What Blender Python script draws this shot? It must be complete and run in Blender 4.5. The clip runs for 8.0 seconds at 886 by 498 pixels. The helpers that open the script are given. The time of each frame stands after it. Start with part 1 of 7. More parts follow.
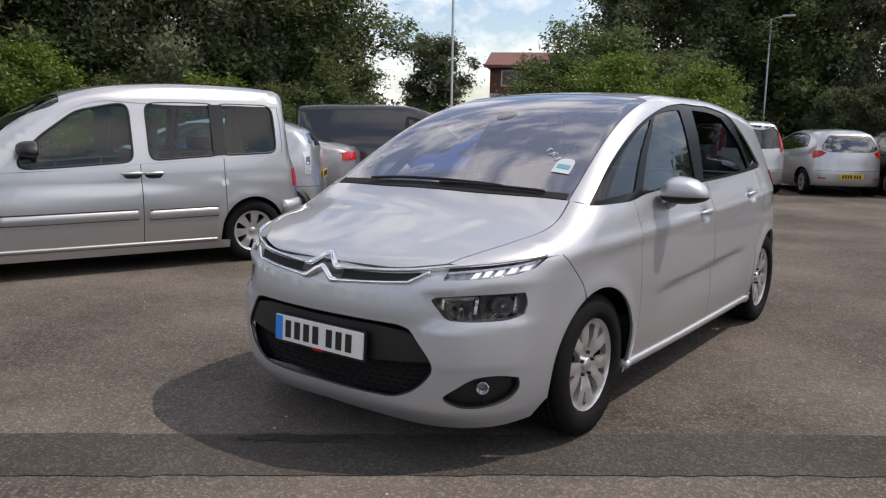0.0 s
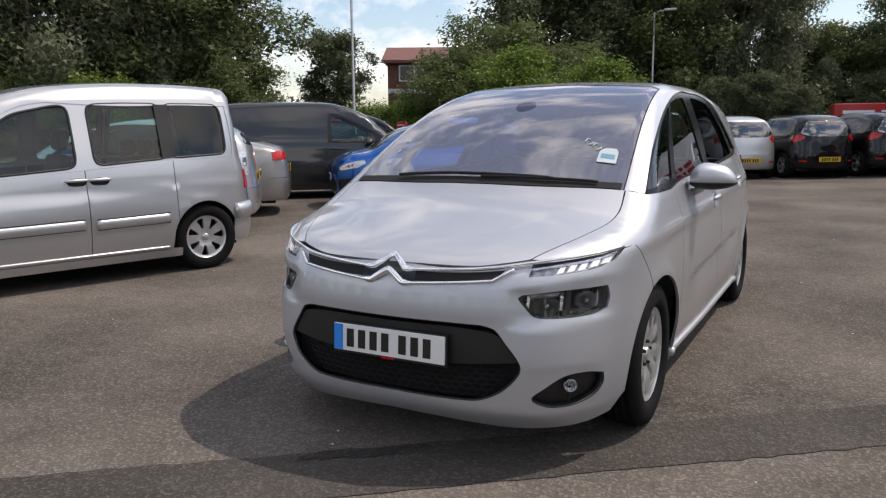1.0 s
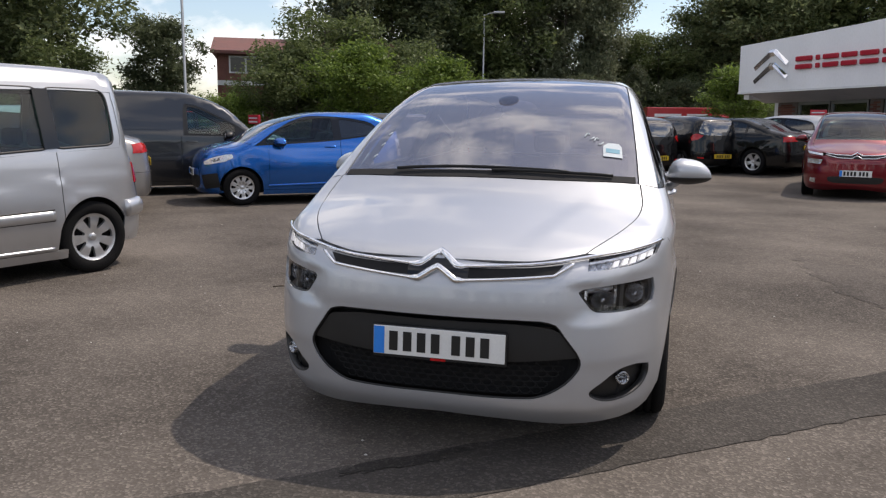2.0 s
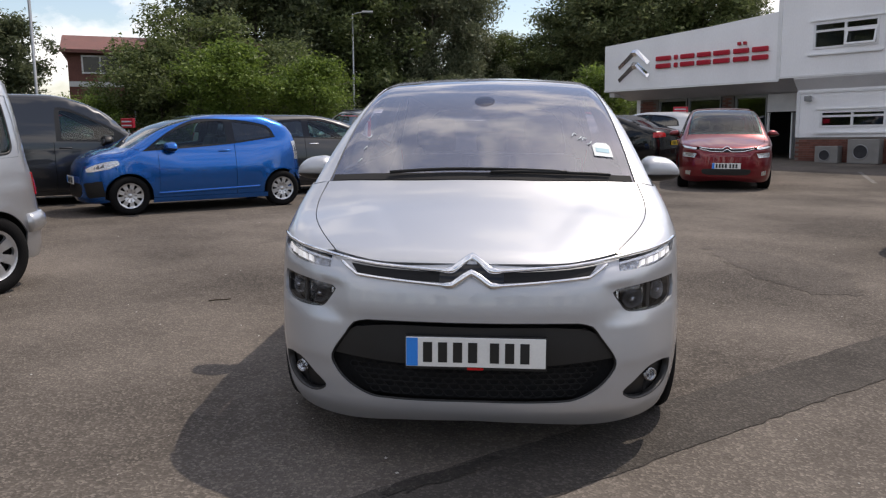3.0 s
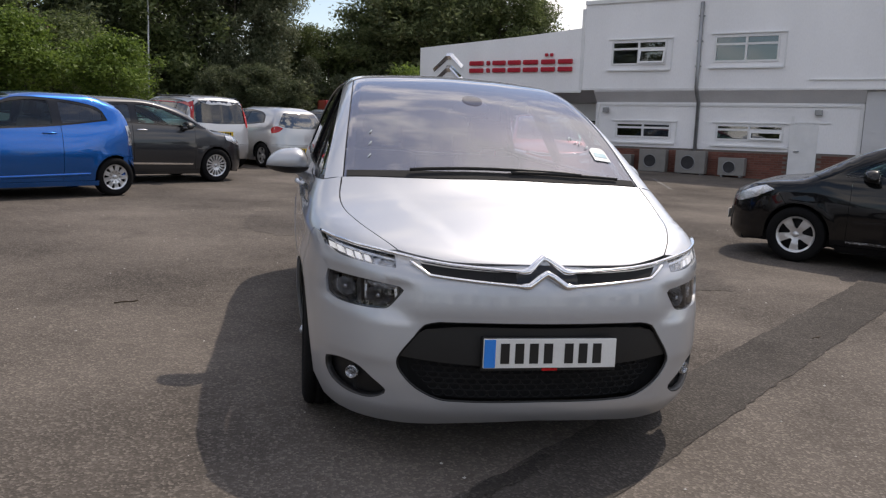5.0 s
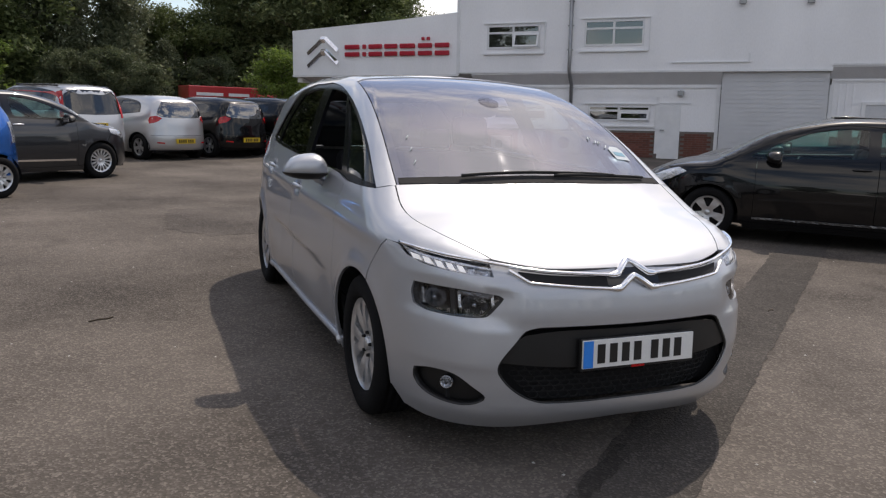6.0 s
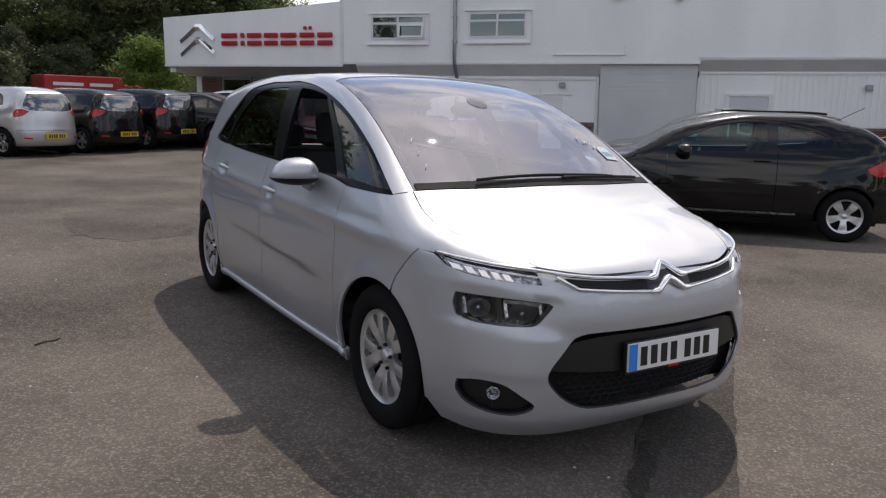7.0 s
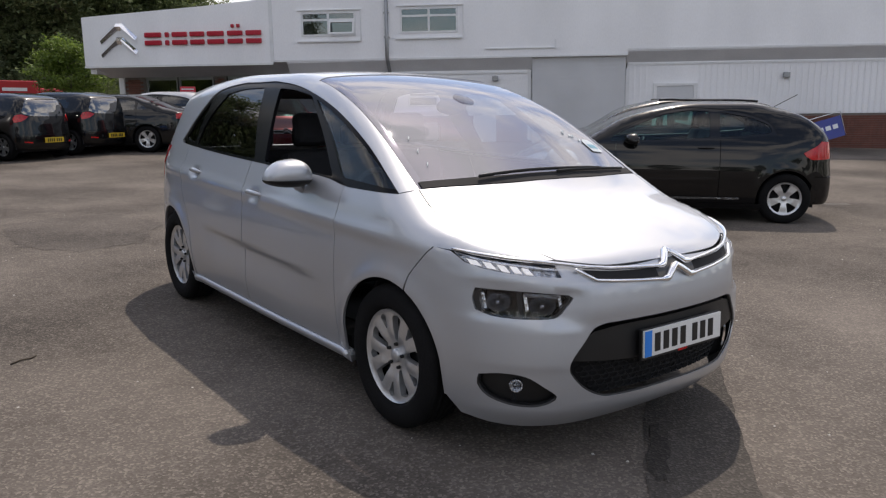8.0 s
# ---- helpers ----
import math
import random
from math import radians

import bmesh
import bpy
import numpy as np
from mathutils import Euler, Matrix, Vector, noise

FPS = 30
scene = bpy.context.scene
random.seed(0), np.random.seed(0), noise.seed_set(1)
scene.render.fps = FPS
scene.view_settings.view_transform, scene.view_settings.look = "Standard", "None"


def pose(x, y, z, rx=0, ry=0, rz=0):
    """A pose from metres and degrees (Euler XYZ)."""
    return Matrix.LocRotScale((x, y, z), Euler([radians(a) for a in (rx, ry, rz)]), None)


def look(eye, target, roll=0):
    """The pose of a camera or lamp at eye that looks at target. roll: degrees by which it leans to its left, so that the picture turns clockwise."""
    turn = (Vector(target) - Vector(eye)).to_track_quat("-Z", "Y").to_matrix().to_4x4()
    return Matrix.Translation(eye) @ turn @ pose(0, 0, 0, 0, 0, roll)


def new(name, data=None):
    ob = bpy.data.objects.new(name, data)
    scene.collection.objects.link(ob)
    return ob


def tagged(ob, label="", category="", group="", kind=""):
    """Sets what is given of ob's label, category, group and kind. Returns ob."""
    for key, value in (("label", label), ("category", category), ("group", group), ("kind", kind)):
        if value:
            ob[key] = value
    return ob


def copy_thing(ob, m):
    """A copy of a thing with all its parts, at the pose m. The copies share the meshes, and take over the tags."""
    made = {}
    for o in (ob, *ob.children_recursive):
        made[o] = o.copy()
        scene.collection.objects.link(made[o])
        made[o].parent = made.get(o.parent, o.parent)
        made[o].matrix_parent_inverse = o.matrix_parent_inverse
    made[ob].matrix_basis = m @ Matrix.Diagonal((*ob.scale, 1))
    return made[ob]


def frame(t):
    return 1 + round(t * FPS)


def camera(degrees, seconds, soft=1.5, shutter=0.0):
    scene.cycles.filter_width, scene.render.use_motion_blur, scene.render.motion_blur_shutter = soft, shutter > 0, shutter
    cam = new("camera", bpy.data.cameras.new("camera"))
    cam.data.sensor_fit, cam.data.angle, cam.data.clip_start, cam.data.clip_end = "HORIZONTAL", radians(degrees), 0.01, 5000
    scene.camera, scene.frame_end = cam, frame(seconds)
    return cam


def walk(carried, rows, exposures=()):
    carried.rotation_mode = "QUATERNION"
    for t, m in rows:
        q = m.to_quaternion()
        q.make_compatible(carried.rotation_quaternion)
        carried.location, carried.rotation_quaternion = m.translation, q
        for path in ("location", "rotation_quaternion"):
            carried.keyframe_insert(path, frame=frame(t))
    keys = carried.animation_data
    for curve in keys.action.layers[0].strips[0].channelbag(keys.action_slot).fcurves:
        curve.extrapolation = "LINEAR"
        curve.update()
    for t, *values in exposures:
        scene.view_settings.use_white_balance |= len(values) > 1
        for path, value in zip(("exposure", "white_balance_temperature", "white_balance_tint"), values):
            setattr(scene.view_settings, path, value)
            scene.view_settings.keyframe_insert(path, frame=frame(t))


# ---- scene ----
cam = camera(59.8, 8.0, 1.25)
PATH = [
    (0, (2.336, -3.111, 1.378), (1.155, -1.528, 1.066), 1.0),
    (0.5, (2.058, -3.278, 1.351), (0.936, -1.651, 1.05), 0.9),
    (1, (1.644, -3.404, 1.361), (0.702, -1.669, 1.04), -0.5),
    (1.5, (1.197, -3.565, 1.358), (0.478, -1.727, 1.034), 0.4),
    (2, (0.766, -3.627, 1.338), (0.257, -1.721, 1.009), 0.7),
    (2.2, (0.607, -3.632, 1.332), (0.181, -1.706, 1.003), -0.2),
    (3.3, (0.051, -3.646, 1.348), (-0.073, -1.677, 1.022), 0.4),
    (3.5, (0.031, -3.637, 1.345), (-0.084, -1.667, 1.02), 0.5),
    (4, (-0.095, -3.607, 1.34), (-0.137, -1.635, 1.007), 1.7),
    (4.5, (-0.526, -3.641, 1.338), (-0.357, -1.675, 1.013), 3.1),
    (5, (-0.947, -3.54, 1.33), (-0.559, -1.605, 1.005), 3.0),
    (5.2, (-1.111, -3.497, 1.338), (-0.663, -1.577, 1.004), 1.9),
    (6.3, (-2.031, -3.2, 1.416), (-1.194, -1.42, 1.058), 2.2),
    (6.5, (-2.137, -3.11, 1.415), (-1.246, -1.356, 1.055), 1.8),
    (7, (-2.377, -2.925, 1.444), (-1.338, -1.257, 1.072), 2.0),
    (7.5, (-2.572, -2.802, 1.451), (-1.4, -1.226, 1.071), 1.7),
    (8, (-2.667, -2.741, 1.447), (-1.478, -1.178, 1.067), 0.6),
]
walk(cam, [(t, look(eye, target, roll)) for t, eye, target, roll in PATH], [(t, e, 7100, 14) for t, e in ((0.0, 0.17), (1.0, 0.22), (2.0, 0.22), (3.5, 0.16), (4.5, 0.13), (5.5, 0.08), (6.5, 0.04), (7.0, 0.06), (8.0, 0.20))])
# ---- daylight: a high sun behind the car's rear left corner, blue sky with broken cloud ----
SUN = Vector((0.40, 0.365, 0.85)).normalized()
world = bpy.data.worlds.new("sky")
scene.world = world
world.use_nodes = True
wn, wl = world.node_tree.nodes, world.node_tree.links
wn.clear()
w_out, w_bg = wn.new("ShaderNodeOutputWorld"), wn.new("ShaderNodeBackground")
w_sky, w_co, w_map = wn.new("ShaderNodeTexSky"), wn.new("ShaderNodeTexCoord"), wn.new("ShaderNodeMapping")
w_sky.sky_type, w_sky.sun_disc = "NISHITA", False
w_sky.sun_elevation, w_sky.sun_rotation = math.asin(SUN.z), math.atan2(SUN.x, SUN.y)
w_sky.air_density, w_sky.dust_density, w_sky.ozone_density = 1.0, 1.0, 2.0
w_map.inputs["Scale"].default_value = (1.0, 1.0, 1.7)
w_noise, w_ramp, w_mix = wn.new("ShaderNodeTexNoise"), wn.new("ShaderNodeValToRGB"), wn.new("ShaderNodeMix")
w_noise.inputs["Scale"].default_value, w_noise.inputs["Detail"].default_value, w_noise.inputs["Roughness"].default_value = 4.2, 8, 0.58
w_ramp.color_ramp.elements[0].position, w_ramp.color_ramp.elements[1].position = 0.455, 0.60
w_mix.data_type = "RGBA"
w_mix.inputs["B"].default_value = (8.1, 8.2, 8.5, 1)
wl.new(w_co.outputs["Generated"], w_map.inputs["Vector"])
wl.new(w_map.outputs["Vector"], w_noise.inputs["Vector"])
wl.new(w_noise.outputs["Fac"], w_ramp.inputs["Fac"])
wl.new(w_ramp.outputs["Color"], w_mix.inputs["Factor"])
wl.new(w_sky.outputs["Color"], w_mix.inputs["A"])
wl.new(w_mix.outputs["Result"], w_bg.inputs["Color"])
w_bg.inputs["Strength"].default_value = 0.15
wl.new(w_bg.outputs["Background"], w_out.inputs["Surface"])
sun_lamp = bpy.data.lights.new("sun", "SUN")
sun_lamp.energy, sun_lamp.angle, sun_lamp.color = 2.55, radians(0.6), (1.0, 0.95, 0.88)
sun_ob = new("sun", sun_lamp)
sun_ob.matrix_world = look(SUN * 60, (0, 0, 0))
scene.view_settings.exposure = 0.0
# ---- materials ----
def nodes_of(name):
    m = bpy.data.materials.new(name)
    m.use_nodes = True
    t = m.node_tree
    return m, t.nodes, t.links, t.nodes["Principled BSDF"]


def surface(name, base, rough=0.5, metal=0.0, coarse=(3.0, 0.12), fine=(60.0, 0.08), bump=(80.0, 0.05), coat=0.0, vary=0.0, rough_vary=0.1, stretch=(1, 1, 1), spec=0.5):
    """Base colour with large blotches and fine grain, uneven gloss and fine relief; vary: change from piece to piece."""
    m, n, l, b = nodes_of(name)
    co, mp = n.new("ShaderNodeTexCoord"), n.new("ShaderNodeMapping")
    mp.inputs["Scale"].default_value = stretch
    l.new(co.outputs["Object"], mp.inputs["Vector"])
    big, small = n.new("ShaderNodeTexNoise"), n.new("ShaderNodeTexNoise")
    for node, scale in ((big, coarse[0]), (small, fine[0])):
        node.inputs["Scale"].default_value, node.inputs["Detail"].default_value = scale, 6
        l.new(mp.outputs["Vector"], node.inputs["Vector"])
    total = None
    for node, amount in ((big, coarse[1]), (small, fine[1])):
        r = n.new("ShaderNodeMapRange")
        r.inputs["From Min"].default_value, r.inputs["From Max"].default_value = 0.3, 0.7
        r.inputs["To Min"].default_value, r.inputs["To Max"].default_value = 1 - amount, 1 + amount
        l.new(node.outputs["Fac"], r.inputs["Value"])
        if total is None:
            total = r.outputs["Result"]
        else:
            k = n.new("ShaderNodeMath")
            k.operation = "MULTIPLY"
            l.new(total, k.inputs[0])
            l.new(r.outputs["Result"], k.inputs[1])
            total = k.outputs[0]
    if vary:
        info, r, k = n.new("ShaderNodeObjectInfo"), n.new("ShaderNodeMapRange"), n.new("ShaderNodeMath")
        r.inputs["To Min"].default_value, r.inputs["To Max"].default_value = 1 - vary, 1 + vary
        l.new(info.outputs["Random"], r.inputs["Value"])
        k.operation = "MULTIPLY"
        l.new(total, k.inputs[0])
        l.new(r.outputs["Result"], k.inputs[1])
        total = k.outputs[0]
    mul = n.new("ShaderNodeVectorMath")
    mul.operation = "SCALE"
    mul.inputs[0].default_value = base
    l.new(total, mul.inputs["Scale"])
    l.new(mul.outputs["Vector"], b.inputs["Base Color"])
    rr = n.new("ShaderNodeMapRange")
    rr.inputs["To Min"].default_value, rr.inputs["To Max"].default_value = max(rough - rough_vary, 0.02), min(rough + rough_vary, 1)
    l.new(big.outputs["Fac"], rr.inputs["Value"])
    l.new(rr.outputs["Result"], b.inputs["Roughness"])
    b.inputs["Metallic"].default_value, b.inputs["Coat Weight"].default_value, b.inputs["Coat Roughness"].default_value = metal, coat, 0.03
    b.inputs["Specular IOR Level"].default_value = spec
    if bump[1]:
        bn, bt = n.new("ShaderNodeBump"), n.new("ShaderNodeTexNoise")
        bt.inputs["Scale"].default_value, bt.inputs["Detail"].default_value = bump[0], 4
        l.new(mp.outputs["Vector"], bt.inputs["Vector"])
        l.new(bt.outputs["Fac"], bn.inputs["Height"])
        bn.inputs["Strength"].default_value, bn.inputs["Distance"].default_value = bump[1], 0.02
        l.new(bn.outputs["Normal"], b.inputs["Normal"])
    return m


def car_paint(name, base, metal=0.75, rough=0.36):
    return surface(name, base, rough, metal, (1.3, 0.03), (900, 0.06), (1, 0), coat=1.0, rough_vary=0.03)


def pane(name, tint, gloss=(1, 1, 1), ior=1.5, rough=0.0, film=0.0):
    """Clear or tinted glass: what lies behind it, dimmed, and a mirror that grows towards grazing angles."""
    m, n, l, b = nodes_of(name)
    n.remove(b)
    out, mix, clear, shine, facing = n["Material Output"], n.new("ShaderNodeMixShader"), n.new("ShaderNodeBsdfTransparent"), n.new("ShaderNodeBsdfGlossy"), n.new("ShaderNodeLayerWeight")
    clear.inputs["Color"].default_value = (*tint, 1)
    shine.inputs["Color"].default_value = (*gloss, 1)
    shine.inputs["Roughness"].default_value = rough
    facing.inputs["Blend"].default_value = 0.5
    power, grow = n.new("ShaderNodeMath"), n.new("ShaderNodeMath")
    power.operation, grow.operation = "POWER", "MULTIPLY_ADD"
    l.new(facing.outputs["Facing"], power.inputs[0])
    power.inputs[1].default_value = 5.0
    least = ((ior - 1) / (ior + 1)) ** 2
    l.new(power.outputs[0], grow.inputs[0])
    grow.inputs[1].default_value, grow.inputs[2].default_value = 1 - least, least
    l.new(grow.outputs[0], mix.inputs["Fac"])
    # pale diffuse veil: dust, and hazy reflections put in as colour
    if film:
        haze, veil = n.new("ShaderNodeBsdfDiffuse"), n.new("ShaderNodeMixShader")
        haze.inputs["Color"].default_value = (0.54, 0.53, 0.60, 1)
        veil.inputs["Fac"].default_value = film
        l.new(clear.outputs["BSDF"], veil.inputs[1])
        l.new(haze.outputs["BSDF"], veil.inputs[2])
        l.new(veil.outputs["Shader"], mix.inputs[1])
    else:
        l.new(clear.outputs["BSDF"], mix.inputs[1])
    l.new(shine.outputs["BSDF"], mix.inputs[2])
    l.new(mix.outputs["Shader"], out.inputs["Surface"])
    return m


def asphalt(name, dark, light, seed):
    """Worn tarmac: pale stones in dark binder, broad worn and stained areas."""
    m, n, l, b = nodes_of(name)
    co, mp = n.new("ShaderNodeTexCoord"), n.new("ShaderNodeMapping")
    mp.inputs["Location"].default_value = (seed, seed * 2, 0)
    l.new(co.outputs["Object"], mp.inputs["Vector"])
    stone, wear, blot = n.new("ShaderNodeTexVoronoi"), n.new("ShaderNodeTexNoise"), n.new("ShaderNodeTexNoise")
    stone.inputs["Scale"].default_value = 95
    wear.inputs["Scale"].default_value, wear.inputs["Detail"].default_value = 0.55, 7
    blot.inputs["Scale"].default_value, blot.inputs["Detail"].default_value, blot.inputs["Roughness"].default_value = 9, 8, 0.7
    for node in (stone, wear, blot):
        l.new(mp.outputs["Vector"], node.inputs["Vector"])
    sep = n.new("ShaderNodeSeparateColor")
    l.new(stone.outputs["Color"], sep.inputs["Color"])
    mix = n.new("ShaderNodeMix")
    mix.data_type = "RGBA"
    mix.inputs["A"].default_value, mix.inputs["B"].default_value = (*dark, 1), (*light, 1)
    add = n.new("ShaderNodeMath")
    add.operation = "MULTIPLY_ADD"
    few = n.new("ShaderNodeMath")
    few.operation = "POWER"
    l.new(sep.outputs["Red"], few.inputs[0])
    few.inputs[1].default_value = 3.5
    l.new(few.outputs[0], add.inputs[0])
    add.inputs[1].default_value = 0.60
    wide = n.new("ShaderNodeMapRange")
    wide.inputs["From Min"].default_value, wide.inputs["From Max"].default_value = 0.35, 0.7
    wide.inputs["To Min"].default_value, wide.inputs["To Max"].default_value = -0.06, 0.46
    l.new(wear.outputs["Fac"], wide.inputs["Value"])
    l.new(wide.outputs["Result"], add.inputs[2])
    tone = n.new("ShaderNodeMath")
    tone.operation = "MULTIPLY_ADD"
    l.new(blot.outputs["Fac"], tone.inputs[0])
    tone.inputs[1].default_value = 0.45
    l.new(add.outputs[0], tone.inputs[2])
    sub = n.new("ShaderNodeMath")
    sub.operation = "SUBTRACT"
    sub.use_clamp = True
    l.new(tone.outputs[0], sub.inputs[0])
    sub.inputs[1].default_value = 0.10
    l.new(sub.outputs[0], mix.inputs["Factor"])
    spot, spot_map, soil = n.new("ShaderNodeTexNoise"), n.new("ShaderNodeMapRange"), n.new("ShaderNodeMix")
    spot.inputs["Scale"].default_value, spot.inputs["Detail"].default_value = 1.7, 5
    l.new(mp.outputs["Vector"], spot.inputs["Vector"])
    spot_map.inputs["From Min"].default_value, spot_map.inputs["From Max"].default_value = 0.60, 0.74
    spot_map.inputs["To Min"].default_value, spot_map.inputs["To Max"].default_value = 0.0, 0.38
    l.new(spot.outputs["Fac"], spot_map.inputs["Value"])
    soil.data_type = "RGBA"
    soil.inputs["B"].default_value = (*[c * 0.9 for c in dark], 1)
    l.new(spot_map.outputs["Result"], soil.inputs["Factor"])
    l.new(mix.outputs["Result"], soil.inputs["A"])
    l.new(soil.outputs["Result"], b.inputs["Base Color"])
    b.inputs["Roughness"].default_value, b.inputs["Specular IOR Level"].default_value = 0.9, 0.15
    bn = n.new("ShaderNodeBump")
    bn.inputs["Strength"].default_value, bn.inputs["Distance"].default_value = 0.55, 0.006
    l.new(stone.outputs["Distance"], bn.inputs["Height"])
    l.new(bn.outputs["Normal"], b.inputs["Normal"])
    return m


def leaf_mat(name, base, back):
    m, n, l, b = nodes_of(name)
    geo, r, mul = n.new("ShaderNodeNewGeometry"), n.new("ShaderNodeMapRange"), n.new("ShaderNodeMix")
    mul.data_type = "RGBA"
    mul.inputs["A"].default_value, mul.inputs["B"].default_value = (*base, 1), (*back, 1)
    l.new(geo.outputs["Random Per Island"], mul.inputs["Factor"])
    l.new(mul.outputs["Result"], b.inputs["Base Color"])
    b.inputs["Roughness"].default_value, b.inputs["Specular IOR Level"].default_value = 0.55, 0.35
    tr, mix = n.new("ShaderNodeBsdfTranslucent"), n.new("ShaderNodeMixShader")
    l.new(mul.outputs["Result"], tr.inputs["Color"])
    mix.inputs["Fac"].default_value = 0.42
    out = n["Material Output"]
    l.new(b.outputs["BSDF"], mix.inputs[1])
    l.new(tr.outputs["BSDF"], mix.inputs[2])
    l.new(mix.outputs["Shader"], out.inputs["Surface"])
    return m


SILVER = car_paint("silver_paint", (0.495, 0.511, 0.541), 0.66, 0.46)
SILVER_OLD = car_paint("pale_silver_paint", (0.51, 0.517, 0.53), 0.78, 0.33)
BLUE = car_paint("blue_paint", (0.0015, 0.118, 0.45), 0.8, 0.26)
BLACK_PAINT = surface("black_paint", (0.004, 0.004, 0.0045), 0.25, 0.0, (1.3, 0.1), (300, 0.1), (1, 0), coat=0.7, rough_vary=0.04, spec=0.1)
GREY_PAINT = car_paint("dark_grey_paint", (0.028, 0.030, 0.035), 0.6, 0.33)
MID_GREY = car_paint("warm_grey_paint", (0.33, 0.32, 0.31), 0.75, 0.38)
RED_PAINT = car_paint("dark_red_paint", (0.17, 0.004, 0.010), 0.6, 0.3)
CHROME = surface("chrome", (0.9, 0.9, 0.91), 0.12, 1.0, (4, 0.04), (80, 0.03), (60, 0.0), rough_vary=0.04)
ALLOY = surface("alloy", (0.60, 0.61, 0.62), 0.32, 0.75, (9, 0.08), (120, 0.05), (60, 0.0), rough_vary=0.08)
TRIM = surface("black_trim", (0.008, 0.008, 0.0085), 0.45, 0.0, (6, 0.15), (200, 0.15), (700, 0.06))
GLOSS_BLACK = surface("gloss_black", (0.008, 0.008, 0.009), 0.12, 0.0, (6, 0.1), (90, 0.1), (60, 0.0), rough_vary=0.04)
PILLAR_BLACK = surface("pillar_black", (0.004, 0.004, 0.0045), 0.22, 0.0, (6, 0.1), (90, 0.1), (60, 0.0), rough_vary=0.05, spec=0.1)
DARK = surface("dark_inside", (0.006, 0.006, 0.007), 0.85, 0.0, (4, 0.2), (60, 0.2), (100, 0.1))
TYRE = surface("tyre_rubber", (0.008, 0.008, 0.0085), 0.85, 0.0, (7, 0.25), (120, 0.2), (220, 0.25), spec=0.15)
CLOTH = surface("seat_cloth", (0.025, 0.025, 0.028), 0.9, 0.0, (5, 0.15), (300, 0.3), (600, 0.4))
DASH = surface("dash_plastic", (0.035, 0.034, 0.036), 0.6, 0.0, (5, 0.1), (200, 0.15), (500, 0.2))
LILAC_GLASS = pane("heat_reflecting_glass", (0.56, 0.54, 0.62), (0.91, 0.93, 1.0), 2.6, 0.012, 0.18)
GLASS = pane("green_tinted_glass", (0.56, 0.76, 0.73), (1, 1, 1), 1.55)
REAR_GLASS = pane("dark_rear_glass", (0.22, 0.25, 0.25), (1, 1, 1), 2.6)
PRIVACY = pane("dark_tinted_glass", (0.12, 0.13, 0.14), (1, 1, 1), 1.85)
LAMP_MID = surface("lamp_facets", (0.42, 0.43, 0.45), 0.14, 0.95, (60, 0.5), (200, 0.4), (34, 1.0))
LENS = pane("clear_lens", (0.92, 0.93, 0.95), (1, 1, 1), 1.5)
RED_LENS = surface("red_lens", (0.46, 0.008, 0.010), 0.12, 0.0, (15, 0.2), (90, 0.2), (60, 0.0), coat=0.2)
LAMP_DARK = surface("lamp_smoked", (0.22, 0.225, 0.235), 0.14, 0.95, (40, 0.5), (150, 0.3), (40, 0.8))
CLEAR_LAMP = surface("lamp_reflector", (0.72, 0.73, 0.75), 0.16, 0.9, (30, 0.15), (150, 0.15), (60, 0.3))
WHITE_PLATE = surface("white_plate", (0.72, 0.72, 0.70), 0.35, 0.0, (8, 0.04), (120, 0.03), (60, 0.0))
YELLOW_PLATE = surface("yellow_plate", (0.62, 0.42, 0.03), 0.35, 0.0, (8, 0.06), (120, 0.04), (60, 0.0))
PLATE_BLUE = surface("plate_blue", (0.015, 0.22, 0.72), 0.35, 0.0, (8, 0.05), (120, 0.04), (60, 0.0))
INK = surface("black_ink", (0.01, 0.01, 0.01), 0.4, 0.0, (9, 0.1), (120, 0.1), (60, 0.0))
STICKER = surface("sticker_white", (0.50, 0.56, 0.59), 0.45, 0.0, (9, 0.05), (120, 0.04), (60, 0.0))
STICKER_BLUE = surface("sticker_blue", (0.12, 0.32, 0.42), 0.45, 0.0, (9, 0.05), (120, 0.04), (60, 0.0))


def lit(name, colour, strength):
    m, n, l, b = nodes_of(name)
    b.inputs["Base Color"].default_value, b.inputs["Roughness"].default_value = (0.8, 0.8, 0.82, 1), 0.2
    b.inputs["Emission Color"].default_value, b.inputs["Emission Strength"].default_value = (*colour, 1), strength
    return m


LED = lit("lit_day_lamp", (1.0, 1.0, 1.0), 0.35)
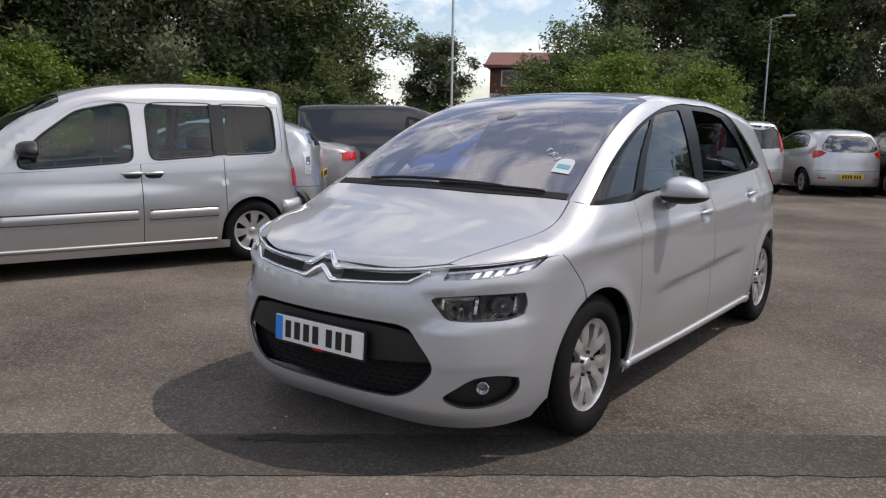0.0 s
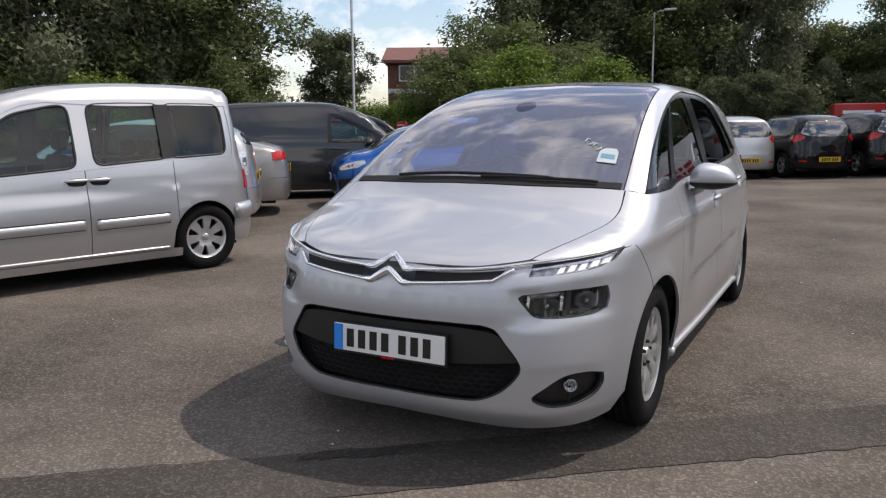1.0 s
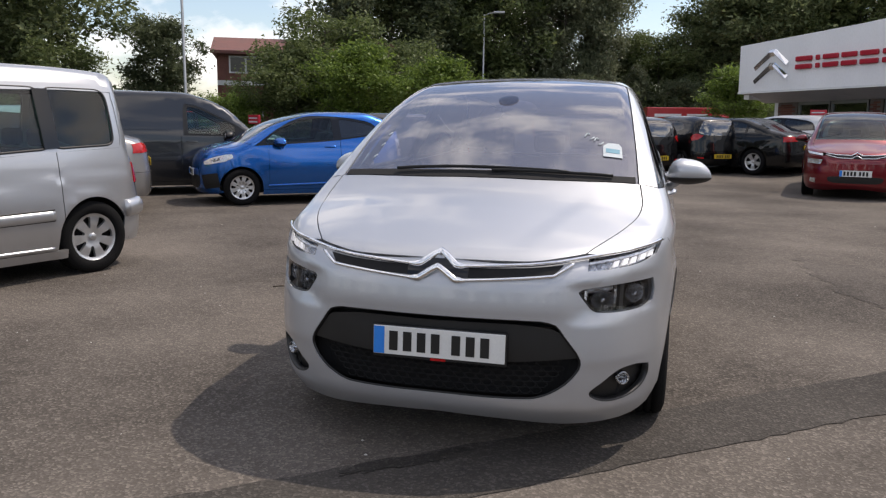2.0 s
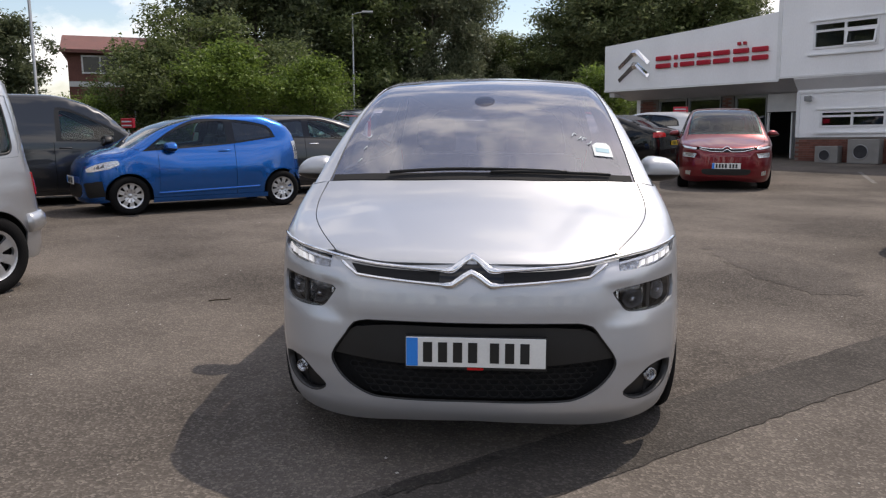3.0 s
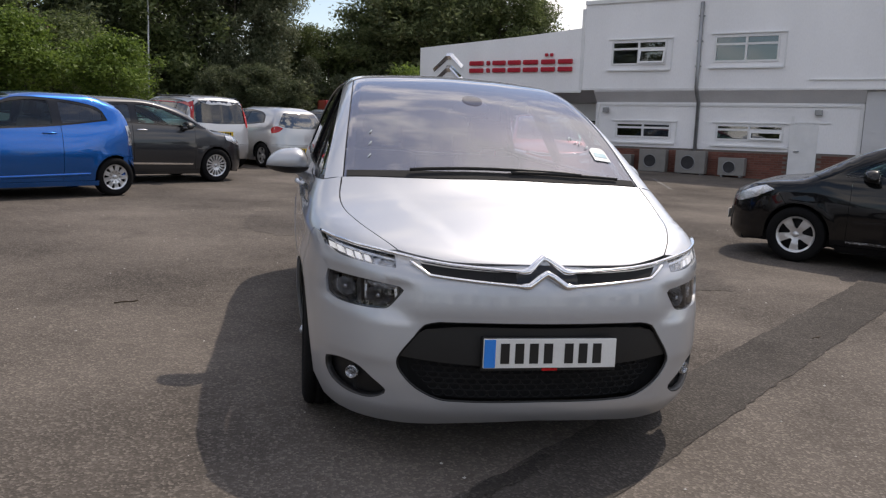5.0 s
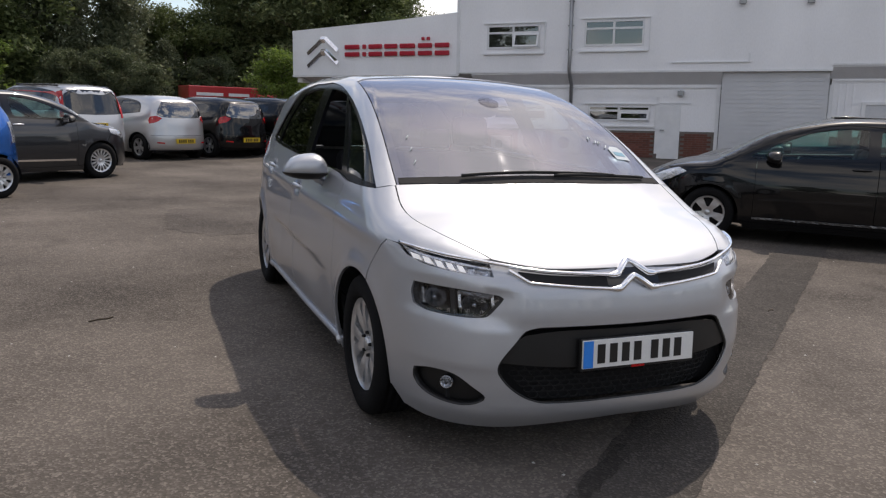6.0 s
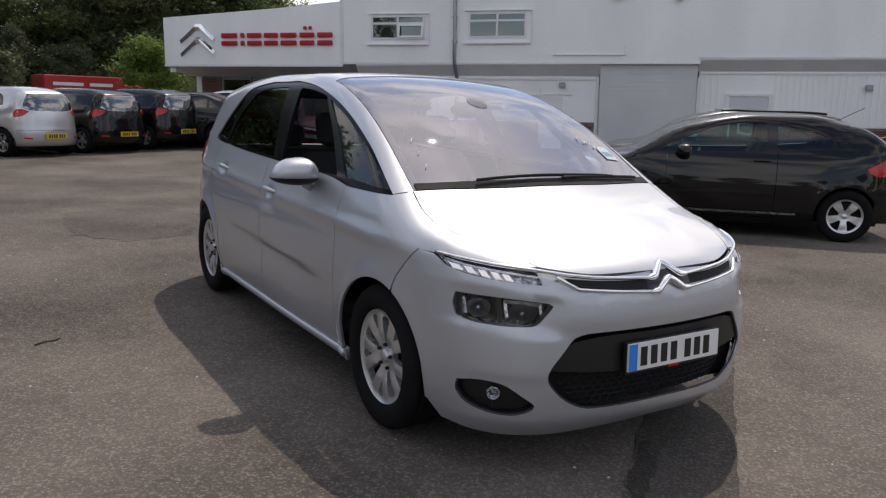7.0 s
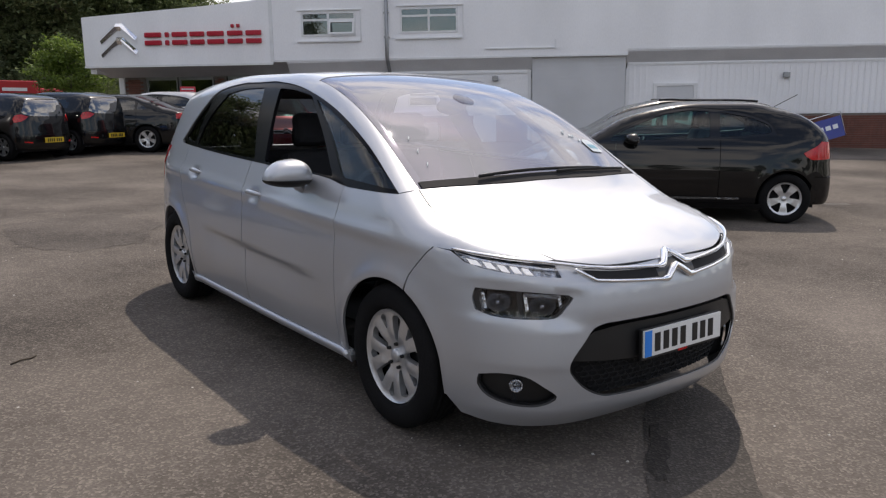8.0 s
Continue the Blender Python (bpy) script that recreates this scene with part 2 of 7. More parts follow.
# ---- rounded bodies: the meeting of a side profile, a plan and a front and rear face ----
def curve(points):
    """A smooth function through (a, b) points that doesn't overshoot."""
    a, b = (np.array(v, float) for v in zip(*points))
    step = np.diff(b) / np.diff(a)
    m = np.concatenate([[step[0]], (step[1:] + step[:-1]) / 2, [step[-1]]])
    flat = np.concatenate([[False], step[1:] * step[:-1] <= 0, [False]])
    m[flat] = 0
    for i, s in enumerate(step):
        if abs(s) > 1e-9:
            k = math.hypot(m[i] / s, m[i + 1] / s)
            if k > 3:
                m[i], m[i + 1] = 3 * m[i] / k, 3 * m[i + 1] / k
        else:
            m[i] = m[i + 1] = 0

    def exact(v):
        i = np.clip(np.searchsorted(a, v) - 1, 0, len(a) - 2)
        h = a[i + 1] - a[i]
        t = np.clip((v - a[i]) / h, 0, 1)
        inside = ((2 * t**3 - 3 * t**2 + 1) * b[i] + (t**3 - 2 * t**2 + t) * h * m[i]
                  + (3 * t**2 - 2 * t**3) * b[i + 1] + (t**3 - t**2) * h * m[i + 1])
        return inside + np.where(v < a[0], (v - a[0]) * m[0], 0) + np.where(v > a[-1], (v - a[-1]) * m[-1], 0)
    grid = np.linspace(a[0] - 2, a[-1] + 2, 9000)
    table = exact(grid)
    return lambda v: np.interp(v, grid, table)


def blend_max(a, b, k):
    h = np.maximum(k - np.abs(a - b), 0) / k
    return np.maximum(a, b) + h * h * k * 0.25


class Shell:
    """A car's outer skin in its own metres: x across, y from the front axle to the rear, z up."""

    def __init__(self, top, crown, wide, lean, front, nose, rear, tail, arches=(), bulge=None, round_top=0.09, round_front=0.08, dent=None, swell=None):
        self.top, self.crown, self.wide, self.lean = curve(top), curve(crown), curve(wide), curve(lean)
        self.front, self.nose, self.rear, self.tail = curve(front), curve(nose), curve(rear), curve(tail)
        self.arches, self.bulge, self.rt, self.rf, self.dent, self.swell = arches, bulge, round_top, round_front, dent, swell

    def side(self, y, z):
        s = self.wide(y) + self.lean(z)
        for ay, az, r in self.arches:
            d = np.hypot(y - ay, z - az)
            s = s + 0.014 * np.exp(-((d - r - 0.015) / 0.05) ** 2) * (z < 0.85)
        return s if self.bulge is None else s + self.bulge(y, z)

    def value(self, x, y, z):
        ax = np.abs(x)
        slope = 1 / np.sqrt(1 + ((self.top(y + 0.02) - self.top(y - 0.02)) / 0.04) ** 2)
        f = (z - self.top(y) + self.crown(y) * ax**2 - (self.swell(ax, y) if self.swell else 0)) * slope
        f = blend_max(f, ax - self.side(y, z), self.rt)
        g = (self.nose(ax + 0.01) - self.nose(ax - 0.01)) / 0.02
        f = blend_max(f, (self.front(z) + self.nose(ax) + (self.dent(ax, z) if self.dent else 0) - y) / np.sqrt(1 + g**2), self.rf)
        g = (self.tail(ax + 0.01) - self.tail(ax - 0.01)) / 0.02
        return blend_max(f, (y - self.rear(z) + self.tail(ax)) / np.sqrt(1 + g**2), self.rf)

    def meet(self, start, end):
        """The point where the way from inside (start) to outside (end) leaves the skin."""
        lo, hi = np.zeros(len(start)), np.ones(len(start))
        for _ in range(20):
            mid = (lo + hi) / 2
            p = start + (end - start) * mid[:, None]
            out = self.value(p[:, 0], p[:, 1], p[:, 2]) > 0
            hi, lo = np.where(out, mid, hi), np.where(out, lo, mid)
        return start + (end - start) * ((lo + hi) / 2)[:, None]

    def lay(self, uv, way):
        """Plan points onto the skin. way: top (x, y), left or right (y, z), front or back (x, z), round (angle, z)."""
        uv = np.asarray(uv, float)
        u, v, o = uv[:, 0], uv[:, 1], np.zeros(len(uv))
        if way == "top":
            return self.meet(np.stack([u, v, o + 0.4], 1), np.stack([u, v, o + 2.6], 1))
        if way in ("left", "right"):
            far = 1.6 if way == "left" else -1.6
            return self.meet(np.stack([o, u, v], 1), np.stack([o + far, u, v], 1))
        if way in ("front", "back"):
            return self.meet(np.stack([u, o + 0.9, v], 1), np.stack([u, o + (-2.5 if way == "front" else 7), v], 1))
        c = 0.3 if way == "round" else self.mid
        s = -1 if way == "round" else 1
        return self.meet(np.stack([o, o + c, v], 1), np.stack([5 * np.sin(u), c + s * 5 * np.cos(u), v], 1))

    mid = 2.3

    def normal(self, p):
        e, n = 0.007, []
        for k in range(3):
            d = np.zeros(3)
            d[k] = e
            a, b = p + d, p - d
            n.append(self.value(*a.T) - self.value(*b.T))
        n = np.stack(n, 1)
        return n / np.linalg.norm(n, axis=1)[:, None]
HERO_HANDLES = [(1.355, 0.908), (2.32, 0.957)]


def hero_bulge(y, z):
    """A sharp undercut along the doors that fades below it, a soft shoulder and hollows behind the handles."""
    ease = lambda t: np.clip(t, 0, 1) ** 2 * (3 - 2 * np.clip(t, 0, 1))
    under = 0.592 + 0.034 * (y - 0.66) - z
    along = ease((y - 0.50) / 0.45) * ease((2.25 - y) / 0.35)
    undercut = -0.021 * ease(under / 0.045) * np.exp(-(np.maximum(under - 0.045, 0) / 0.14) ** 2) * along
    shoulder = 0.012 * np.exp(-((z - 0.90 - 0.03 * (y - 1.2)) / 0.035) ** 2)
    hollow = sum(0.026 * np.exp(-np.abs((y - hy - 0.005) / 0.068) ** 3 - np.abs((z - hz + 0.004) / 0.030) ** 3) for hy, hz in HERO_HANDLES)
    return undercut + shoulder - hollow


def hero_dent(x, z):
    """Shallow recesses round the headlamps, the mouth and the fog lamps."""
    d = 0.020 * np.exp(-np.abs((x - 0.672) / 0.165) ** 6 - np.abs((z - 0.676 - 0.06 * (x - 0.67)) / 0.070) ** 6)
    d = d + 0.012 * np.exp(-np.abs(x / 0.575) ** 10 - np.abs((z - 0.448) / 0.178) ** 8)
    return d + 0.010 * np.exp(-np.abs((x - 0.69) / 0.14) ** 6 - np.abs((z - 0.335) / 0.085) ** 6)


def hero_swell(x, y):
    """Bonnet: raised shoulders outside two creases that spread towards the windscreen."""
    line = np.interp(y, [-0.8, -0.55, -0.05], [0.26, 0.36, 0.56])
    along = np.clip((y + 0.80) / 0.25, 0, 1) * np.clip((-0.05 - y) / 0.25, 0, 1)
    t = np.clip((x - line + 0.05) / 0.10, 0, 1)
    return along * (0.004 * t * t * (3 - 2 * t) - 0.002)


HERO = Shell(
    top=[(-1.0, 0.745), (-0.9, 0.785), (-0.8, 0.828), (-0.6, 0.905), (-0.4, 0.97), (-0.2, 1.035), (0.0, 1.145), (0.3, 1.315), (0.6, 1.455), (0.9, 1.55), (1.12, 1.59), (1.5, 1.615),
         (2.0, 1.615), (2.5, 1.59), (3.0, 1.53), (3.3, 1.47), (3.6, 1.38)],
    crown=[(-1, 0.10), (-0.5, 0.11), (0, 0.15), (0.5, 0.12), (1.1, 0.08), (2, 0.08), (3.5, 0.12)],
    wide=[(-0.9, 0.85), (-0.5, 0.875), (0, 0.897), (0.6, 0.907), (1.3, 0.915), (2.2, 0.915), (2.8, 0.9), (3.2, 0.865), (3.55, 0.80)],
    lean=[(0.1, -0.09), (0.2, -0.055), (0.3, -0.028), (0.45, -0.006), (0.6, 0.0), (0.8, -0.008), (0.95, -0.03), (1.06, -0.07), (1.2, -0.125), (1.4, -0.205), (1.62, -0.31)],
    front=[(0.1, -0.70), (0.18, -0.79), (0.24, -0.845), (0.32, -0.872), (0.45, -0.882), (0.55, -0.878), (0.65, -0.868), (0.75, -0.85), (0.85, -0.815), (1.0, -0.75)],
    nose=[(0, 0), (0.15, 0.004), (0.3, 0.02), (0.45, 0.054), (0.55, 0.094), (0.65, 0.157), (0.72, 0.228), (0.8, 0.345), (0.85, 0.45), (0.89, 0.57), (0.92, 0.72)],
    rear=[(0.15, 3.42), (0.3, 3.54), (0.55, 3.56), (0.8, 3.53), (1.0, 3.46), (1.3, 3.28), (1.62, 3.05)],
    tail=[(0, 0), (0.4, 0.03), (0.65, 0.11), (0.8, 0.26), (0.92, 0.6)],
    arches=((0, 0.325, 0.355), (2.785, 0.325, 0.355)), bulge=hero_bulge, dent=hero_dent, swell=hero_swell)
# ---- panels laid on a shell ----
from mathutils.geometry import delaunay_2d_cdt


def spline(points, step=0.03):
    """Points along a smooth line through the given ones."""
    p = np.array(points, float)
    if len(p) == 2:
        k = max(int(np.linalg.norm(p[1] - p[0]) / step), 1)
        return p[0] + (p[1] - p[0]) * np.linspace(0, 1, k + 1)[:, None]
    q = np.vstack([2 * p[0] - p[1], p, 2 * p[-1] - p[-2]])
    out = []
    for i in range(1, len(q) - 2):
        a, b, c, d = q[i - 1:i + 3]
        k = max(int(np.linalg.norm(c - b) / step), 1)
        t = (np.arange(k) / k)[:, None]
        out.append(0.5 * (2 * b + (c - a) * t + (2 * a - 5 * b + 4 * c - d) * t**2 + (3 * b - a - 3 * c + d) * t**3))
    return np.vstack([*out, p[-1:]])


def ring(*runs, step=0.03):
    """A closed outline of smooth runs, each with a corner at its ends."""
    pts = np.vstack([spline(r, step) for r in runs])
    keep = [0]
    for i in range(1, len(pts)):
        if np.linalg.norm(pts[i] - pts[keep[-1]]) > 0.003:
            keep.append(i)
    if np.linalg.norm(pts[keep[-1]] - pts[0]) < 0.003:
        keep.pop()
    return pts[keep]


def arc(cy, cz, r, a0, a1, n=22):
    """Points on a wheel arch; angles in degrees from the rear, over the top, to the front."""
    a = np.radians(np.linspace(a0, a1, n))
    return np.stack([cy + r * np.cos(a), cz + r * np.sin(a)], 1)


def within(loop, pts):
    """Which points lie inside the closed outline."""
    x, y = pts[:, 0][:, None], pts[:, 1][:, None]
    a, b = loop, np.roll(loop, -1, 0)
    cross = ((a[:, 1] > y) != (b[:, 1] > y)) & (x < (b[:, 0] - a[:, 0]) * (y - a[:, 1]) / (b[:, 1] - a[:, 1] + 1e-12) + a[:, 0])
    return cross.sum(1) % 2 == 1


def fill(loop, holes=(), h=0.04):
    """Triangles that fill an outline, with a grid of points inside."""
    lo, hi = loop.min(0), loop.max(0)
    g = np.stack(np.meshgrid(np.arange(lo[0] + h / 2, hi[0], h), np.arange(lo[1] + h / 2, hi[1], h)), -1).reshape(-1, 2)
    if len(g):
        ok = within(loop, g)
        for o in holes:
            ok &= ~within(o, g)
        g = g[ok]
    edge = np.vstack([loop, *holes]) if len(holes) else loop
    if len(g):
        near = np.concatenate([np.linalg.norm(c[:, None] - edge[None], axis=2).min(1) for c in np.array_split(g, max(len(g) // 400, 1))])
        g = g[near > 0.35 * h]
    verts, edges, k = [], [], 0
    for o in (loop, *holes):
        verts += [Vector(v) for v in o]
        edges += [(k + i, k + (i + 1) % len(o)) for i in range(len(o))]
        k += len(o)
    verts += [Vector(v) for v in g]
    co, _, faces, _, _, _ = delaunay_2d_cdt(verts, edges, [], 1, 1e-6)
    co = np.array([tuple(v) for v in co])
    faces = np.array([f for f in faces if len(f) == 3])
    mid = co[faces].mean(1)
    ok = within(loop, mid)
    for o in holes:
        ok &= ~within(o, mid)
    return co, faces[ok]


def mesh_of(name, verts, faces, normals=None, smooth=True):
    me = bpy.data.meshes.new(name)
    me.from_pydata([tuple(v) for v in verts], [], [tuple(int(i) for i in f) for f in faces])
    if smooth:
        me.polygons.foreach_set("use_smooth", [True] * len(me.polygons))
    me.update()
    if normals is not None:
        me.normals_split_custom_set_from_vertices([tuple(n) for n in normals])
    return me


def skin(name, shell, way, loop, holes=(), h=0.04, off=0.0, edge=0.014, flip=False):
    """A panel's mesh: an outline laid on the shell, raised by off, with edges that turn inwards."""
    co, faces = fill(np.asarray(loop), [np.asarray(o) for o in holes], h)
    p = shell.lay(co, way)
    n = shell.normal(p)
    p = p + n * off
    a, b, c = p[faces[:, 0]], p[faces[:, 1]], p[faces[:, 2]]
    turn = (np.cross(b - a, c - a) * n[faces[:, 0]]).sum(1) < 0
    faces[turn] = faces[turn][:, ::-1]
    count = {}
    for f in faces:
        for i in range(3):
            e = (int(f[i]), int(f[(i + 1) % 3]))
            count[e] = True
    rim = [e for e in count if (e[1], e[0]) not in count]
    verts, norms, quads = [*p], [*n], []
    if edge:
        index = {}
        for e in rim:
            for v in e:
                if v not in index:
                    index[v] = len(verts)
                    verts += [p[v] + n[v] * 0.0, p[v] - n[v] * edge]
                    norms += [n[v], n[v]]
        out = np.zeros((len(verts), 3))
        for i, j in rim:
            d = np.cross(p[j] - p[i], n[i])
            d /= np.linalg.norm(d) + 1e-9
            for v in (i, j):
                out[index[v]] += d
                out[index[v] + 1] += d
            quads.append((index[i], index[i] + 1, index[j] + 1, index[j]))
        for k in index.values():
            for q in (k, k + 1):
                norms[q] = out[q] / (np.linalg.norm(out[q]) + 1e-9)
    return mesh_of(name, verts, [*faces, *quads], norms)


def ridge(name, lines, width, height, n_side=3):
    """A raised strip with a rounded back along 3D lines: (points, normals) pairs."""
    verts, faces = [], []
    for p, n in lines:
        base = len(verts)
        t = np.gradient(p, axis=0)
        t /= np.linalg.norm(t, axis=1)[:, None] + 1e-9
        s = np.cross(t, n)
        s /= np.linalg.norm(s, axis=1)[:, None] + 1e-9
        prof = [(-1, -0.6), (-1, 0.35), (-0.55, 0.9), (0, 1.0), (0.55, 0.9), (1, 0.35), (1, -0.6)]
        m = len(prof)
        wd, ht = np.broadcast_to(width, len(p)), np.broadcast_to(height, len(p))
        for i in range(len(p)):
            for u, v in prof:
                verts.append(p[i] + s[i] * u * wd[i] / 2 + n[i] * v * ht[i])
        for i in range(len(p) - 1):
            for j in range(m - 1):
                a = base + i * m + j
                faces.append((a, a + m, a + m + 1, a + 1))
        faces.append(tuple(base + j for j in range(m)))
        faces.append(tuple(base + (len(p) - 1) * m + j for j in range(m - 1, -1, -1)))
    return mesh_of(name, verts, faces)


def on_shell(shell, way, pts, off=0.0, step=0.03):
    p = shell.lay(spline(pts, step), way)
    n = shell.normal(p)
    return p + n * off, n


def part(name, data, material, parent, label="", at=None):
    """One mesh object under a thing or a part. data: a mesh or a bmesh."""
    if isinstance(data, bmesh.types.BMesh):
        me = bpy.data.meshes.new(name)
        data.to_mesh(me)
        data.free()
    else:
        me = data
    if not me.materials:
        me.materials.append(material)
    ob = new(name, me)
    ob.parent = parent
    if at is not None:
        ob.matrix_local = at
    if label:
        tagged(ob, label)
    return ob


def thing(name, label, category, at=None, group="", kind=""):
    ob = new(name)
    ob.empty_display_size = 0.2
    if at is not None:
        ob.matrix_world = at
    return tagged(ob, label, category, group, kind)


def box(bm, x0, x1, y0, y1, z0, z1, bevel=0.0, m=None):
    vs = [bm.verts.new((x, y, z)) for x in (x0, x1) for y in (y0, y1) for z in (z0, z1)]
    fs = [bm.faces.new([vs[i] for i in q]) for q in ((0, 1, 3, 2), (4, 6, 7, 5), (0, 4, 5, 1), (2, 3, 7, 6), (0, 2, 6, 4), (1, 5, 7, 3))]
    if bevel:
        es = list({e for f in fs for e in f.edges})
        got = bmesh.ops.bevel(bm, geom=es, offset=bevel, segments=2, affect="EDGES", profile=0.5)
        vs = list({v for f in got["faces"] for v in f.verts} | {v for v in vs if v.is_valid})
    if m is not None:
        bmesh.ops.transform(bm, matrix=m, verts=[v for v in vs if v.is_valid])
    return bm


def boxes(*dims, bevel=0.0):
    bm = bmesh.new()
    for d in dims:
        box(bm, *d, bevel=bevel)
    return bm


def lathe(profile, n=40, axis="x"):
    """A turned mesh: profile of (along the axis, radius)."""
    verts, faces = [], []
    k = len(profile)
    for i in range(n):
        a = 2 * math.pi * i / n
        for s, r in profile:
            v = (s, r * math.cos(a), r * math.sin(a))
            verts.append(v if axis == "x" else (v[1], v[2], v[0]) if axis == "z" else (v[1], v[0], v[2]))
    for i in range(n):
        j = (i + 1) % n
        for q in range(k - 1):
            faces.append((i * k + q, i * k + q + 1, j * k + q + 1, j * k + q))
    return verts, faces


def tube(points, radius, n=8):
    """A round bar along 3D points; radius: one, or one for each point."""
    p = np.array(points, float)
    rad = np.broadcast_to(radius, len(p))
    t = np.gradient(p, axis=0)
    t /= np.linalg.norm(t, axis=1)[:, None] + 1e-9
    ref = np.array([0, 0, 1.0]) if abs(t[:, 2]).mean() < 0.8 else np.array([0, 1.0, 0])
    s = np.cross(t, ref)
    s /= np.linalg.norm(s, axis=1)[:, None] + 1e-9
    u = np.cross(s, t)
    verts = [p[i] + rad[i] * (math.cos(2 * math.pi * j / n) * s[i] + math.sin(2 * math.pi * j / n) * u[i]) for i in range(len(p)) for j in range(n)]
    faces = [(i * n + j, i * n + (j + 1) % n, (i + 1) * n + (j + 1) % n, (i + 1) * n + j) for i in range(len(p) - 1) for j in range(n)]
    faces += [tuple(range(n - 1, -1, -1)), tuple((len(p) - 1) * n + j for j in range(n))]
    return verts, faces
# ---- wheels ----
def disc_face(name, r, holes, dish, edge=0.03, h=0.02):
    """A wheel's face, pierced; dish: how far out it stands at a radius. The axis is x."""
    a = np.linspace(0, 2 * math.pi, 61)[:-1]
    loop = np.stack([r * np.cos(a), r * np.sin(a)], 1)
    co, faces = fill(loop, holes, h)
    rad = np.hypot(co[:, 0], co[:, 1])
    p = np.stack([dish(rad, np.arctan2(co[:, 1], co[:, 0])), co[:, 0], co[:, 1]], 1)
    q = p[faces]
    turn = np.cross(q[:, 1] - q[:, 0], q[:, 2] - q[:, 0])[:, 0] < 0
    faces[turn] = faces[turn][:, ::-1]
    verts, quads = [*p], []
    count = {(int(f[i]), int(f[(i + 1) % 3])) for f in faces for i in range(3)}
    index = {}
    for i, j in [e for e in count if (e[1], e[0]) not in count]:
        for v in (i, j):
            if v not in index:
                index[v] = len(verts)
                verts += [p[v], p[v] - np.array([edge, 0, 0])]
        quads.append((index[i], index[i] + 1, index[j] + 1, index[j]))
    return mesh_of(name, verts, [*faces, *quads])


def slot(angle, r0, r1, w0, w1):
    """An opening between spokes, widening outwards."""
    d, s = np.array([math.cos(angle), math.sin(angle)]), np.array([-math.sin(angle), math.cos(angle)])
    pts = [d * r0 - s * w0, d * (r0 + r1) / 2 - s * (w0 + w1) / 2, d * (r1 - 0.01) - s * w1, d * r1 - s * w1 * 0.75, d * (r1 + 0.006), d * r1 + s * w1 * 0.75, d * (r1 - 0.01) + s * w1, d * (r0 + r1) / 2 + s * (w0 + w1) / 2, d * r0 + s * w0, d * (r0 - w0 * 0.6)]
    return np.array(pts)


def slots(n, r0, r1, w0, w1, turn=0.0):
    return [slot(turn + 2 * math.pi * k / n, r0, r1, w0, w1) for k in range(n)]


RIMS = {
    "ten": lambda r: slots(5, 0.34 * r, 0.85 * r, 0.055 * r, 0.150 * r, 0.2) + slots(5, 0.60 * r, 0.88 * r, 0.02 * r, 0.10 * r, 0.2 + math.pi / 5),
    "seven": lambda r: slots(7, 0.42 * r, 0.86 * r, 0.05 * r, 0.17 * r, 0.1),
    "five": lambda r: slots(5, 0.36 * r, 0.86 * r, 0.08 * r, 0.30 * r, 0.3),
    "cover": lambda r: slots(9, 0.55 * r, 0.88 * r, 0.05 * r, 0.13 * r, 0.3) + slots(9, 0.3 * r, 0.48 * r, 0.02 * r, 0.035 * r, 0.3 + math.pi / 9),
    "many": lambda r: slots(16, 0.42 * r, 0.88 * r, 0.03 * r, 0.095 * r, 0.1),
}
WHEEL_MESHES = {}


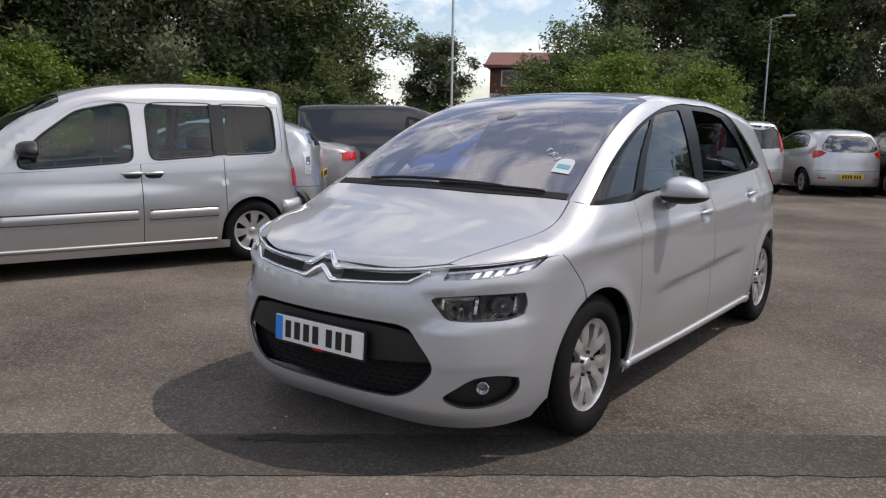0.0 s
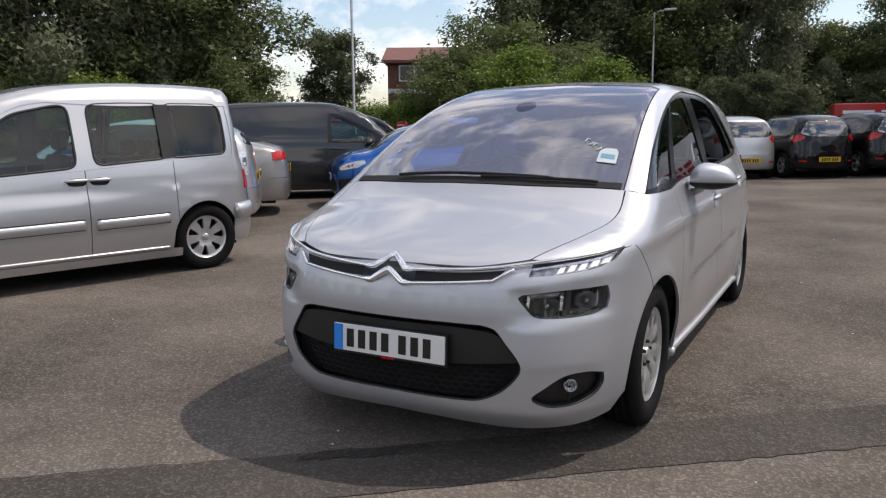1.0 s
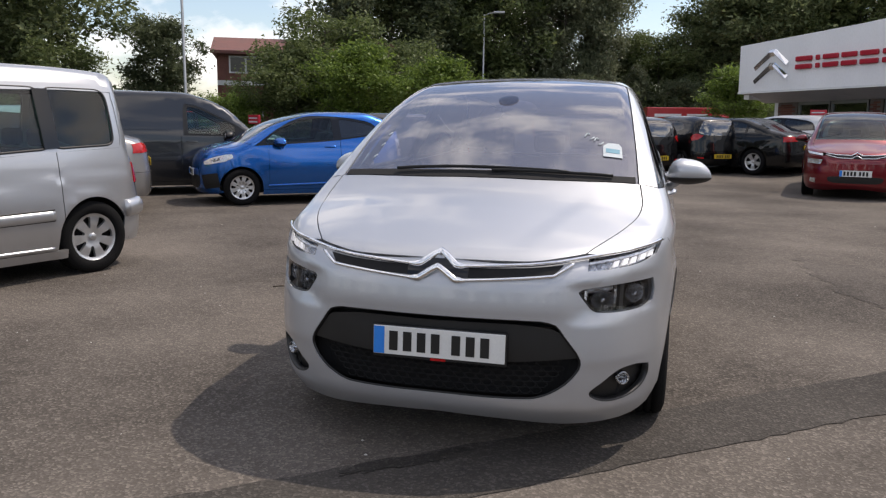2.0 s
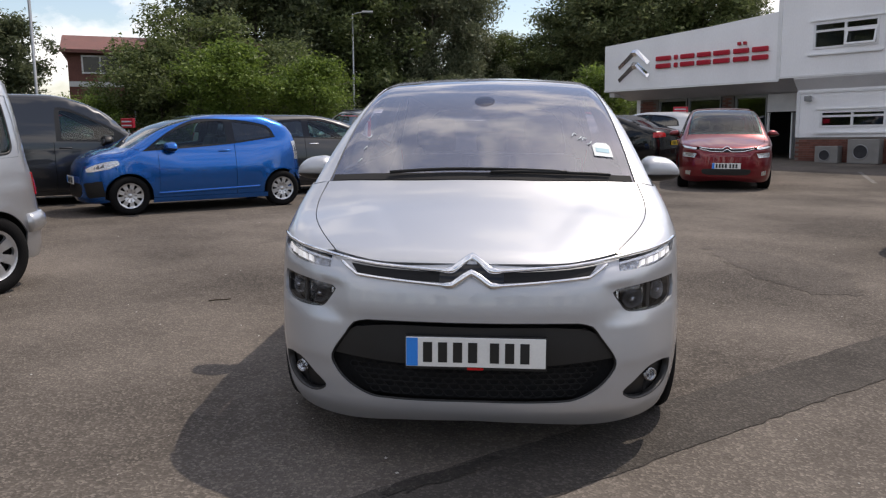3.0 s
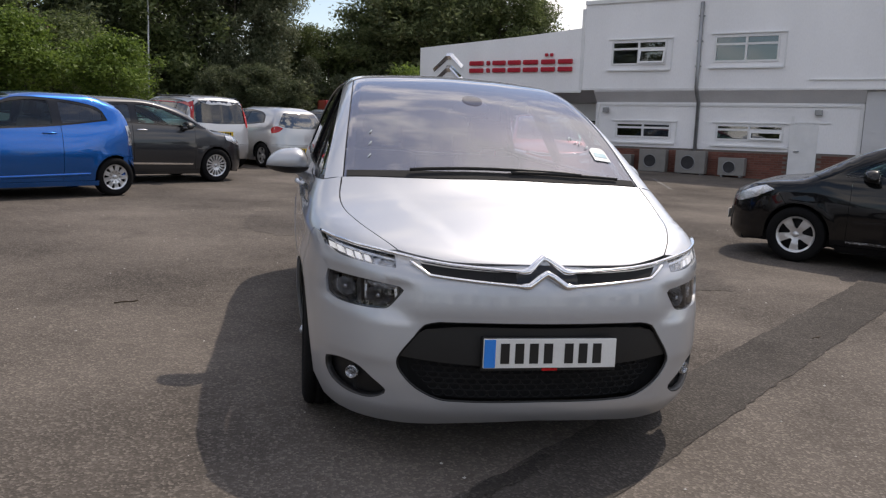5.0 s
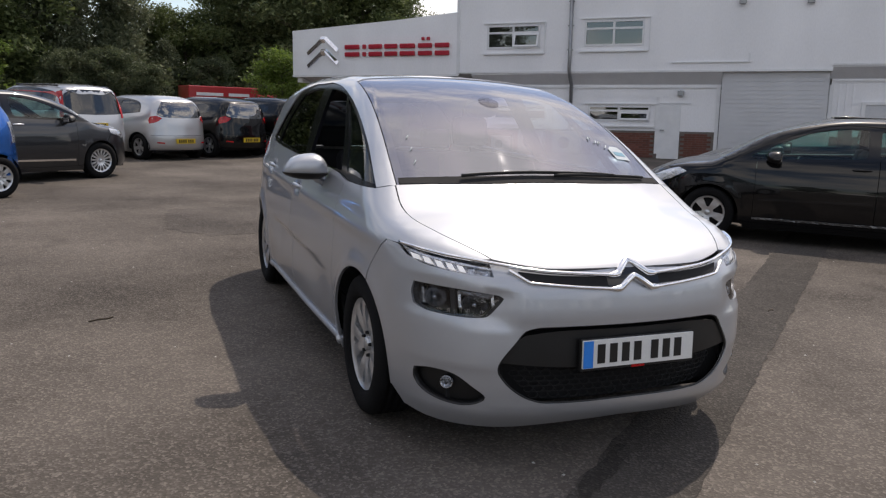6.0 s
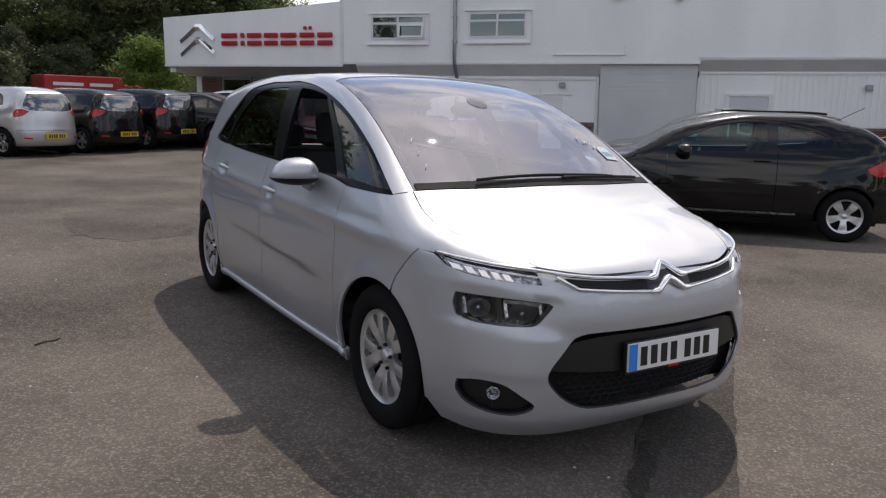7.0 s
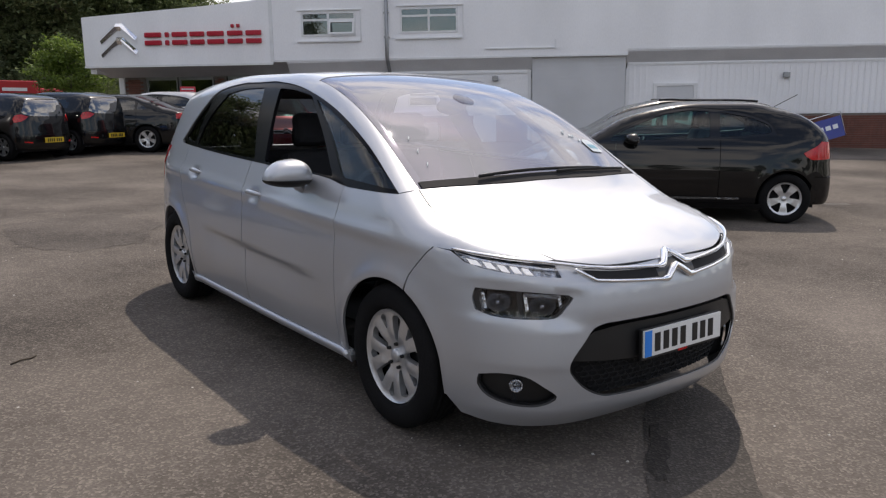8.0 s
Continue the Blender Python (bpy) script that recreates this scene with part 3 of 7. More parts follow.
def wheel(car, side, y, r, style, rim_mat, name="wheel", width=0.205, rim=None, x=0.79):
    """wheel > tyre, rim > hub_cap; side: 1 for the car's left."""
    rim = rim or r * 0.665
    key = (style, round(r, 3), rim_mat.name)
    if key not in WHEEL_MESHES:
        w = width / 2
        barrel = mesh_of("wheel", *lathe([(-w * 0.8, rim * 0.98), (w * 0.1, rim * 0.96), (w * 0.12, 0.0)], 36))
        barrel.materials.append(DARK)
        prof = [(-w * 0.75, rim), (-w * 0.97, rim + 0.025), (-w, r - 0.045), (-w * 0.9, r - 0.014), (-w * 0.72, r - 0.002)]
        for k in range(4):
            c = -w * 0.48 + k * w * 0.32
            prof += [(c - 0.006, r), (c - 0.004, r - 0.008), (c + 0.004, r - 0.008), (c + 0.006, r)]
        prof += [(w * 0.72, r - 0.002), (w * 0.9, r - 0.014), (w, r - 0.045), (w * 1.0, rim + 0.035), (w * 0.95, rim + 0.012), (w * 0.8, rim)]
        tyre = mesh_of("tyre", *lathe(prof, 56))
        tyre.materials.append(TYRE)
        lip, relief = rim * 1.0, 0.0035 if style == "ten" else 0.0
        face = disc_face("rim", rim * 0.985, RIMS[style](rim), lambda q, a: w * 0.70 + relief * np.cos(10 * (a - 0.2) - math.pi) * np.clip((q / rim - 0.32) / 0.2, 0, 1) * np.clip((0.93 - q / rim) / 0.1, 0, 1) + 0.012 * np.exp(-((q - lip) / 0.012) ** 2) - 0.018 * np.clip(1 - (q / (0.5 * rim)) ** 2, 0, 1), h=0.012 if style == 'ten' else 0.02)
        face.materials.append(rim_mat)
        cap = mesh_of("hub_cap", *lathe([(w * 0.52, 0.032), (w * 0.66, 0.031), (w * 0.70, 0.026), (w * 0.72, 0.0)], 20))
        cap.materials.append(rim_mat)
        bm = bmesh.new()
        bmesh.ops.create_cone(bm, cap_ends=True, segments=8, radius1=0.010, radius2=0.007, depth=0.02, matrix=pose(w * 0.62, 0, 0, 0, 90, 0))
        nuts = bpy.data.meshes.new("wheel_nut")
        bm.to_mesh(nuts)
        bm.free()
        nuts.materials.append(DARK)
        WHEEL_MESHES[key] = barrel, tyre, face, cap, nuts
    barrel, tyre, face, cap, nuts = WHEEL_MESHES[key]
    base = part(name, barrel, DARK, car, at=pose(side * x, y, r, 0, 0, 0 if side > 0 else 180))
    part("tyre", tyre, TYRE, base)
    part("rim", face, rim_mat, base)
    part("hub_cap", cap, rim_mat, base)
    if style == "ten":
        for k in range(5):
            a = 2 * math.pi * k / 5 + 0.2
            part("wheel_nut", nuts, DARK, base, at=pose(0, 0.055 * math.cos(a), 0.055 * math.sin(a)))
    return base


# ---- cars ----
def mirrored(pts):
    """A half outline from the middle to the side, closed across the middle."""
    p = np.asarray(pts)
    return np.vstack([p, (p * [-1, 1])[::-1]])


def thin_out(pts, d=0.004):
    keep = [pts[0]]
    for q in pts[1:]:
        if np.linalg.norm(q - keep[-1]) > d:
            keep.append(q)
    if np.linalg.norm(keep[-1] - keep[0]) < d:
        keep.pop()
    return np.array(keep)


def eased(loop, r, step=0.012):
    """A closed outline with its corners rounded off."""
    if r <= 0:
        return loop
    p = np.vstack([loop, loop[:1]])
    run = np.concatenate([[0], np.cumsum(np.linalg.norm(np.diff(p, axis=0), axis=1))])
    n = int(run[-1] / step)
    at = np.arange(n) * run[-1] / n
    q = np.stack([np.interp(at, run, p[:, k]) for k in range(2)], 1)
    k = max(int(r / step), 1)
    for _ in range(2):
        q = sum(np.roll(q, i, 0) for i in range(-k, k + 1)) / (2 * k + 1)
    return q


class Car:
    """Lays out a car's panels from a few lines: y from the front axle to the rear, z up, x to the car's left."""

    def __init__(self, s, root, paint, h=0.06):
        self.s, self.root, self.paint, self.h = s, root, paint, h
        self.shell = s["shell"]
        self.shell.mid = s["wb"] * 0.75
        self.belt = curve(s["belt"])

    def arch(self, pts, extra=0.0):
        """Lifts an outline's points over the wheel arches."""
        p = np.array(pts, float)
        for cy in (0.0, self.s["wb"]):
            r, zc = self.s["arch"] + extra, self.s["r"]
            d = np.abs(p[:, 0] - cy)
            top = np.where(d < r, zc + np.sqrt(np.maximum(r * r - d * d, 0)), -9)
            p[:, 1] = np.maximum(p[:, 1], top)
        return thin_out(p)

    def angle(self, way, pts, back=False):
        """Plan points to (angle, z) round the front or the back."""
        p = self.shell.lay(np.asarray(pts, float), way)
        return self.angle_of(p, back)

    def angle_of(self, p, back=False):
        if back:
            return np.stack([np.arctan2(p[:, 0], p[:, 1] - self.shell.mid), p[:, 2]], 1)
        return np.stack([np.arctan2(p[:, 0], 0.3 - p[:, 1]), p[:, 2]], 1)

    def put(self, name, way, loop, mat=None, holes=(), off=0.0, edge=0.014, h=None, label="", parent=None):
        me = skin(name, self.shell, way, loop, holes, h or self.h, off, edge)
        return part(name, me, mat or self.paint, parent or self.root, label)

    def lay_line(self, way, pts, step=0.04):
        return self.shell.lay(spline(pts, step), way)

    def build(self):
        s, sh = self.s, self.shell
        nose, hood, scr = s["nose"], s["hood"], s["screen"]          # plan lines (x, y) on the left half
        base, side_edge, top_edge = scr
        roof_edge, roof_back = s["roof_edge"], s["roof_back"]
        # bonnet, windscreen, roof
        half = np.vstack([spline(nose), spline(hood)[1:], spline(base[::-1])[1:]])
        self.bonnet = self.put("bonnet", "top", thin_out(mirrored(half)), h=s.get("bonnet_h", self.h))
        half = np.vstack([spline(base), spline(side_edge)[1:], spline(top_edge)[1:]])
        screen = thin_out(mirrored(half))
        self.put("windscreen", "top", screen * [0.992, 1] , s.get("glass", GLASS), off=-0.004, edge=0.004)
        frit = screen * [0.93, 1]
        frit[:, 1] = scr_mid(screen) + (frit[:, 1] - scr_mid(screen)) * 0.90
        self.put("windscreen_surround", "top", screen * [0.985, 1], GLOSS_BLACK, holes=[frit], off=-0.010, edge=0.002, h=0.12)
        half = np.vstack([spline(top_edge[::-1]), spline(roof_edge)[1:], spline(roof_back)[1:]])
        roof = thin_out(mirrored(half))
        self.put("roof", "top", roof, s.get("roof_mat", self.paint))
        self.put("roof_lining", "top", roof, s.get("lining", DASH), off=-0.035, edge=0, h=0.15)
        # sides
        z0, d, belt = s["sill"], s["doors"], self.belt
        low, upp = s["dlo"]                                              # along the belt front to rear; over the top rear to front
        a, c = np.array(low[0]), np.array(low[-1])
        scl = self.lay_line("top", side_edge)
        rfl = self.lay_line("top", roof_edge)
        corner = rfl[-1][1:]
        rs = s["rear_seam"]
        fs = s["front_seam"]
        hood_line = self.lay_line("top", hood)
        for side, way in ((1, "left"), (-1, "right")):
            lay = lambda pts, w=way: sh.lay(np.asarray(pts, float), w)
            # wing
            bottom = np.array([(y, z0) for y in np.arange(d[0] - 0.004, fs[0][0], -0.008)])
            seam = spline(fs)
            door_line = np.array([(d[0] - 0.004, z) for z in np.arange(belt(d[0]), z0, -0.03)])
            top = np.array([(y, belt(y) - 0.002) for y in np.arange(a[0], d[0] - 0.004, 0.04)]).reshape(-1, 2)
            yz = self.arch(np.vstack([top, door_line, bottom, seam]))
            ang = self.angle_of(lay(yz))
            hl = hood_line * [side, 1, 1]
            lead = self.angle_of(lay(spline([seam[-1], *s.get("seam_top", [])])))if s.get("seam_top") else np.zeros((0, 2))
            loop = np.vstack([ang, lead, self.angle_of(hl) + [0.006 * side, 0]])
            self.put("wing", "round", thin_out(loop), h=s.get("bonnet_h", self.h))
            # doors
            for i in range(len(d) - 1):
                y0, y1 = d[i], d[i + 1] - 0.007
                ys = np.arange(y0, y1, 0.05)
                up = np.stack([np.append(ys, y1), belt(np.append(ys, y1)) - 0.002], 1)
                down = np.array([(y1, z) for z in np.arange(belt(y1), z0, -0.04)])
                if i == len(d) - 2 and "door_end" in s:
                    down = spline(s["door_end"])
                    up = up[up[:, 0] < down[0][0]]
                bot = np.array([(y, z0) for y in np.arange(down[-1][0], y0, -0.02)])
                rise = np.array([(y0, z) for z in np.arange(z0, belt(y0), 0.04)])
                loop = self.arch(np.vstack([up, down, bot, rise]))
                door = self.put("front_door" if i == 0 else "rear_door", way, loop)
                self.put("door_lining", way, loop, DASH, off=-0.045, edge=0, h=0.15, parent=door)
                if s.get("handles"):
                    self.handle(door, way, *s["handles"][i])
            # quarter panel
            yl = d[-1]
            front = np.array([(yl, z) for z in np.arange(z0, belt(yl), 0.03)])
            if "door_end" in s:
                front = spline(s["door_end"])[::-1] + [0.007, 0]
            up = np.array([(y, belt(y) - 0.002) for y in np.arange(front[-1][0], c[0], 0.04)] + [tuple(c)])
            pillar = spline([c, *s.get("c_line", []), corner])
            seam = spline(rs)
            bot = np.array([(y, z0) for y in np.arange(seam[-1][0], front[0][0], -0.008)])
            quarter = thin_out(self.arch(np.vstack([front, up, pillar[1:], seam, bot])))
            self.put("quarter_panel", way, quarter)
            # roof rail and windscreen pillar
            loop = np.vstack([spline(upp)[::-1], pillar[1:], rfl[::-1][1:, 1:], scl[::-1][1:, 1:]])
            self.put("roof_rail", way, thin_out(loop), s.get("rail_mat", self.paint))
            # window surround and panes
            dlo = thin_out(np.vstack([spline(low), spline(upp)[1:]]))
            wins = [eased(ring(*w[0]), s.get("corner", 0.03)) for w in s["windows"]]
            self.put("window_frame", way, dlo, s.get("frame_mat", GLOSS_BLACK), holes=wins, off=-0.006, edge=0.02)
            if s.get("seal"):
                for w in wins:
                    q = sh.lay(np.vstack([w, w[:1]]), way)
                    nn = sh.normal(q)
                    part("window_seal", ridge("window_seal", [(q - nn * 0.005, nn)], 0.020, 0.006), TRIM, self.root)
            for k, w in enumerate(wins):
                if (side, k) in s.get("open", ()):
                    continue
                self.put("side_window", way, w, s["windows"][k][1], off=-0.012, edge=0.003)
            # sill
            pts = np.array([(y, z0 - 0.004) for y in np.arange(d[0] - 0.1, s["wb"] - s["arch"] + 0.12, 0.05)])
            loop = np.vstack([pts, pts[::-1] - [0, s.get("sill_h", 0.07)]])
            self.put("sill", way, loop, s.get("sill_mat", self.paint), off=0.004, edge=0.03)
            # wheel arch liners
            for cy in (0.0, s["wb"]):
                aa = np.radians(np.linspace(-8, 188, 26))
                r, w = s["arch"] + 0.012, s["w"] / 2
                verts = [(side * x, cy + r * math.cos(t), s["r"] + r * math.sin(t)) for t in aa for x in (w - s.get("liner_in", 0.09), w - 0.38)]
                faces = [(2 * i, 2 * i + 1, 2 * i + 3, 2 * i + 2) for i in range(25)]
                verts += [(side * (w - 0.38), cy, s["r"])]
                faces += [(2 * i + 1, 52, 2 * i + 3) for i in range(25)]
                part("wheel_arch_liner", mesh_of("wheel_arch_liner", verts, faces), DARK, self.root)
                wheel(self.root, side, cy, s["r"], s["rim"], s.get("rim_mat", ALLOY), x=w - s.get("wheel_in", 0.135), width=s.get("tyre_w", 0.2))
        # bumper at the front
        top = self.angle_of(self.lay_line("top", nose)) if "bumper_top" not in s else self.angle("front", spline(s["bumper_top"]))
        seam = self.arch(spline(fs)[::-1] - [0.007, 0])
        lower = [(y, z0) for y in np.arange(seam[-1][0], -s["arch"] - 0.02, -0.01)]
        side_pts = self.angle("left", self.arch(np.vstack([seam, lower]) if lower else seam))
        under = self.angle("front", spline(s["chin"]))
        half = np.vstack([top, side_pts, under])
        loop = thin_out(mirrored(half))
        self.front_bumper = self.put("front_bumper", "round", loop, holes=[*s.get("front_holes", [])], h=s.get("front_h", self.h))
        self.inside_loop = loop
        # bumper and tailgate at the back
        split = s["tail_split"]
        seam = spline(rs)
        upper, lower = seam[seam[:, 1] >= split], seam[seam[:, 1] < split]
        up_l = self.angle("left", np.vstack([upper, [(np.interp(split, seam[::-1, 1], seam[::-1, 0]), split)]]), True)
        back_edge = self.angle_of(self.lay_line("top", roof_back[::-1]), True)
        mid = np.array([(x, split) for x in np.linspace(up_l[-1][0], 0, 12)[1:]])
        half = np.vstack([back_edge, up_l, mid])
        glass = self.angle("back", mirrored(spline(s["rear_glass"])), True)
        self.tailgate = self.put("tailgate", "rback", thin_out(mirrored(half)), holes=[thin_out(glass)])
        self.put("rear_window", "rback", thin_out(glass), s.get("rear_pane", PRIVACY), off=-0.004, edge=0.004)
        lo_l = self.angle("left", np.vstack([[(np.interp(split, seam[::-1, 1], seam[::-1, 0]), split - 0.006)], lower]), True)
        bot = np.array([(x, s["chin_back"]) for x in np.linspace(lo_l[-1][0], 0, 16)])
        mid = np.array([(x, split - 0.006) for x in np.linspace(0, lo_l[0][0], 12)[:-1]])
        self.put("rear_bumper", "rback", thin_out(mirrored(np.vstack([mid, lo_l, bot]))), s.get("rear_bumper_mat", self.paint))
        for name, pts, mat in s.get("rear_bits", ()):
            for m in (1, -1):
                lp = self.angle("back", ring(*pts), True) * [m, 1]
                self.put(name, "rback", lp, mat, off=0.006, edge=0.02)
        for name, pts, mat in s.get("front_bits", ()):
            for m in (1, -1):
                lp = self.angle("front", ring(*pts)) * [m, 1]
                self.put(name, "round", lp, mat, off=0.006, edge=0.02)
        for name, pts, mat in s.get("front_bands", ()):
            self.put(name, "round", self.angle("front", thin_out(mirrored(spline(pts)))), mat, off=0.004, edge=0.02)
        for name, pts, mat in s.get("side_bits", ()):
            for way in ("left", "right"):
                self.put(name, way, ring(*pts), mat, off=0.008, edge=0.02)
        if "rear_plate" in s:
            z = s["rear_plate"]
            self.plate(sh.lay(np.array([[0, z]]), "back")[0] + [0, 0.012, 0], 180, YELLOW_PLATE)
        if "front_plate" in s:
            z = s["front_plate"]
            self.plate(sh.lay(np.array([[0, z]]), "front")[0] + [0, -0.012, 0], 0, WHITE_PLATE)
        if "mirror" in s:
            for side in (1, -1):
                self.mirror(side, *s["mirror"])
        self.inside()

    def handle(self, door, way, y, z):
        loop = ring([(y - 0.085, z - 0.004), (y - 0.06, z + 0.022), (y, z + 0.03), (y + 0.06, z + 0.022), (y + 0.085, z)], [(y + 0.085, z), (y + 0.06, z - 0.03), (y, z - 0.036), (y - 0.06, z - 0.03), (y - 0.085, z - 0.004)], step=0.012)
        self.put("handle_recess", way, loop, self.s.get("recess_mat", self.paint), off=0.0015, edge=0.004, h=0.02, parent=door)
        ends = self.shell.lay(np.array([(y - 0.10, z + 0.010), (y + 0.095, z + 0.012)]), way)
        n = self.shell.normal(ends)
        t = np.linspace(0, 1, 13)[:, None]
        n = n[0] + (n[1] - n[0]) * t
        p = ends[0] + (ends[1] - ends[0]) * t + n * (0.002 + 0.016 * np.sin(math.pi * t) ** 0.6)
        part("handle", ridge("handle", [(p, n)], 0.012 + 0.016 * np.sin(math.pi * t[:, 0]) ** 0.5, 0.013), self.s.get("handle_mat", self.paint), door)

    def plate(self, at, turn, mat, dashes=True, tilt=0):
        """A number plate with dark bars where its marks are."""
        m = Matrix.Translation(Vector(at)) @ pose(0, 0, 0, tilt, 0, turn)
        pl = part("number_plate", boxes((-0.26, 0.26, -0.006, 0.004, -0.0555, 0.0555), bevel=0.002), mat, self.root, at=m)
        if dashes:
            w, g = 0.034, 0.022
            xs = [-0.195 + i * (w + g) for i in range(4)] + [-0.195 + 4 * (w + g) + 0.025 + i * (w + g) for i in range(3)]
            for x in xs:
                part("mark", boxes((x, x + w, -0.0085, -0.006, -0.038, 0.038)), INK, pl)
            if mat is WHITE_PLATE:
                part("band", boxes((-0.258, -0.215, -0.0082, -0.006, -0.053, 0.053)), PLATE_BLUE, pl)
        return pl

    def mirror(self, side, y, z, x, mat):
        """Door mirror: a rounded cap on a foot, dark below, with a real mirror behind."""
        def cap_mesh(name, grow, lowest, highest):
            verts, faces, nt, na = [], [], 18, 26
            for i in range(nt):
                t = -math.cos(math.pi * (i + 0.02) / (nt - 0.96))
                close = max(1 - abs(t) ** 2.8, 0.0) ** 0.5
                tall = (0.156 - 0.040 * (t + 1) / 2 - 0.018 * max(t, 0) ** 2) * close
                mid = -0.074 + 0.012 * max(t, 0) + 0.5 * (0.156 - 0.040 * (t + 1) / 2) * (1 - close) * 0.5 + tall / 2
                for j in range(na):
                    a = 2 * math.pi * j / na
                    c, s = math.cos(a), math.sin(a)
                    c, s = math.copysign(abs(c) ** 0.75, c), math.copysign(abs(s) ** 0.75, s)
                    deep = (0.120 - 0.03 * t) if c < 0 else 0.036
                    verts.append((side * t * 0.115 * grow, c * deep * close ** 0.6 * grow, min(max(mid + s * tall / 2 * grow, lowest), highest)))
            for i in range(nt - 1):
                for j in range(na):
                    k = (j + 1) % na
                    q = (i * na + j, i * na + k, (i + 1) * na + k, (i + 1) * na + j)
                    faces.append(q if side > 0 else q[::-1])
            faces += [tuple(range(na)) if side < 0 else tuple(range(na - 1, -1, -1)), tuple((nt - 1) * na + j for j in (range(na - 1, -1, -1) if side < 0 else range(na)))]
            return mesh_of(name, verts, faces)
        cap = part("door_mirror", cap_mesh("door_mirror", 1.0, -1, 1), mat, self.root, at=pose(side * x, y, z))
        part("mirror_base", cap_mesh("mirror_base", 1.022, -1, -0.034), TRIM, cap)
        part("mirror_glass", boxes((-0.072, 0.072, 0.0335, 0.0385, -0.052, 0.016), bevel=0.002), CHROME, cap)
        edge = float(self.shell.side(np.array(y + 0.02), np.array(z - 0.08)))
        inner = side * (edge - 0.015 - x)
        vs, fs = tube([(inner, 0.02, -0.10), (inner * 0.6, 0.015, -0.075), (-side * 0.055, 0.0, -0.055)], [0.024, 0.022, 0.024], 10)
        part("mirror_foot", mesh_of("mirror_foot", vs, fs), mat, cap)

    def inside(self):
        """Cabin floor, dash, seats and steering wheel, seen through the glass."""
        s = self.s
        w, z = s["w"] / 2, s["sill"]
        dash_y, seat_y, belt = s["cabin"]
        rear = s.get("rear_seat", seat_y + 0.9)
        # floor pan boxes, and an added engine-bay box that stops light
        part("underbody", boxes((-w + 0.22, w - 0.22, -s["fo"] + 0.25, s["wb"] + s["ro"] - 0.25, z - 0.05, z + 0.06), (-w + 0.08, w - 0.08, s["arch"] + 0.03, s["wb"] - s["arch"] - 0.03, z - 0.04, z + 0.05),
                              (-w + 0.4, w - 0.4, -s["fo"] + 0.28, s["doors"][0], z, belt - 0.32)), DARK, self.root)
        part("dashboard", boxes((-w + 0.14, w - 0.14, dash_y, dash_y + 0.42, belt - 0.35, belt - 0.06), (-w + 0.14, w - 0.14, dash_y - 0.35, dash_y + 0.2, belt - 0.25, belt - 0.09), bevel=0.04), DASH, self.root)
        for x in (-0.36, 0.36):
            seat = part("front_seat", boxes((x - 0.24, x + 0.24, seat_y - 0.5, seat_y + 0.02, z + 0.14, z + 0.32), bevel=0.05), CLOTH, self.root)
            part("backrest", boxes((x - 0.23, x + 0.23, -0.07, 0.07, 0, 0.62), bevel=0.05), CLOTH, seat, at=pose(0, seat_y + 0.02, z + 0.26, -16))
            part("headrest", boxes((x - 0.13, x + 0.13, -0.05, 0.05, 0.66, 0.86), bevel=0.04), CLOTH, seat, at=pose(0, seat_y + 0.02, z + 0.26, -14))
        bench = part("rear_seat", boxes((-0.62, 0.62, rear - 0.4, rear + 0.1, z + 0.12, z + 0.32), (-0.62, 0.62, rear + 0.05, rear + 0.2, z + 0.2, z + 0.82), bevel=0.05), CLOTH, self.root)
        for x in (-0.4, 0, 0.4):
            part("headrest", boxes((x - 0.12, x + 0.12, rear + 0.08, rear + 0.17, z + 0.84, z + 0.99), bevel=0.035), CLOTH, bench)
        a = np.linspace(0, 2 * math.pi, 29)
        vs, fs = tube([(0.18 * math.cos(t), 0.0, 0.18 * math.sin(t)) for t in a], 0.014, 6)
        part("steering_wheel", mesh_of("steering_wheel", vs, fs), DASH, self.root, at=pose(-0.36, dash_y + 0.55, belt - 0.12, -25))


def scr_mid(loop):
    return (loop[:, 1].min() + loop[:, 1].max()) / 2
# ---- ground ----
WALL_P, WALL_D = Vector((8.254, 19.554, 0)), Vector((0.7186, -0.6954, 0))
WALL_N = Vector((0.6954, 0.7186, 0))


def ground_z(x, y):
    v = (np.asarray(x) - WALL_P.x) * WALL_N.x + (np.asarray(y) - WALL_P.y) * WALL_N.y
    t = np.clip((v + 8) / 9, 0, 1)
    return 0.2 * t * t * (3 - 2 * t)


TARMAC = asphalt("tarmac", (0.045, 0.039, 0.034), (0.210, 0.183, 0.159), 0)
TARMAC_DARK = asphalt("dark_tarmac", (0.028, 0.025, 0.0225), (0.118, 0.106, 0.095), 7)
xs = np.unique(np.concatenate([np.linspace(-14, 32, 70), -14 - np.geomspace(1, 900, 14), 32 + np.geomspace(1, 900, 14)]))
ys = np.unique(np.concatenate([np.linspace(-8, 34, 64), -8 - np.geomspace(1, 900, 14), 34 + np.geomspace(1, 900, 14)]))
gx, gy = np.meshgrid(xs, ys)
gz = ground_z(gx, gy)
nx = len(xs)
ground = tagged(new("ground", mesh_of("ground", np.stack([gx, gy, gz], -1).reshape(-1, 3), [(j * nx + i, j * nx + i + 1, (j + 1) * nx + i + 1, (j + 1) * nx + i) for j in range(len(ys) - 1) for i in range(nx - 1)])), "worn grey-brown tarmac of a car park", "ground", kind="structure")
ground.data.materials.append(TARMAC)


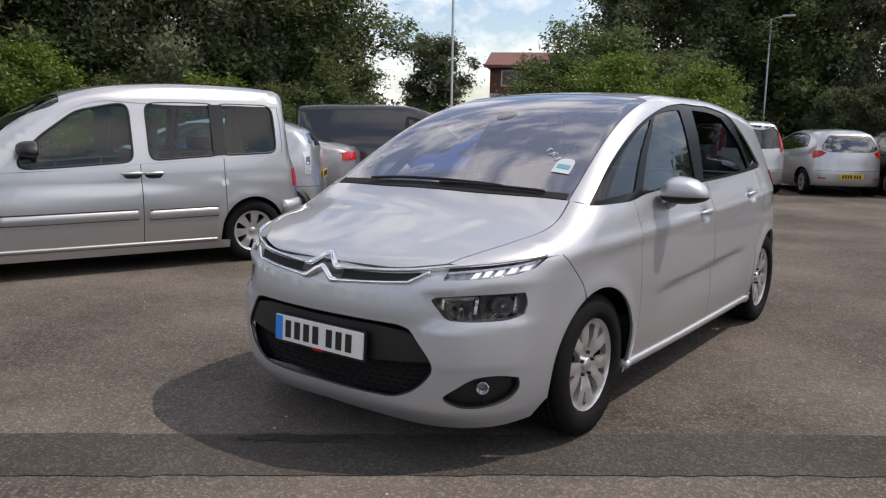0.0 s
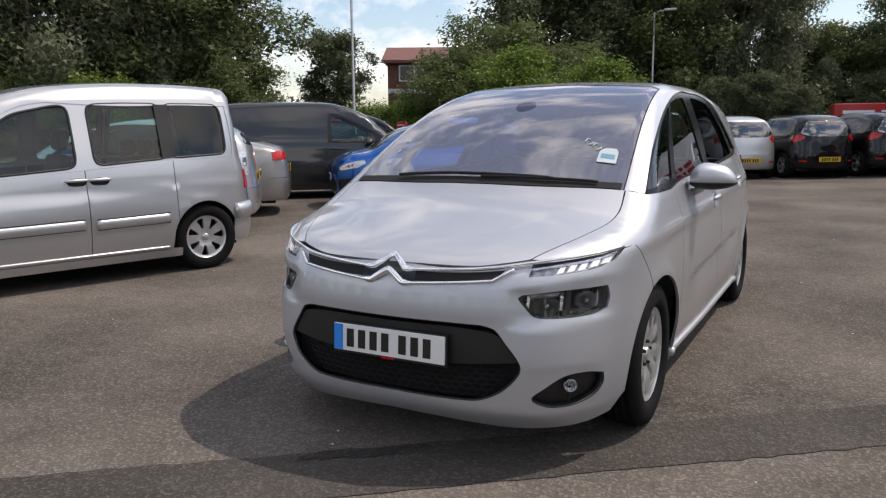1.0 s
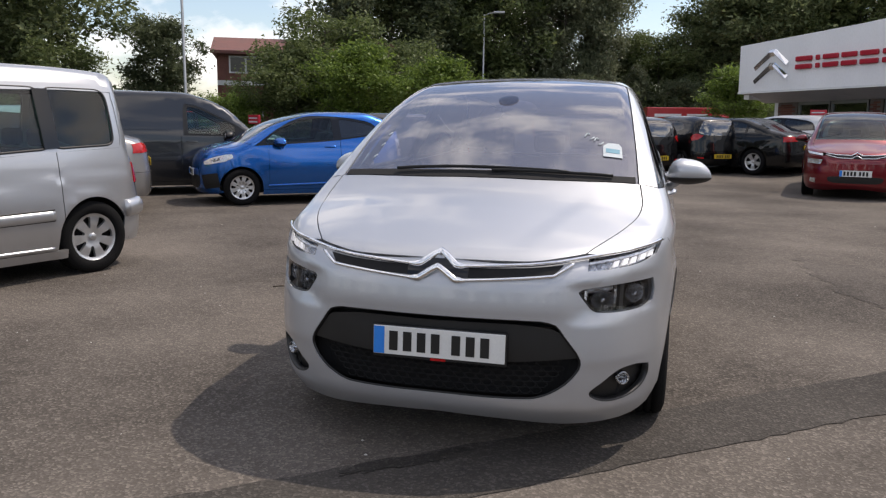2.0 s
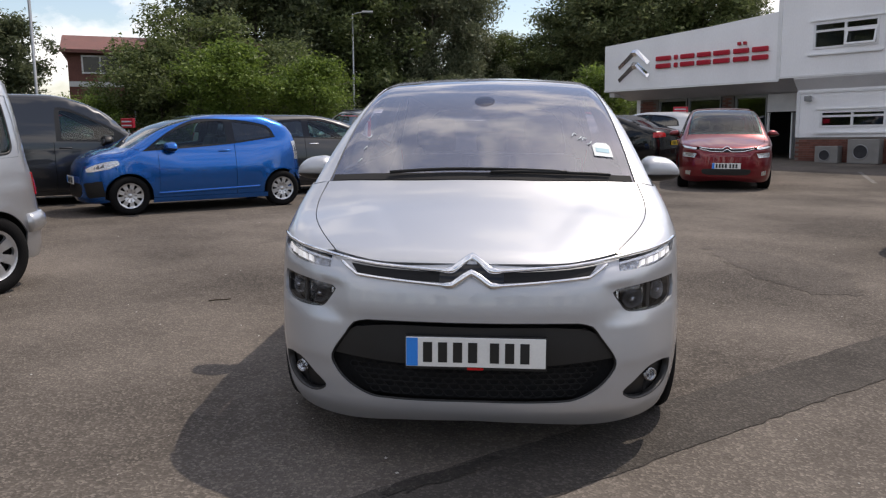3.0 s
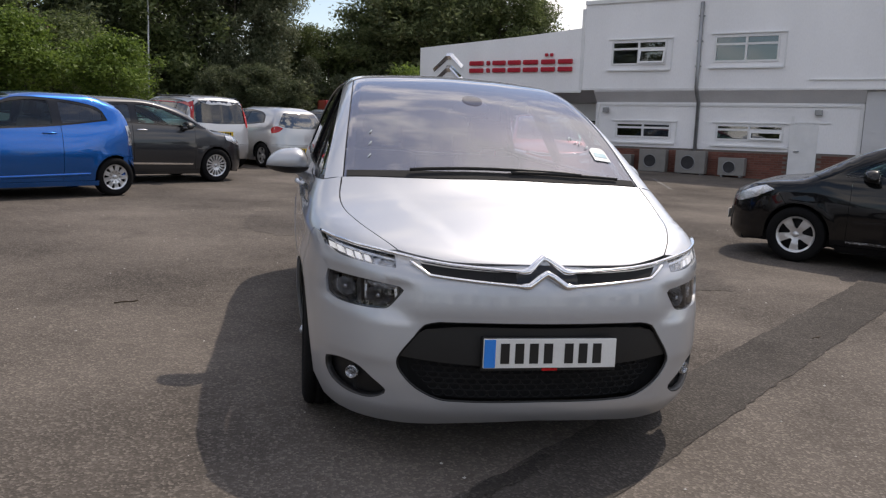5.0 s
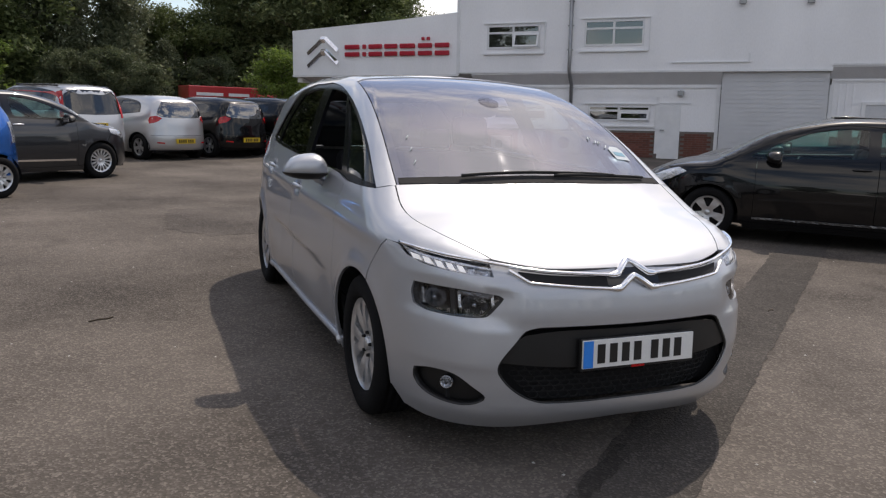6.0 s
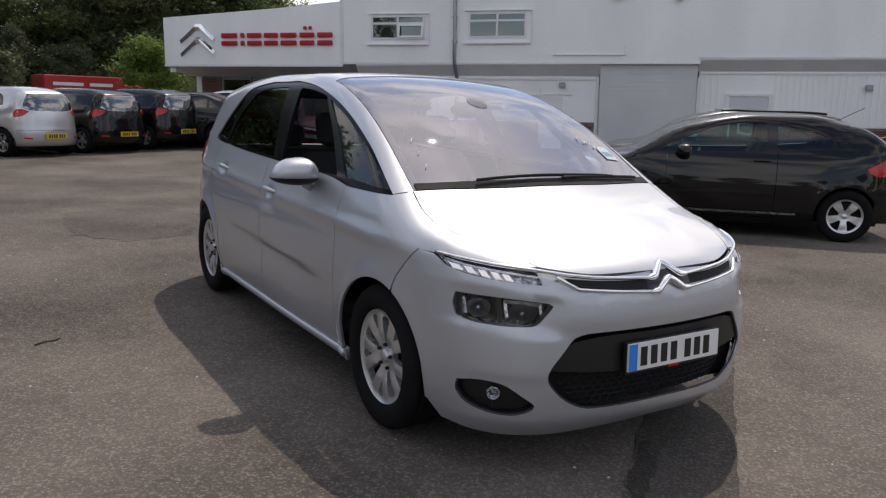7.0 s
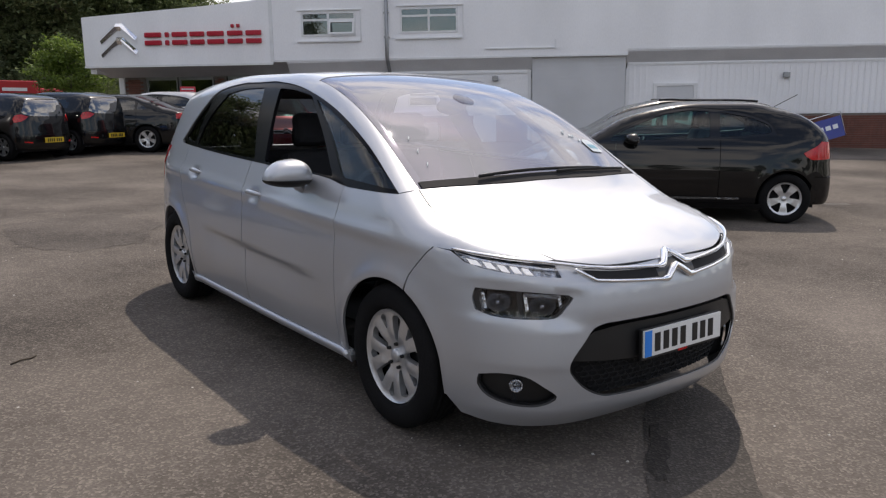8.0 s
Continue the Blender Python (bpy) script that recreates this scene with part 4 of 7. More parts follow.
def sheet(name, outline, mat, label, lift=0.004, rough_edge=0.012):
    """A thin patch of tarmac with a ragged edge."""
    rnd = random.Random(5)
    pts = []
    n = len(outline)
    for i in range(n):
        a, b = Vector(outline[i]), Vector(outline[(i + 1) % n])
        k = max(int((b - a).length / 0.07), 1)
        for j in range(k):
            q = a.lerp(b, j / k)
            pts.append((q.x + rnd.uniform(-1, 1) * rough_edge, q.y + rnd.uniform(-1, 1) * rough_edge))
    co, fs = fill(np.array(pts), (), 0.5)
    z = ground_z(co[:, 0], co[:, 1]) + lift
    ob = tagged(new(name, mesh_of(name, np.column_stack([co, z]), fs)), label, "tarmac patch", kind="structure")
    ob.data.materials.append(mat)
    return ob


sheet("pavement_patch", [(-3.2, -3.33), (1.2, 0.235), (5.6, 3.80), (9.0, 6.55), (9.3, 6.1), (5.9, 3.40), (1.5, -0.06), (-2.9, -3.62)], TARMAC_DARK, "long dark repair strip of newer tarmac in the car park")

# scuffed darker areas where tyres turn
SCUFFED = asphalt("scuffed_tarmac", (0.039, 0.034, 0.030), (0.178, 0.156, 0.137), 0)
sheet("pavement_scuff", [(2.21, 4.85), (2.25, 3.9), (2.32, 3.04), (2.59, 2.42), (2.91, 2.45), (3.05, 2.9), (3.18, 3.38), (2.81, 4.38)], SCUFFED, "dark scuffed patch of tarmac where tyres turn", 0.003, 0.06)
sheet("pavement_scuff", [(-1.46, 7.12), (-0.8, 7.4), (-0.19, 7.33), (0.12, 6.32), (-0.47, 5.18), (-1.1, 5.0), (-1.5, 5.6)], SCUFFED, "dark scuffed patch of tarmac where tyres turn", 0.003, 0.06)

# worn white bay lines, hardly left
FADED = surface("faded_road_paint", (0.135, 0.128, 0.118), 0.85, 0.0, (3, 0.3), (60, 0.35), (60, 0.2))
for k, (x0, y0, x1, y1) in enumerate(((8.5, 15.6, 7.75, 13.1), (6.6, 4.4, 8.9, 2.6), (9.3, 7.1, 11.2, 5.5))):
    d = Vector((x1 - x0, y1 - y0)).normalized()
    w = Vector((-d.y, d.x)) * 0.045
    sheet("road_marking", [(x0 + w.x, y0 + w.y), (x1 + w.x, y1 + w.y), (x1 - w.x, y1 - w.y), (x0 - w.x, y0 - w.y)], FADED, "faded white bay line almost worn away", 0.004, 0.02)

# small litter and grit
LITTER = surface("pale_grit", (0.45, 0.43, 0.40), 0.8, 0.0, (6, 0.2), (80, 0.2), (60, 0.2))
TWIG = surface("dry_twig", (0.06, 0.045, 0.03), 0.9, 0.0, (6, 0.2), (80, 0.2), (60, 0.2))
rg = np.random.default_rng(21)
verts, faces = [], []
for k in range(260):
    x, y, r = rg.uniform(-6, 8), rg.uniform(-2.6, 9), rg.uniform(0.003, 0.010)
    z = float(ground_z(x, y))
    a = rg.uniform(0, 6.28)
    q = len(verts)
    verts += [(x + r * math.cos(a + t) * rg.uniform(0.6, 1.2), y + r * math.sin(a + t) * rg.uniform(0.6, 1.2), z + 0.0015) for t in (0, 1.5, 3.1, 4.7)] + [(x, y, z + r * 0.8)]
    faces += [(q + i, q + (i + 1) % 4, q + 4) for i in range(4)]
grit = tagged(new("grit", mesh_of("grit", verts, faces, smooth=False)), "pale grit and crumbs scattered on the tarmac", "grit", kind="stuff")
grit.data.materials.append(LITTER)
for x, y, turn, size in ((-2.04, 1.9, 20, 0.16), (-1.2, -2.3, 70, 0.10), (0.55, -1.6, 120, 0.12), (2.6, 1.0, 200, 0.11)):
    twig = thing("twig", "thin dry twig lying on tarmac", "twig", group="twigs on the tarmac")
    vs, fs = tube([(-size / 2, 0, 0.006), (-size * 0.1, size * 0.12, 0.007), (size * 0.25, size * 0.05, 0.006), (size / 2, size * 0.2, 0.006)], 0.0045, 6)
    part("stem", mesh_of("stem", vs, fs), TWIG, twig)
    vs, fs = tube([(-size * 0.1, size * 0.12, 0.007), (size * 0.05, size * 0.3, 0.005)], 0.003, 5)
    part("side_shoot", mesh_of("side_shoot", vs, fs), TWIG, twig)
    twig.matrix_world = pose(x, y, float(ground_z(x, y)), 0, 0, turn)

# dark sheet painted for the repair strip in shade under the car's nose
SHADED_STRIP = asphalt("shaded_strip_tarmac", (0.018, 0.0165, 0.015), (0.080, 0.072, 0.065), 3)
for cx, cy, ra, rb, turn in ((-0.12, -0.90, 0.30, 0.05, 40),):
    rs = random.Random(int(cx * 100))
    c, sn = math.cos(radians(turn)), math.sin(radians(turn))
    loop = []
    for i in range(26):
        a = 2 * math.pi * i / 26
        k = rs.uniform(0.7, 1.15)
        u, v = ra * k * math.cos(a), rb * k * math.sin(a)
        loop.append((cx + u * c - v * sn, cy + u * sn + v * c))
    sheet("shade_patch", loop, SHADED_STRIP, "dark patch on the tarmac for the repair strip in the car's shade", 0.008, 0.01)
# ---- white dealership building: upper storey overhangs a recessed ground floor ----
WHITE_CLAD = surface("white_cladding", (0.86, 0.865, 0.88), 0.55, 0.0, (0.7, 0.06), (30, 0.03), (60, 0.04), stretch=(1, 1, 0.4))
SOFFIT = surface("grey_soffit", (0.68, 0.68, 0.70), 0.6, 0.0, (1.2, 0.07), (30, 0.04), (60, 0.05))
WHITE_PVC = surface("white_window_frame", (0.74, 0.75, 0.76), 0.35, 0.0, (4, 0.05), (60, 0.03), (60, 0.0))
SHUTTER = surface("shutter_grey", (0.58, 0.59, 0.61), 0.5, 0.1, (0.9, 0.06), (40, 0.04), (40, 0.03))
BRICK = surface("red_brick", (0.17, 0.068, 0.050), 0.85, 0.0, (6, 0.2), (80, 0.15), (70, 0.3), vary=0.22)
MORTAR = surface("mortar", (0.16, 0.14, 0.125), 0.9, 0.0, (6, 0.15), (120, 0.15), (90, 0.3))
# near-black, also for fan grilles; on walls it stands for a dim room
ROOM = surface("near_black", (0.03, 0.03, 0.034), 0.8, 0.0, (1.5, 0.3), (10, 0.2), (30, 0.05))
BLIND = surface("pale_blind", (0.34, 0.34, 0.35), 0.8, 0.0, (2, 0.1), (30, 0.05), (30, 0.03))
METAL_GREY = surface("grey_metal", (0.30, 0.31, 0.32), 0.4, 0.7, (5, 0.1), (80, 0.06), (80, 0.05))
AC_WHITE = surface("air_unit_casing", (0.22, 0.215, 0.205), 0.5, 0.0, (4, 0.1), (60, 0.05), (60, 0.05))
SIGN_RED = surface("sign_red", (0.42, 0.012, 0.03), 0.35, 0.0, (4, 0.06), (60, 0.04), (60, 0.0))
B = Matrix(((WALL_D.x, WALL_N.x, 0, WALL_P.x), (WALL_D.y, WALL_N.y, 0, WALL_P.y), (0, 0, 1, 0), (0, 0, 0, 1))) @ pose(0, 0, 0.0, 0, -1.3, 0)
WINDOW_PANE = pane("window_pane", (0.50, 0.54, 0.55), (1, 1, 1), 2.1)
REC, NEAR = 1.4, 0.3  # recess of the showroom front, and of the wall beside it


def block(name, dims, mat, label="", category="", parent=None, bevel=0.0, kind="structure", at=None):
    bm = boxes(*dims, bevel=bevel)
    if parent is not None:
        return part(name, bm, mat, parent, label)
    me = bpy.data.meshes.new(name)
    bm.to_mesh(me)
    bm.free()
    me.materials.append(mat)
    ob = tagged(new(name, me), label, category, kind=kind)
    ob.matrix_world = B if at is None else at
    return ob


def pierced(u0, u1, z0, z1, v0, v1, openings):
    """Slabs of a wall round its openings (u0, u1, z0, z1)."""
    us = sorted({u0, u1, *(q for o in openings for q in o[:2])})
    out = []
    for a, b in zip(us[:-1], us[1:]):
        cuts = sorted((o[2], o[3]) for o in openings if o[0] <= a + 1e-6 and o[1] >= b - 1e-6)
        z = z0
        for c, d in cuts:
            if c > z:
                out.append((a, b, v0, v1, z, c))
            z = d
        if z < z1:
            out.append((a, b, v0, v1, z, z1))
    return out


upper = [(0.5, 2.2, 3.28, 4.0), (3.55, 5.3, 3.31, 4.06)]
lower = [(0.66, 2.4, 1.13, 1.60), (3.70, 5.55, 1.13, 1.60)]
block("wall_upper", pierced(-0.42, 10.28, 2.55, 5.12, 0, 0.25, upper) + [(10.28, 26, 0, 0.25, 2.70, 5.12)], WHITE_CLAD, "white-clad upper storey wall of a dealership", "wall")
# the sign's fascia, whose top slopes
bm = bmesh.new()
prof = [(-6.6, 2.47), (-0.424, 2.53), (-0.424, 4.44), (-2.6, 4.26), (-6.6, 4.02)]
rings = [[bm.verts.new((u, v, z)) for u, z in prof] for v in (-0.03, 0.25)]
bm.faces.new(rings[0])
bm.faces.new(rings[1][::-1])
for i in range(5):
    j = (i + 1) % 5
    bm.faces.new([rings[0][j], rings[0][i], rings[1][i], rings[1][j]])
me = bpy.data.meshes.new("wall_fascia")
bm.to_mesh(me)
me.materials.append(WHITE_CLAD)
fascia = tagged(new("wall_fascia", me), "white sign fascia over the showroom windows", "wall", kind="structure")
fascia.matrix_world = B
block("trim", [(-0.50, -0.40, -0.045, 0.0, 2.55, 5.0), (-6.62, -0.42, -0.04, -0.034, 2.47, 2.53), (-0.42, 10.28, -0.02, -0.003, 2.55, 2.60), (10.28, 26, -0.02, -0.003, 2.70, 2.75), (-0.42, 26, -0.05, 0.25, 5.124, 5.24)], WHITE_PVC, "white metal edge trim along the wall", "trim")
block("wall_end", [(-6.6, -6.4, 0.254, 9, 2.3, 4.0), (-6.6, -6.4, 1.9, 9, 0, 2.3)], WHITE_CLAD, "white end wall of the dealership", "wall")
block("wall_back", [(-6.6, 26, 9.0, 9.2, -0.3, 5.1)], WHITE_CLAD, "plain back wall of the dealership", "wall")
block("roof", [(-0.4, 26, 0.26, 9, 4.98, 5.10), (-6.4, -0.42, 0.26, 9, 3.86, 3.98)], SOFFIT, "flat grey roof of the dealership", "roof")
block("floor", [(-6.4, 25.8, REC + 0.3, 9, 0.0, 0.06)], SOFFIT, "grey showroom floor", "floor")
block("ceiling", [(-6.4, 25.8, REC + 0.26, 9, 2.2, 2.3)], WHITE_CLAD, "white showroom ceiling", "ceiling")
# sloping soffit under the overhang
bm = bmesh.new()
for u0, u1, up, rec in ((-6.6, -0.01, 0.0, REC), (0.0, 7.5, 0.0, NEAR), (10.25, 26, 0.155, NEAR)):
    q = [bm.verts.new(p) for p in ((u0, 0.0, 2.50 + up), (u1, 0.0, 2.545 + up), (u1, rec, 2.22 + up), (u0, rec, 2.20 + up), (u0, 0.0, 2.56 + up), (u1, 0.0, 2.60 + up), (u1, rec, 2.30 + up), (u0, rec, 2.28 + up))]
    for f in ((3, 2, 1, 0), (4, 5, 6, 7), (0, 1, 5, 4), (1, 2, 6, 5), (2, 3, 7, 6), (3, 0, 4, 7)):
        bm.faces.new([q[i] for i in f])
me = bpy.data.meshes.new("ceiling_soffit")
bm.to_mesh(me)
me.materials.append(SOFFIT)
sof = tagged(new("ceiling_soffit", me), "grey sloping soffit under the overhanging storey", "soffit", kind="structure")
sof.matrix_world = B
# ground floor: white cladding on a brick plinth
block("wall_lower", pierced(0.0, 7.45, 0.86, 2.21, NEAR, NEAR + 0.22, lower), WHITE_CLAD, "white-clad ground floor wall with strip windows", "wall")
side_wall = block("wall_ribbed", [(10.3, 25.8, NEAR, NEAR + 0.22, 0.82, 2.36)], WHITE_CLAD, "white ribbed metal cladding wall", "wall")
rib_mesh = bpy.data.meshes.new("rib")
bm = boxes((0, 0.05, -0.022, -0.001, 0.84, 2.27))
bm.to_mesh(rib_mesh)
bm.free()
for u in np.arange(10.5, 25.5, 0.17):
    if not 10.98 < u < 12.35:
        part("rib", rib_mesh, WHITE_CLAD, side_wall, at=pose(float(u), NEAR, 0))
hatch = block("door_3", [(11.17, 12.23, NEAR - 0.035, NEAR - 0.004, 0.2, 1.66)], SHUTTER, "closed pale grey side door in a white frame", "door")
block("door_frame", [(11.07, 11.17, NEAR - 0.06, NEAR - 0.004, 0.2, 1.74), (12.23, 12.33, NEAR - 0.06, NEAR - 0.004, 0.2, 1.74), (11.17, 12.23, NEAR - 0.06, NEAR - 0.004, 1.665, 1.74)], WHITE_PVC, parent=hatch)
block("door_handle", [(11.27, 11.39, NEAR - 0.09, NEAR - 0.036, 0.95, 0.98)], METAL_GREY, parent=hatch)
block("wall_return", [(0.0, 0.2, NEAR + 0.27, REC + 0.25, -0.1, 2.2)], WHITE_CLAD, "white return wall beside the showroom entrance", "wall")
side_door = block("door_4", [(5.80, 6.42, NEAR - 0.03, NEAR - 0.004, 0.06, 1.62)], WHITE_PVC, "plain white side door with a handle", "door")
block("door_handle", [(5.86, 5.98, NEAR - 0.08, NEAR - 0.031, 0.88, 0.91)], METAL_GREY, parent=side_door)
block("trim_ground", [(0.0, 7.45, NEAR - 0.03, NEAR - 0.003, 2.10, 2.15), (10.3, 25.8, NEAR - 0.03, NEAR - 0.003, 2.28, 2.33), (7.38, 7.48, NEAR - 0.04, NEAR - 0.003, 0.1, 2.2), (10.26, 10.36, NEAR - 0.04, NEAR - 0.003, 0.1, 2.2), (0, 0.1, NEAR - 0.04, NEAR - 0.003, 0.86, 2.1), (5.72, 5.80, NEAR - 0.03, NEAR - 0.003, 0.2, 1.85), (5.8, 6.7, NEAR - 0.03, NEAR - 0.003, 1.66, 1.69)], WHITE_PVC, "white metal edge trim along the ground floor", "trim")
shut = block("door_1", [(7.5, 10.24, 0.16, 0.26, 0.0, 2.547)], SHUTTER, "closed pale grey roller shutter door", "shutter door")
for k in range(20):
    block("slat", [(7.52, 10.22, 0.148, 0.1595, 0.12 + k * 0.12, 0.225 + k * 0.12)], SHUTTER, parent=shut)
# windows
def window(name, o, v, lights, label):
    u0, u1, z0, z1 = o
    w = thing(name, label, "window", kind="structure")
    w.matrix_world = B
    f = 0.06
    mid = (u0 + u1) / 2
    trans = z1 - (z1 - z0) * 0.33
    block("window_frame", [(u0 + 0.002, u1 - 0.002, v - 0.02, v + 0.08, z0 + 0.002, z0 + f), (u0 + 0.002, u1 - 0.002, v - 0.02, v + 0.08, z1 - f, z1 - 0.002), (u0 + 0.002, u0 + f, v - 0.02, v + 0.08, z0 + f, z1 - f), (u1 - f, u1 - 0.002, v - 0.02, v + 0.08, z0 + f, z1 - f),
                           (mid - f / 2, mid + f / 2, v - 0.018, v + 0.08, z0 + f, z1 - f), (u0 + f, mid - f / 2, v - 0.016, v + 0.08, trans - 0.03, trans + 0.03), (mid + f / 2, u1 - f, v - 0.016, v + 0.08, trans - 0.03, trans + 0.03)], WHITE_PVC, parent=w)
    block("window_sill", [(u0 - 0.12, u1 + 0.12, v - 0.07, v - 0.003, z0 - 0.17, z0 - 0.13)], WHITE_PVC, parent=w)
    block("window_head", [(u0 - 0.1, u1 + 0.18, v - 0.05, v - 0.003, z1 + 0.03, z1 + 0.06), (u1 + 0.14, u1 + 0.17, v - 0.04, v - 0.003, z0 - 0.13, z1 + 0.03)], WHITE_PVC, parent=w)
    for a, b in ((u0 + f, mid - f / 2), (mid + f / 2, u1 - f)):
        for c, d in ((z0 + f, trans - 0.03), (trans + 0.03, z1 - f)):
            block("pane", [(a + 0.001, b - 0.001, v + 0.02, v + 0.03, c + 0.001, d - 0.001)], WINDOW_PANE, parent=w)
    block("room", [(u0 - 0.3, u1 + 0.3, v + 0.9, v + 1.0, z0 - 0.3, z1 + 0.2), (u0 - 0.3, u1 + 0.3, v + 0.24, v + 0.9, z0 - 0.3, z0 - 0.22), (u0 - 0.3, u1 + 0.3, v + 0.24, v + 0.9, z1 + 0.1, z1 + 0.18)], BLIND, parent=w)
    if lights:
        a, b, c, d = mid + f / 2, u1 - f + 0.02, z0 + f - 0.02, trans - 0.03
        sash = bmesh.new()
        for q in ((a, b, 0, 0.03, c, c + 0.05), (a, b, 0, 0.03, d - 0.05, d), (a, a + 0.05, 0, 0.03, c + 0.05, d - 0.05), (b - 0.05, b, 0, 0.03, c + 0.05, d - 0.05)):
            box(sash, *q)
        bmesh.ops.transform(sash, matrix=Matrix.Translation((0, v - 0.04, d)) @ pose(0, 0, 0, -16) @ Matrix.Translation((0, 0, -d)), verts=sash.verts)
        part("open_sash", sash, WHITE_PVC, w, "top-hung white sash standing ajar")
    return w


window("window_1", upper[0], 0.0, True, "white-framed upper window with one sash ajar")
window("window_2", upper[1], 0.0, False, "white-framed upper window with four panes")
window("window_3", lower[0], NEAR, False, "white-framed strip window over a brick plinth")
window("window_4", lower[1], NEAR, True, "white-framed strip window with a sash ajar")
# showroom glazing between brick piers
glaz = thing("window_5", "tall showroom window with dark panes between brick piers", "window", kind="structure")
glaz.matrix_world = B
for u0, u1 in ((-5.35, -4.25), (-4.2, -3.0), (-2.5, -1.45)):
    block("pane", [(u0 + 0.04, u1 - 0.04, REC + 0.06, REC + 0.07, 0.2, 2.1)], WINDOW_PANE, parent=glaz)
    block("mullion", [(u0, u0 + 0.04, REC, REC + 0.1, 0.1, 2.2), (u1 - 0.04, u1, REC, REC + 0.1, 0.1, 2.2), (u0 + 0.04, u1 - 0.04, REC, REC + 0.1, 2.1, 2.2), (u0 + 0.04, u1 - 0.04, REC, REC + 0.1, 0.1, 0.2)], METAL_GREY, parent=glaz)
block("door_2", [(-0.62, -0.58, REC - 0.1, REC + 0.75, 0.12, 1.6), (-1.42, -1.36, REC, REC + 0.08, 0.1, 1.62), (-0.06, 0.0, REC, REC + 0.08, 0.1, 1.62)], WHITE_PVC, "open white-framed entrance door to the showroom", "door")
block("trim_entrance", [(-1.42, 0.0, REC - 0.02, REC + 0.1, 1.64, 2.18)], WHITE_PVC, "white panel over the entrance", "trim")
# the showroom's dimness is put into this wall's colour
block("wall_inner", [(-6.3, 7.3, 5.0, 5.2, 0.06, 2.2), (0.05, 0.2, REC + 0.25, 5.0, 0.06, 2.2)], ROOM, "inner wall of the showroom, coloured near-black for its dimness", "wall")
# sign: a two-chevron badge and seven red blocks
badge = thing("dealer_sign", "chrome double chevron badge and red sign bars on white fascia", "sign")
badge.matrix_world = B
for dz in (0.0, -0.42):
    bm = bmesh.new()
    pr = [(-0.62, -0.18), (-0.62, 0.03), (-0.1, 0.46), (0.1, 0.46), (0.58, 0.03), (0.58, -0.18), (0.06, 0.23), (-0.06, 0.23)]
    ridge_pts = [(-0.60, -0.075), (-0.08, 0.345), (0.08, 0.345), (0.56, -0.075)]
    o = [bm.verts.new((-5.36 + a, -0.045, 3.36 + dz + b)) for a, b in pr]
    t = [bm.verts.new((-5.36 + a, -0.16, 3.36 + dz + b)) for a, b in ridge_pts]
    for f in ((o[0], o[1], t[0]), (o[1], o[2], t[1], t[0]), (o[2], o[3], t[2], t[1]), (o[3], o[4], t[3], t[2]), (o[4], o[5], t[3]), (o[5], o[6], t[2], t[3]), (o[6], o[7], t[1], t[2]), (o[7], o[0], t[0], t[1])):
        bm.faces.new(f)
    bmesh.ops.recalc_face_normals(bm, faces=bm.faces)
    part("chevron", bm, CHROME, badge)
for u0, u1 in ((-4.52, -3.97), (-3.85, -3.72), (-3.62, -3.13), (-3.04, -2.57), (-2.48, -1.94), (-1.83, -1.34), (-1.24, -0.74)):
    for z in (3.12, 3.36):
        block("sign_bar", [(u0, u1, -0.12, -0.034, z, z + 0.15)], SIGN_RED, parent=badge, bevel=0.03)
for u in (-1.70, -1.52):
    block("sign_dot", [(u, u + 0.1, -0.12, -0.034, 3.60, 3.70)], SIGN_RED, parent=badge, bevel=0.02)
# drainpipe, conduit, lamps, cameras
pipe = thing("drainpipe", "dark grey drainpipe down the white wall", "pipe")
pipe.matrix_world = B
vs, fs = tube([(3.15, -0.07, 5.0), (3.15, -0.07, 2.62), (3.16, 0.0, 2.45), (3.17, NEAR - 0.08, 2.2), (3.17, NEAR - 0.08, 0.12)], 0.055, 10)
part("pipe", mesh_of("pipe", vs, fs), METAL_GREY, pipe)
for z in (4.6, 3.9, 3.2):
    part("bracket", boxes((3.07, 3.23, -0.10, -0.002, z, z + 0.03)), METAL_GREY, pipe)
ledge = block("cable_conduit", [(6.1, 8.2, -0.04, -0.003, 2.80, 2.83), (8.15, 8.2, -0.04, -0.003, 2.83, 3.05)], WHITE_PVC, "thin white cable conduit on the wall", "conduit", kind="")
lamp_spots = [(7.9, -0.003, 4.45), (9.6, -0.003, 4.4), (0.35, NEAR - 0.003, 1.98), (6.4, NEAR - 0.003, 1.98), (14.8, NEAR - 0.003, 1.95), (20.5, NEAR - 0.003, 1.95)]
first = None
for u, v, z in lamp_spots:
    if first is None:
        first = thing("wall_lamp", "small grey security lamp on the white wall", "lamp", group="wall lamps")
        part("bracket", boxes((-0.03, 0.03, -0.06, 0, -0.02, 0.06)), METAL_GREY, first)
        part("housing", boxes((-0.09, 0.09, -0.16, -0.05, -0.10, 0.05), bevel=0.015), METAL_GREY, first)
        first.matrix_world = B @ pose(u, v, z)
    else:
        copy_thing(first, B @ pose(u, v, z))
